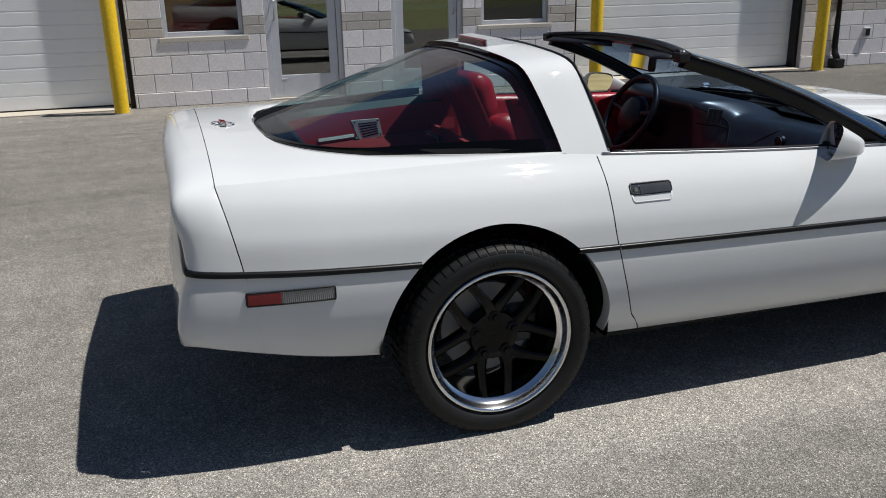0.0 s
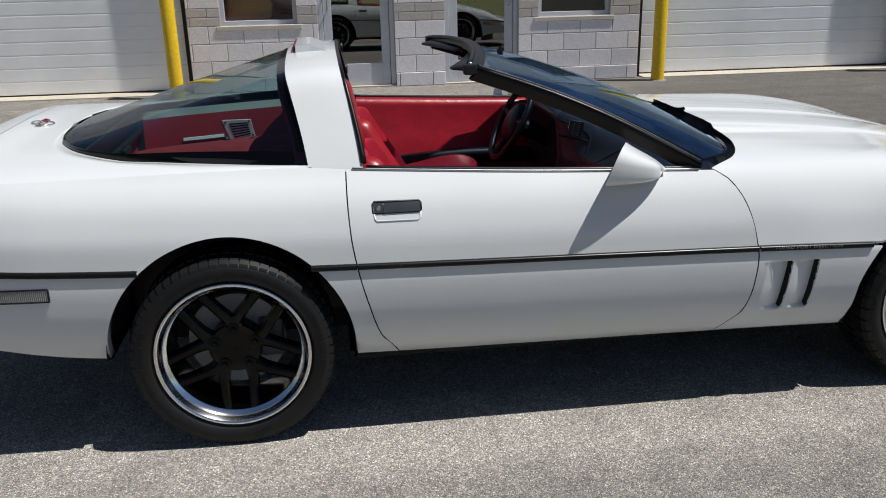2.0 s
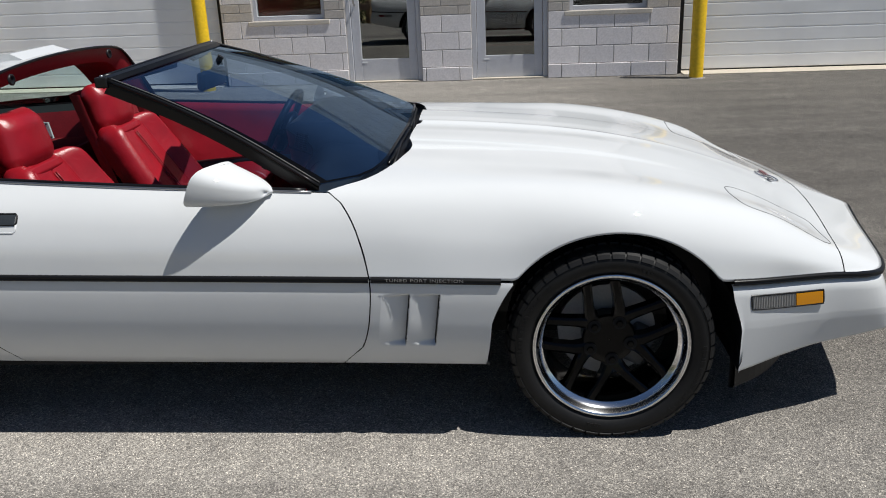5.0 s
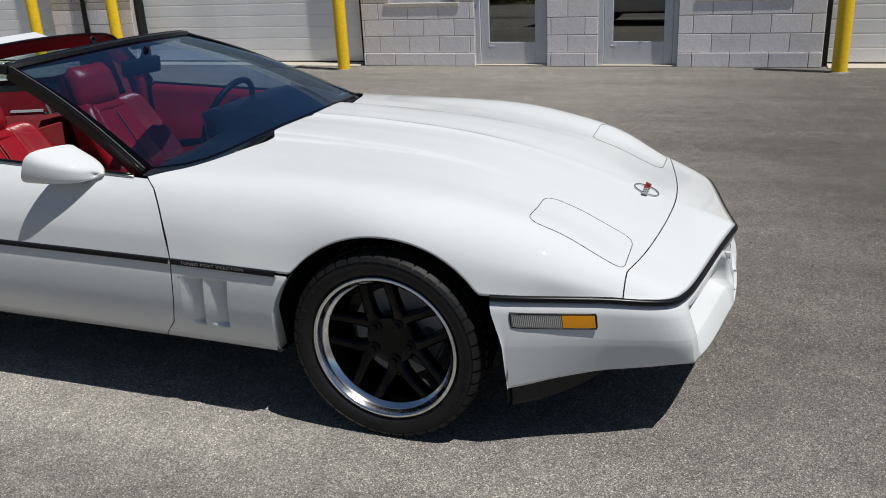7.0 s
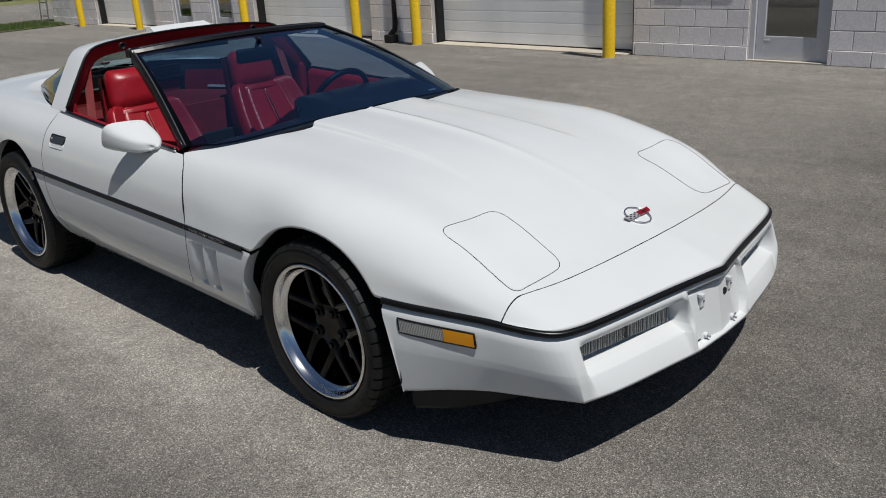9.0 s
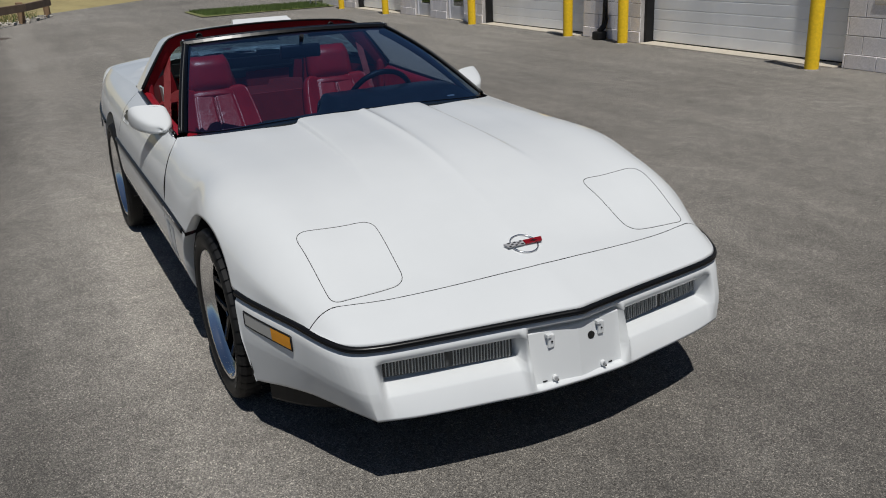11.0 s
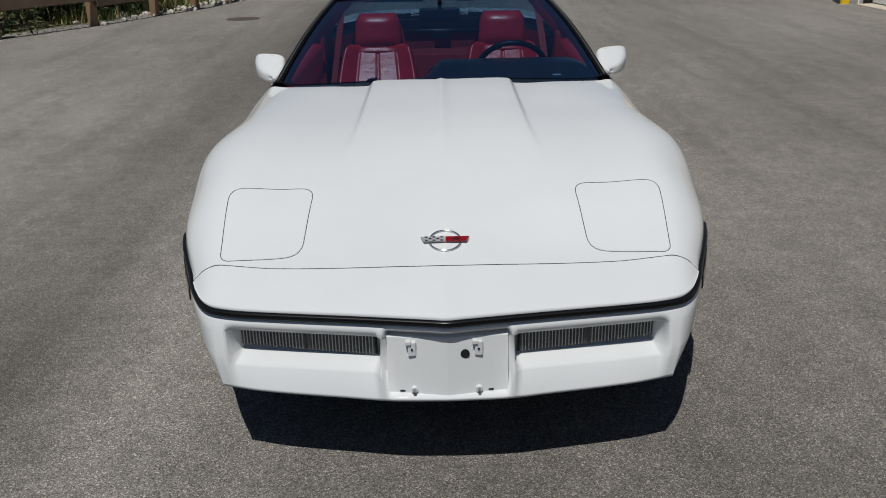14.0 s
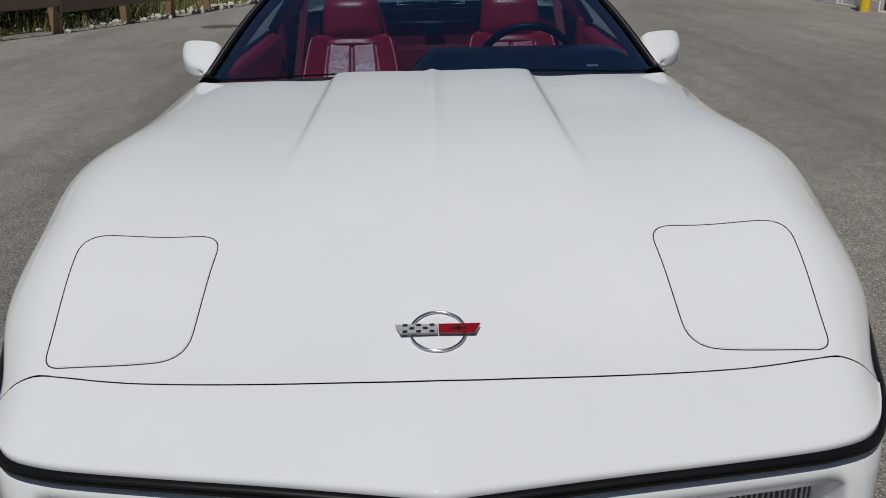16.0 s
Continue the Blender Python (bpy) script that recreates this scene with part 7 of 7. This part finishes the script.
for k in range(16):
    x, y, z = along_rail(3.0, 14.0)
    tree(x, y, z, rng.uniform(3.2, 6.0))

# rocks along the foot of the rail and a stone bank across the lane
bm = bmesh.new()
def stone(p, r):
    got = bmesh.ops.create_icosphere(bm, subdivisions=1, radius=r)["verts"]
    k = [rng.uniform(0.7, 1.2) for _ in range(3)]
    for v in got:
        v.co = Vector((v.co.x * k[0], v.co.y * k[1], v.co.z * k[2] * 0.7)) * rng.uniform(0.85, 1.15) + p
for _ in range(150):
    x, y, z = along_rail(-0.15, 0.6)
    stone(Vector((x, y, 0.02)), rng.uniform(0.03, 0.11))
rocks = tagged(link_mesh("rocks", bm, ROCK), "pale broken stones at the foot of the rail", "stones", kind="stuff")
bm = bmesh.new()
for _ in range(420):
    t = rng.random()
    x, y = lerp(-33, -46, t) + rng.uniform(-0.6, 0.6), lerp(22, -1, t)
    stone(Vector((x - rng.uniform(0, 1.2), y, rng.uniform(0, 1.3))), rng.uniform(0.15, 0.42))
stones = tagged(link_mesh("stone_bank", bm, ROCK), "pale dry-stone bank beyond the lane", "stones", kind="stuff")


def manhole(x, y, r):
    bm = bmesh.new()
    revolve(bm, [(r, -0.004), (r, 0.005), (r - 0.025, 0.007), (r - 0.035, 0.004), (0.001, 0.004)], 32, Matrix.Rotation(radians(90), 4, "X"))
    c = tagged(link_mesh("manhole_cover", bm, IRON, smooth=False), "round rusty iron manhole cover in the asphalt", "manhole cover", "manhole covers")
    c.matrix_basis = Matrix.Translation((x, y, 0))


manhole(-9.55, -3.38, 0.29)
manhole(-16.0, -1.35, 0.30)

# ---- wall blocks, last ----
for wname, a, b, holes in WALLS:
    w = wall_objects[wname]
    top = lay_blocks(w, a, b, holes, 0.0, 1.6 if wname in ("wall_north", "wall_east") else 1.2)
    bm = bmesh.new()
    spans = [(a, b)]
    z = top
    n = 0
    while z < TOP - 0.05:
        x = a - (n % 2) * LONG / 2
        while x < b:
            p, q = max(x, a), min(x + LONG, b)
            if q - p > 0.03 and not any(h[0] < q and p < h[1] and h[2] < z + COURSE and z < h[3] for h in holes):
                box(bm, in_wall(p) + 0.004, in_wall(q) - 0.004, -0.05, -0.03, z + 0.004, min(z + COURSE, TOP) - 0.004)
            x += LONG
        z += COURSE
        n += 1
    part("upper_blocks", bm, BLOCK, w)["kind"] = "stuff"
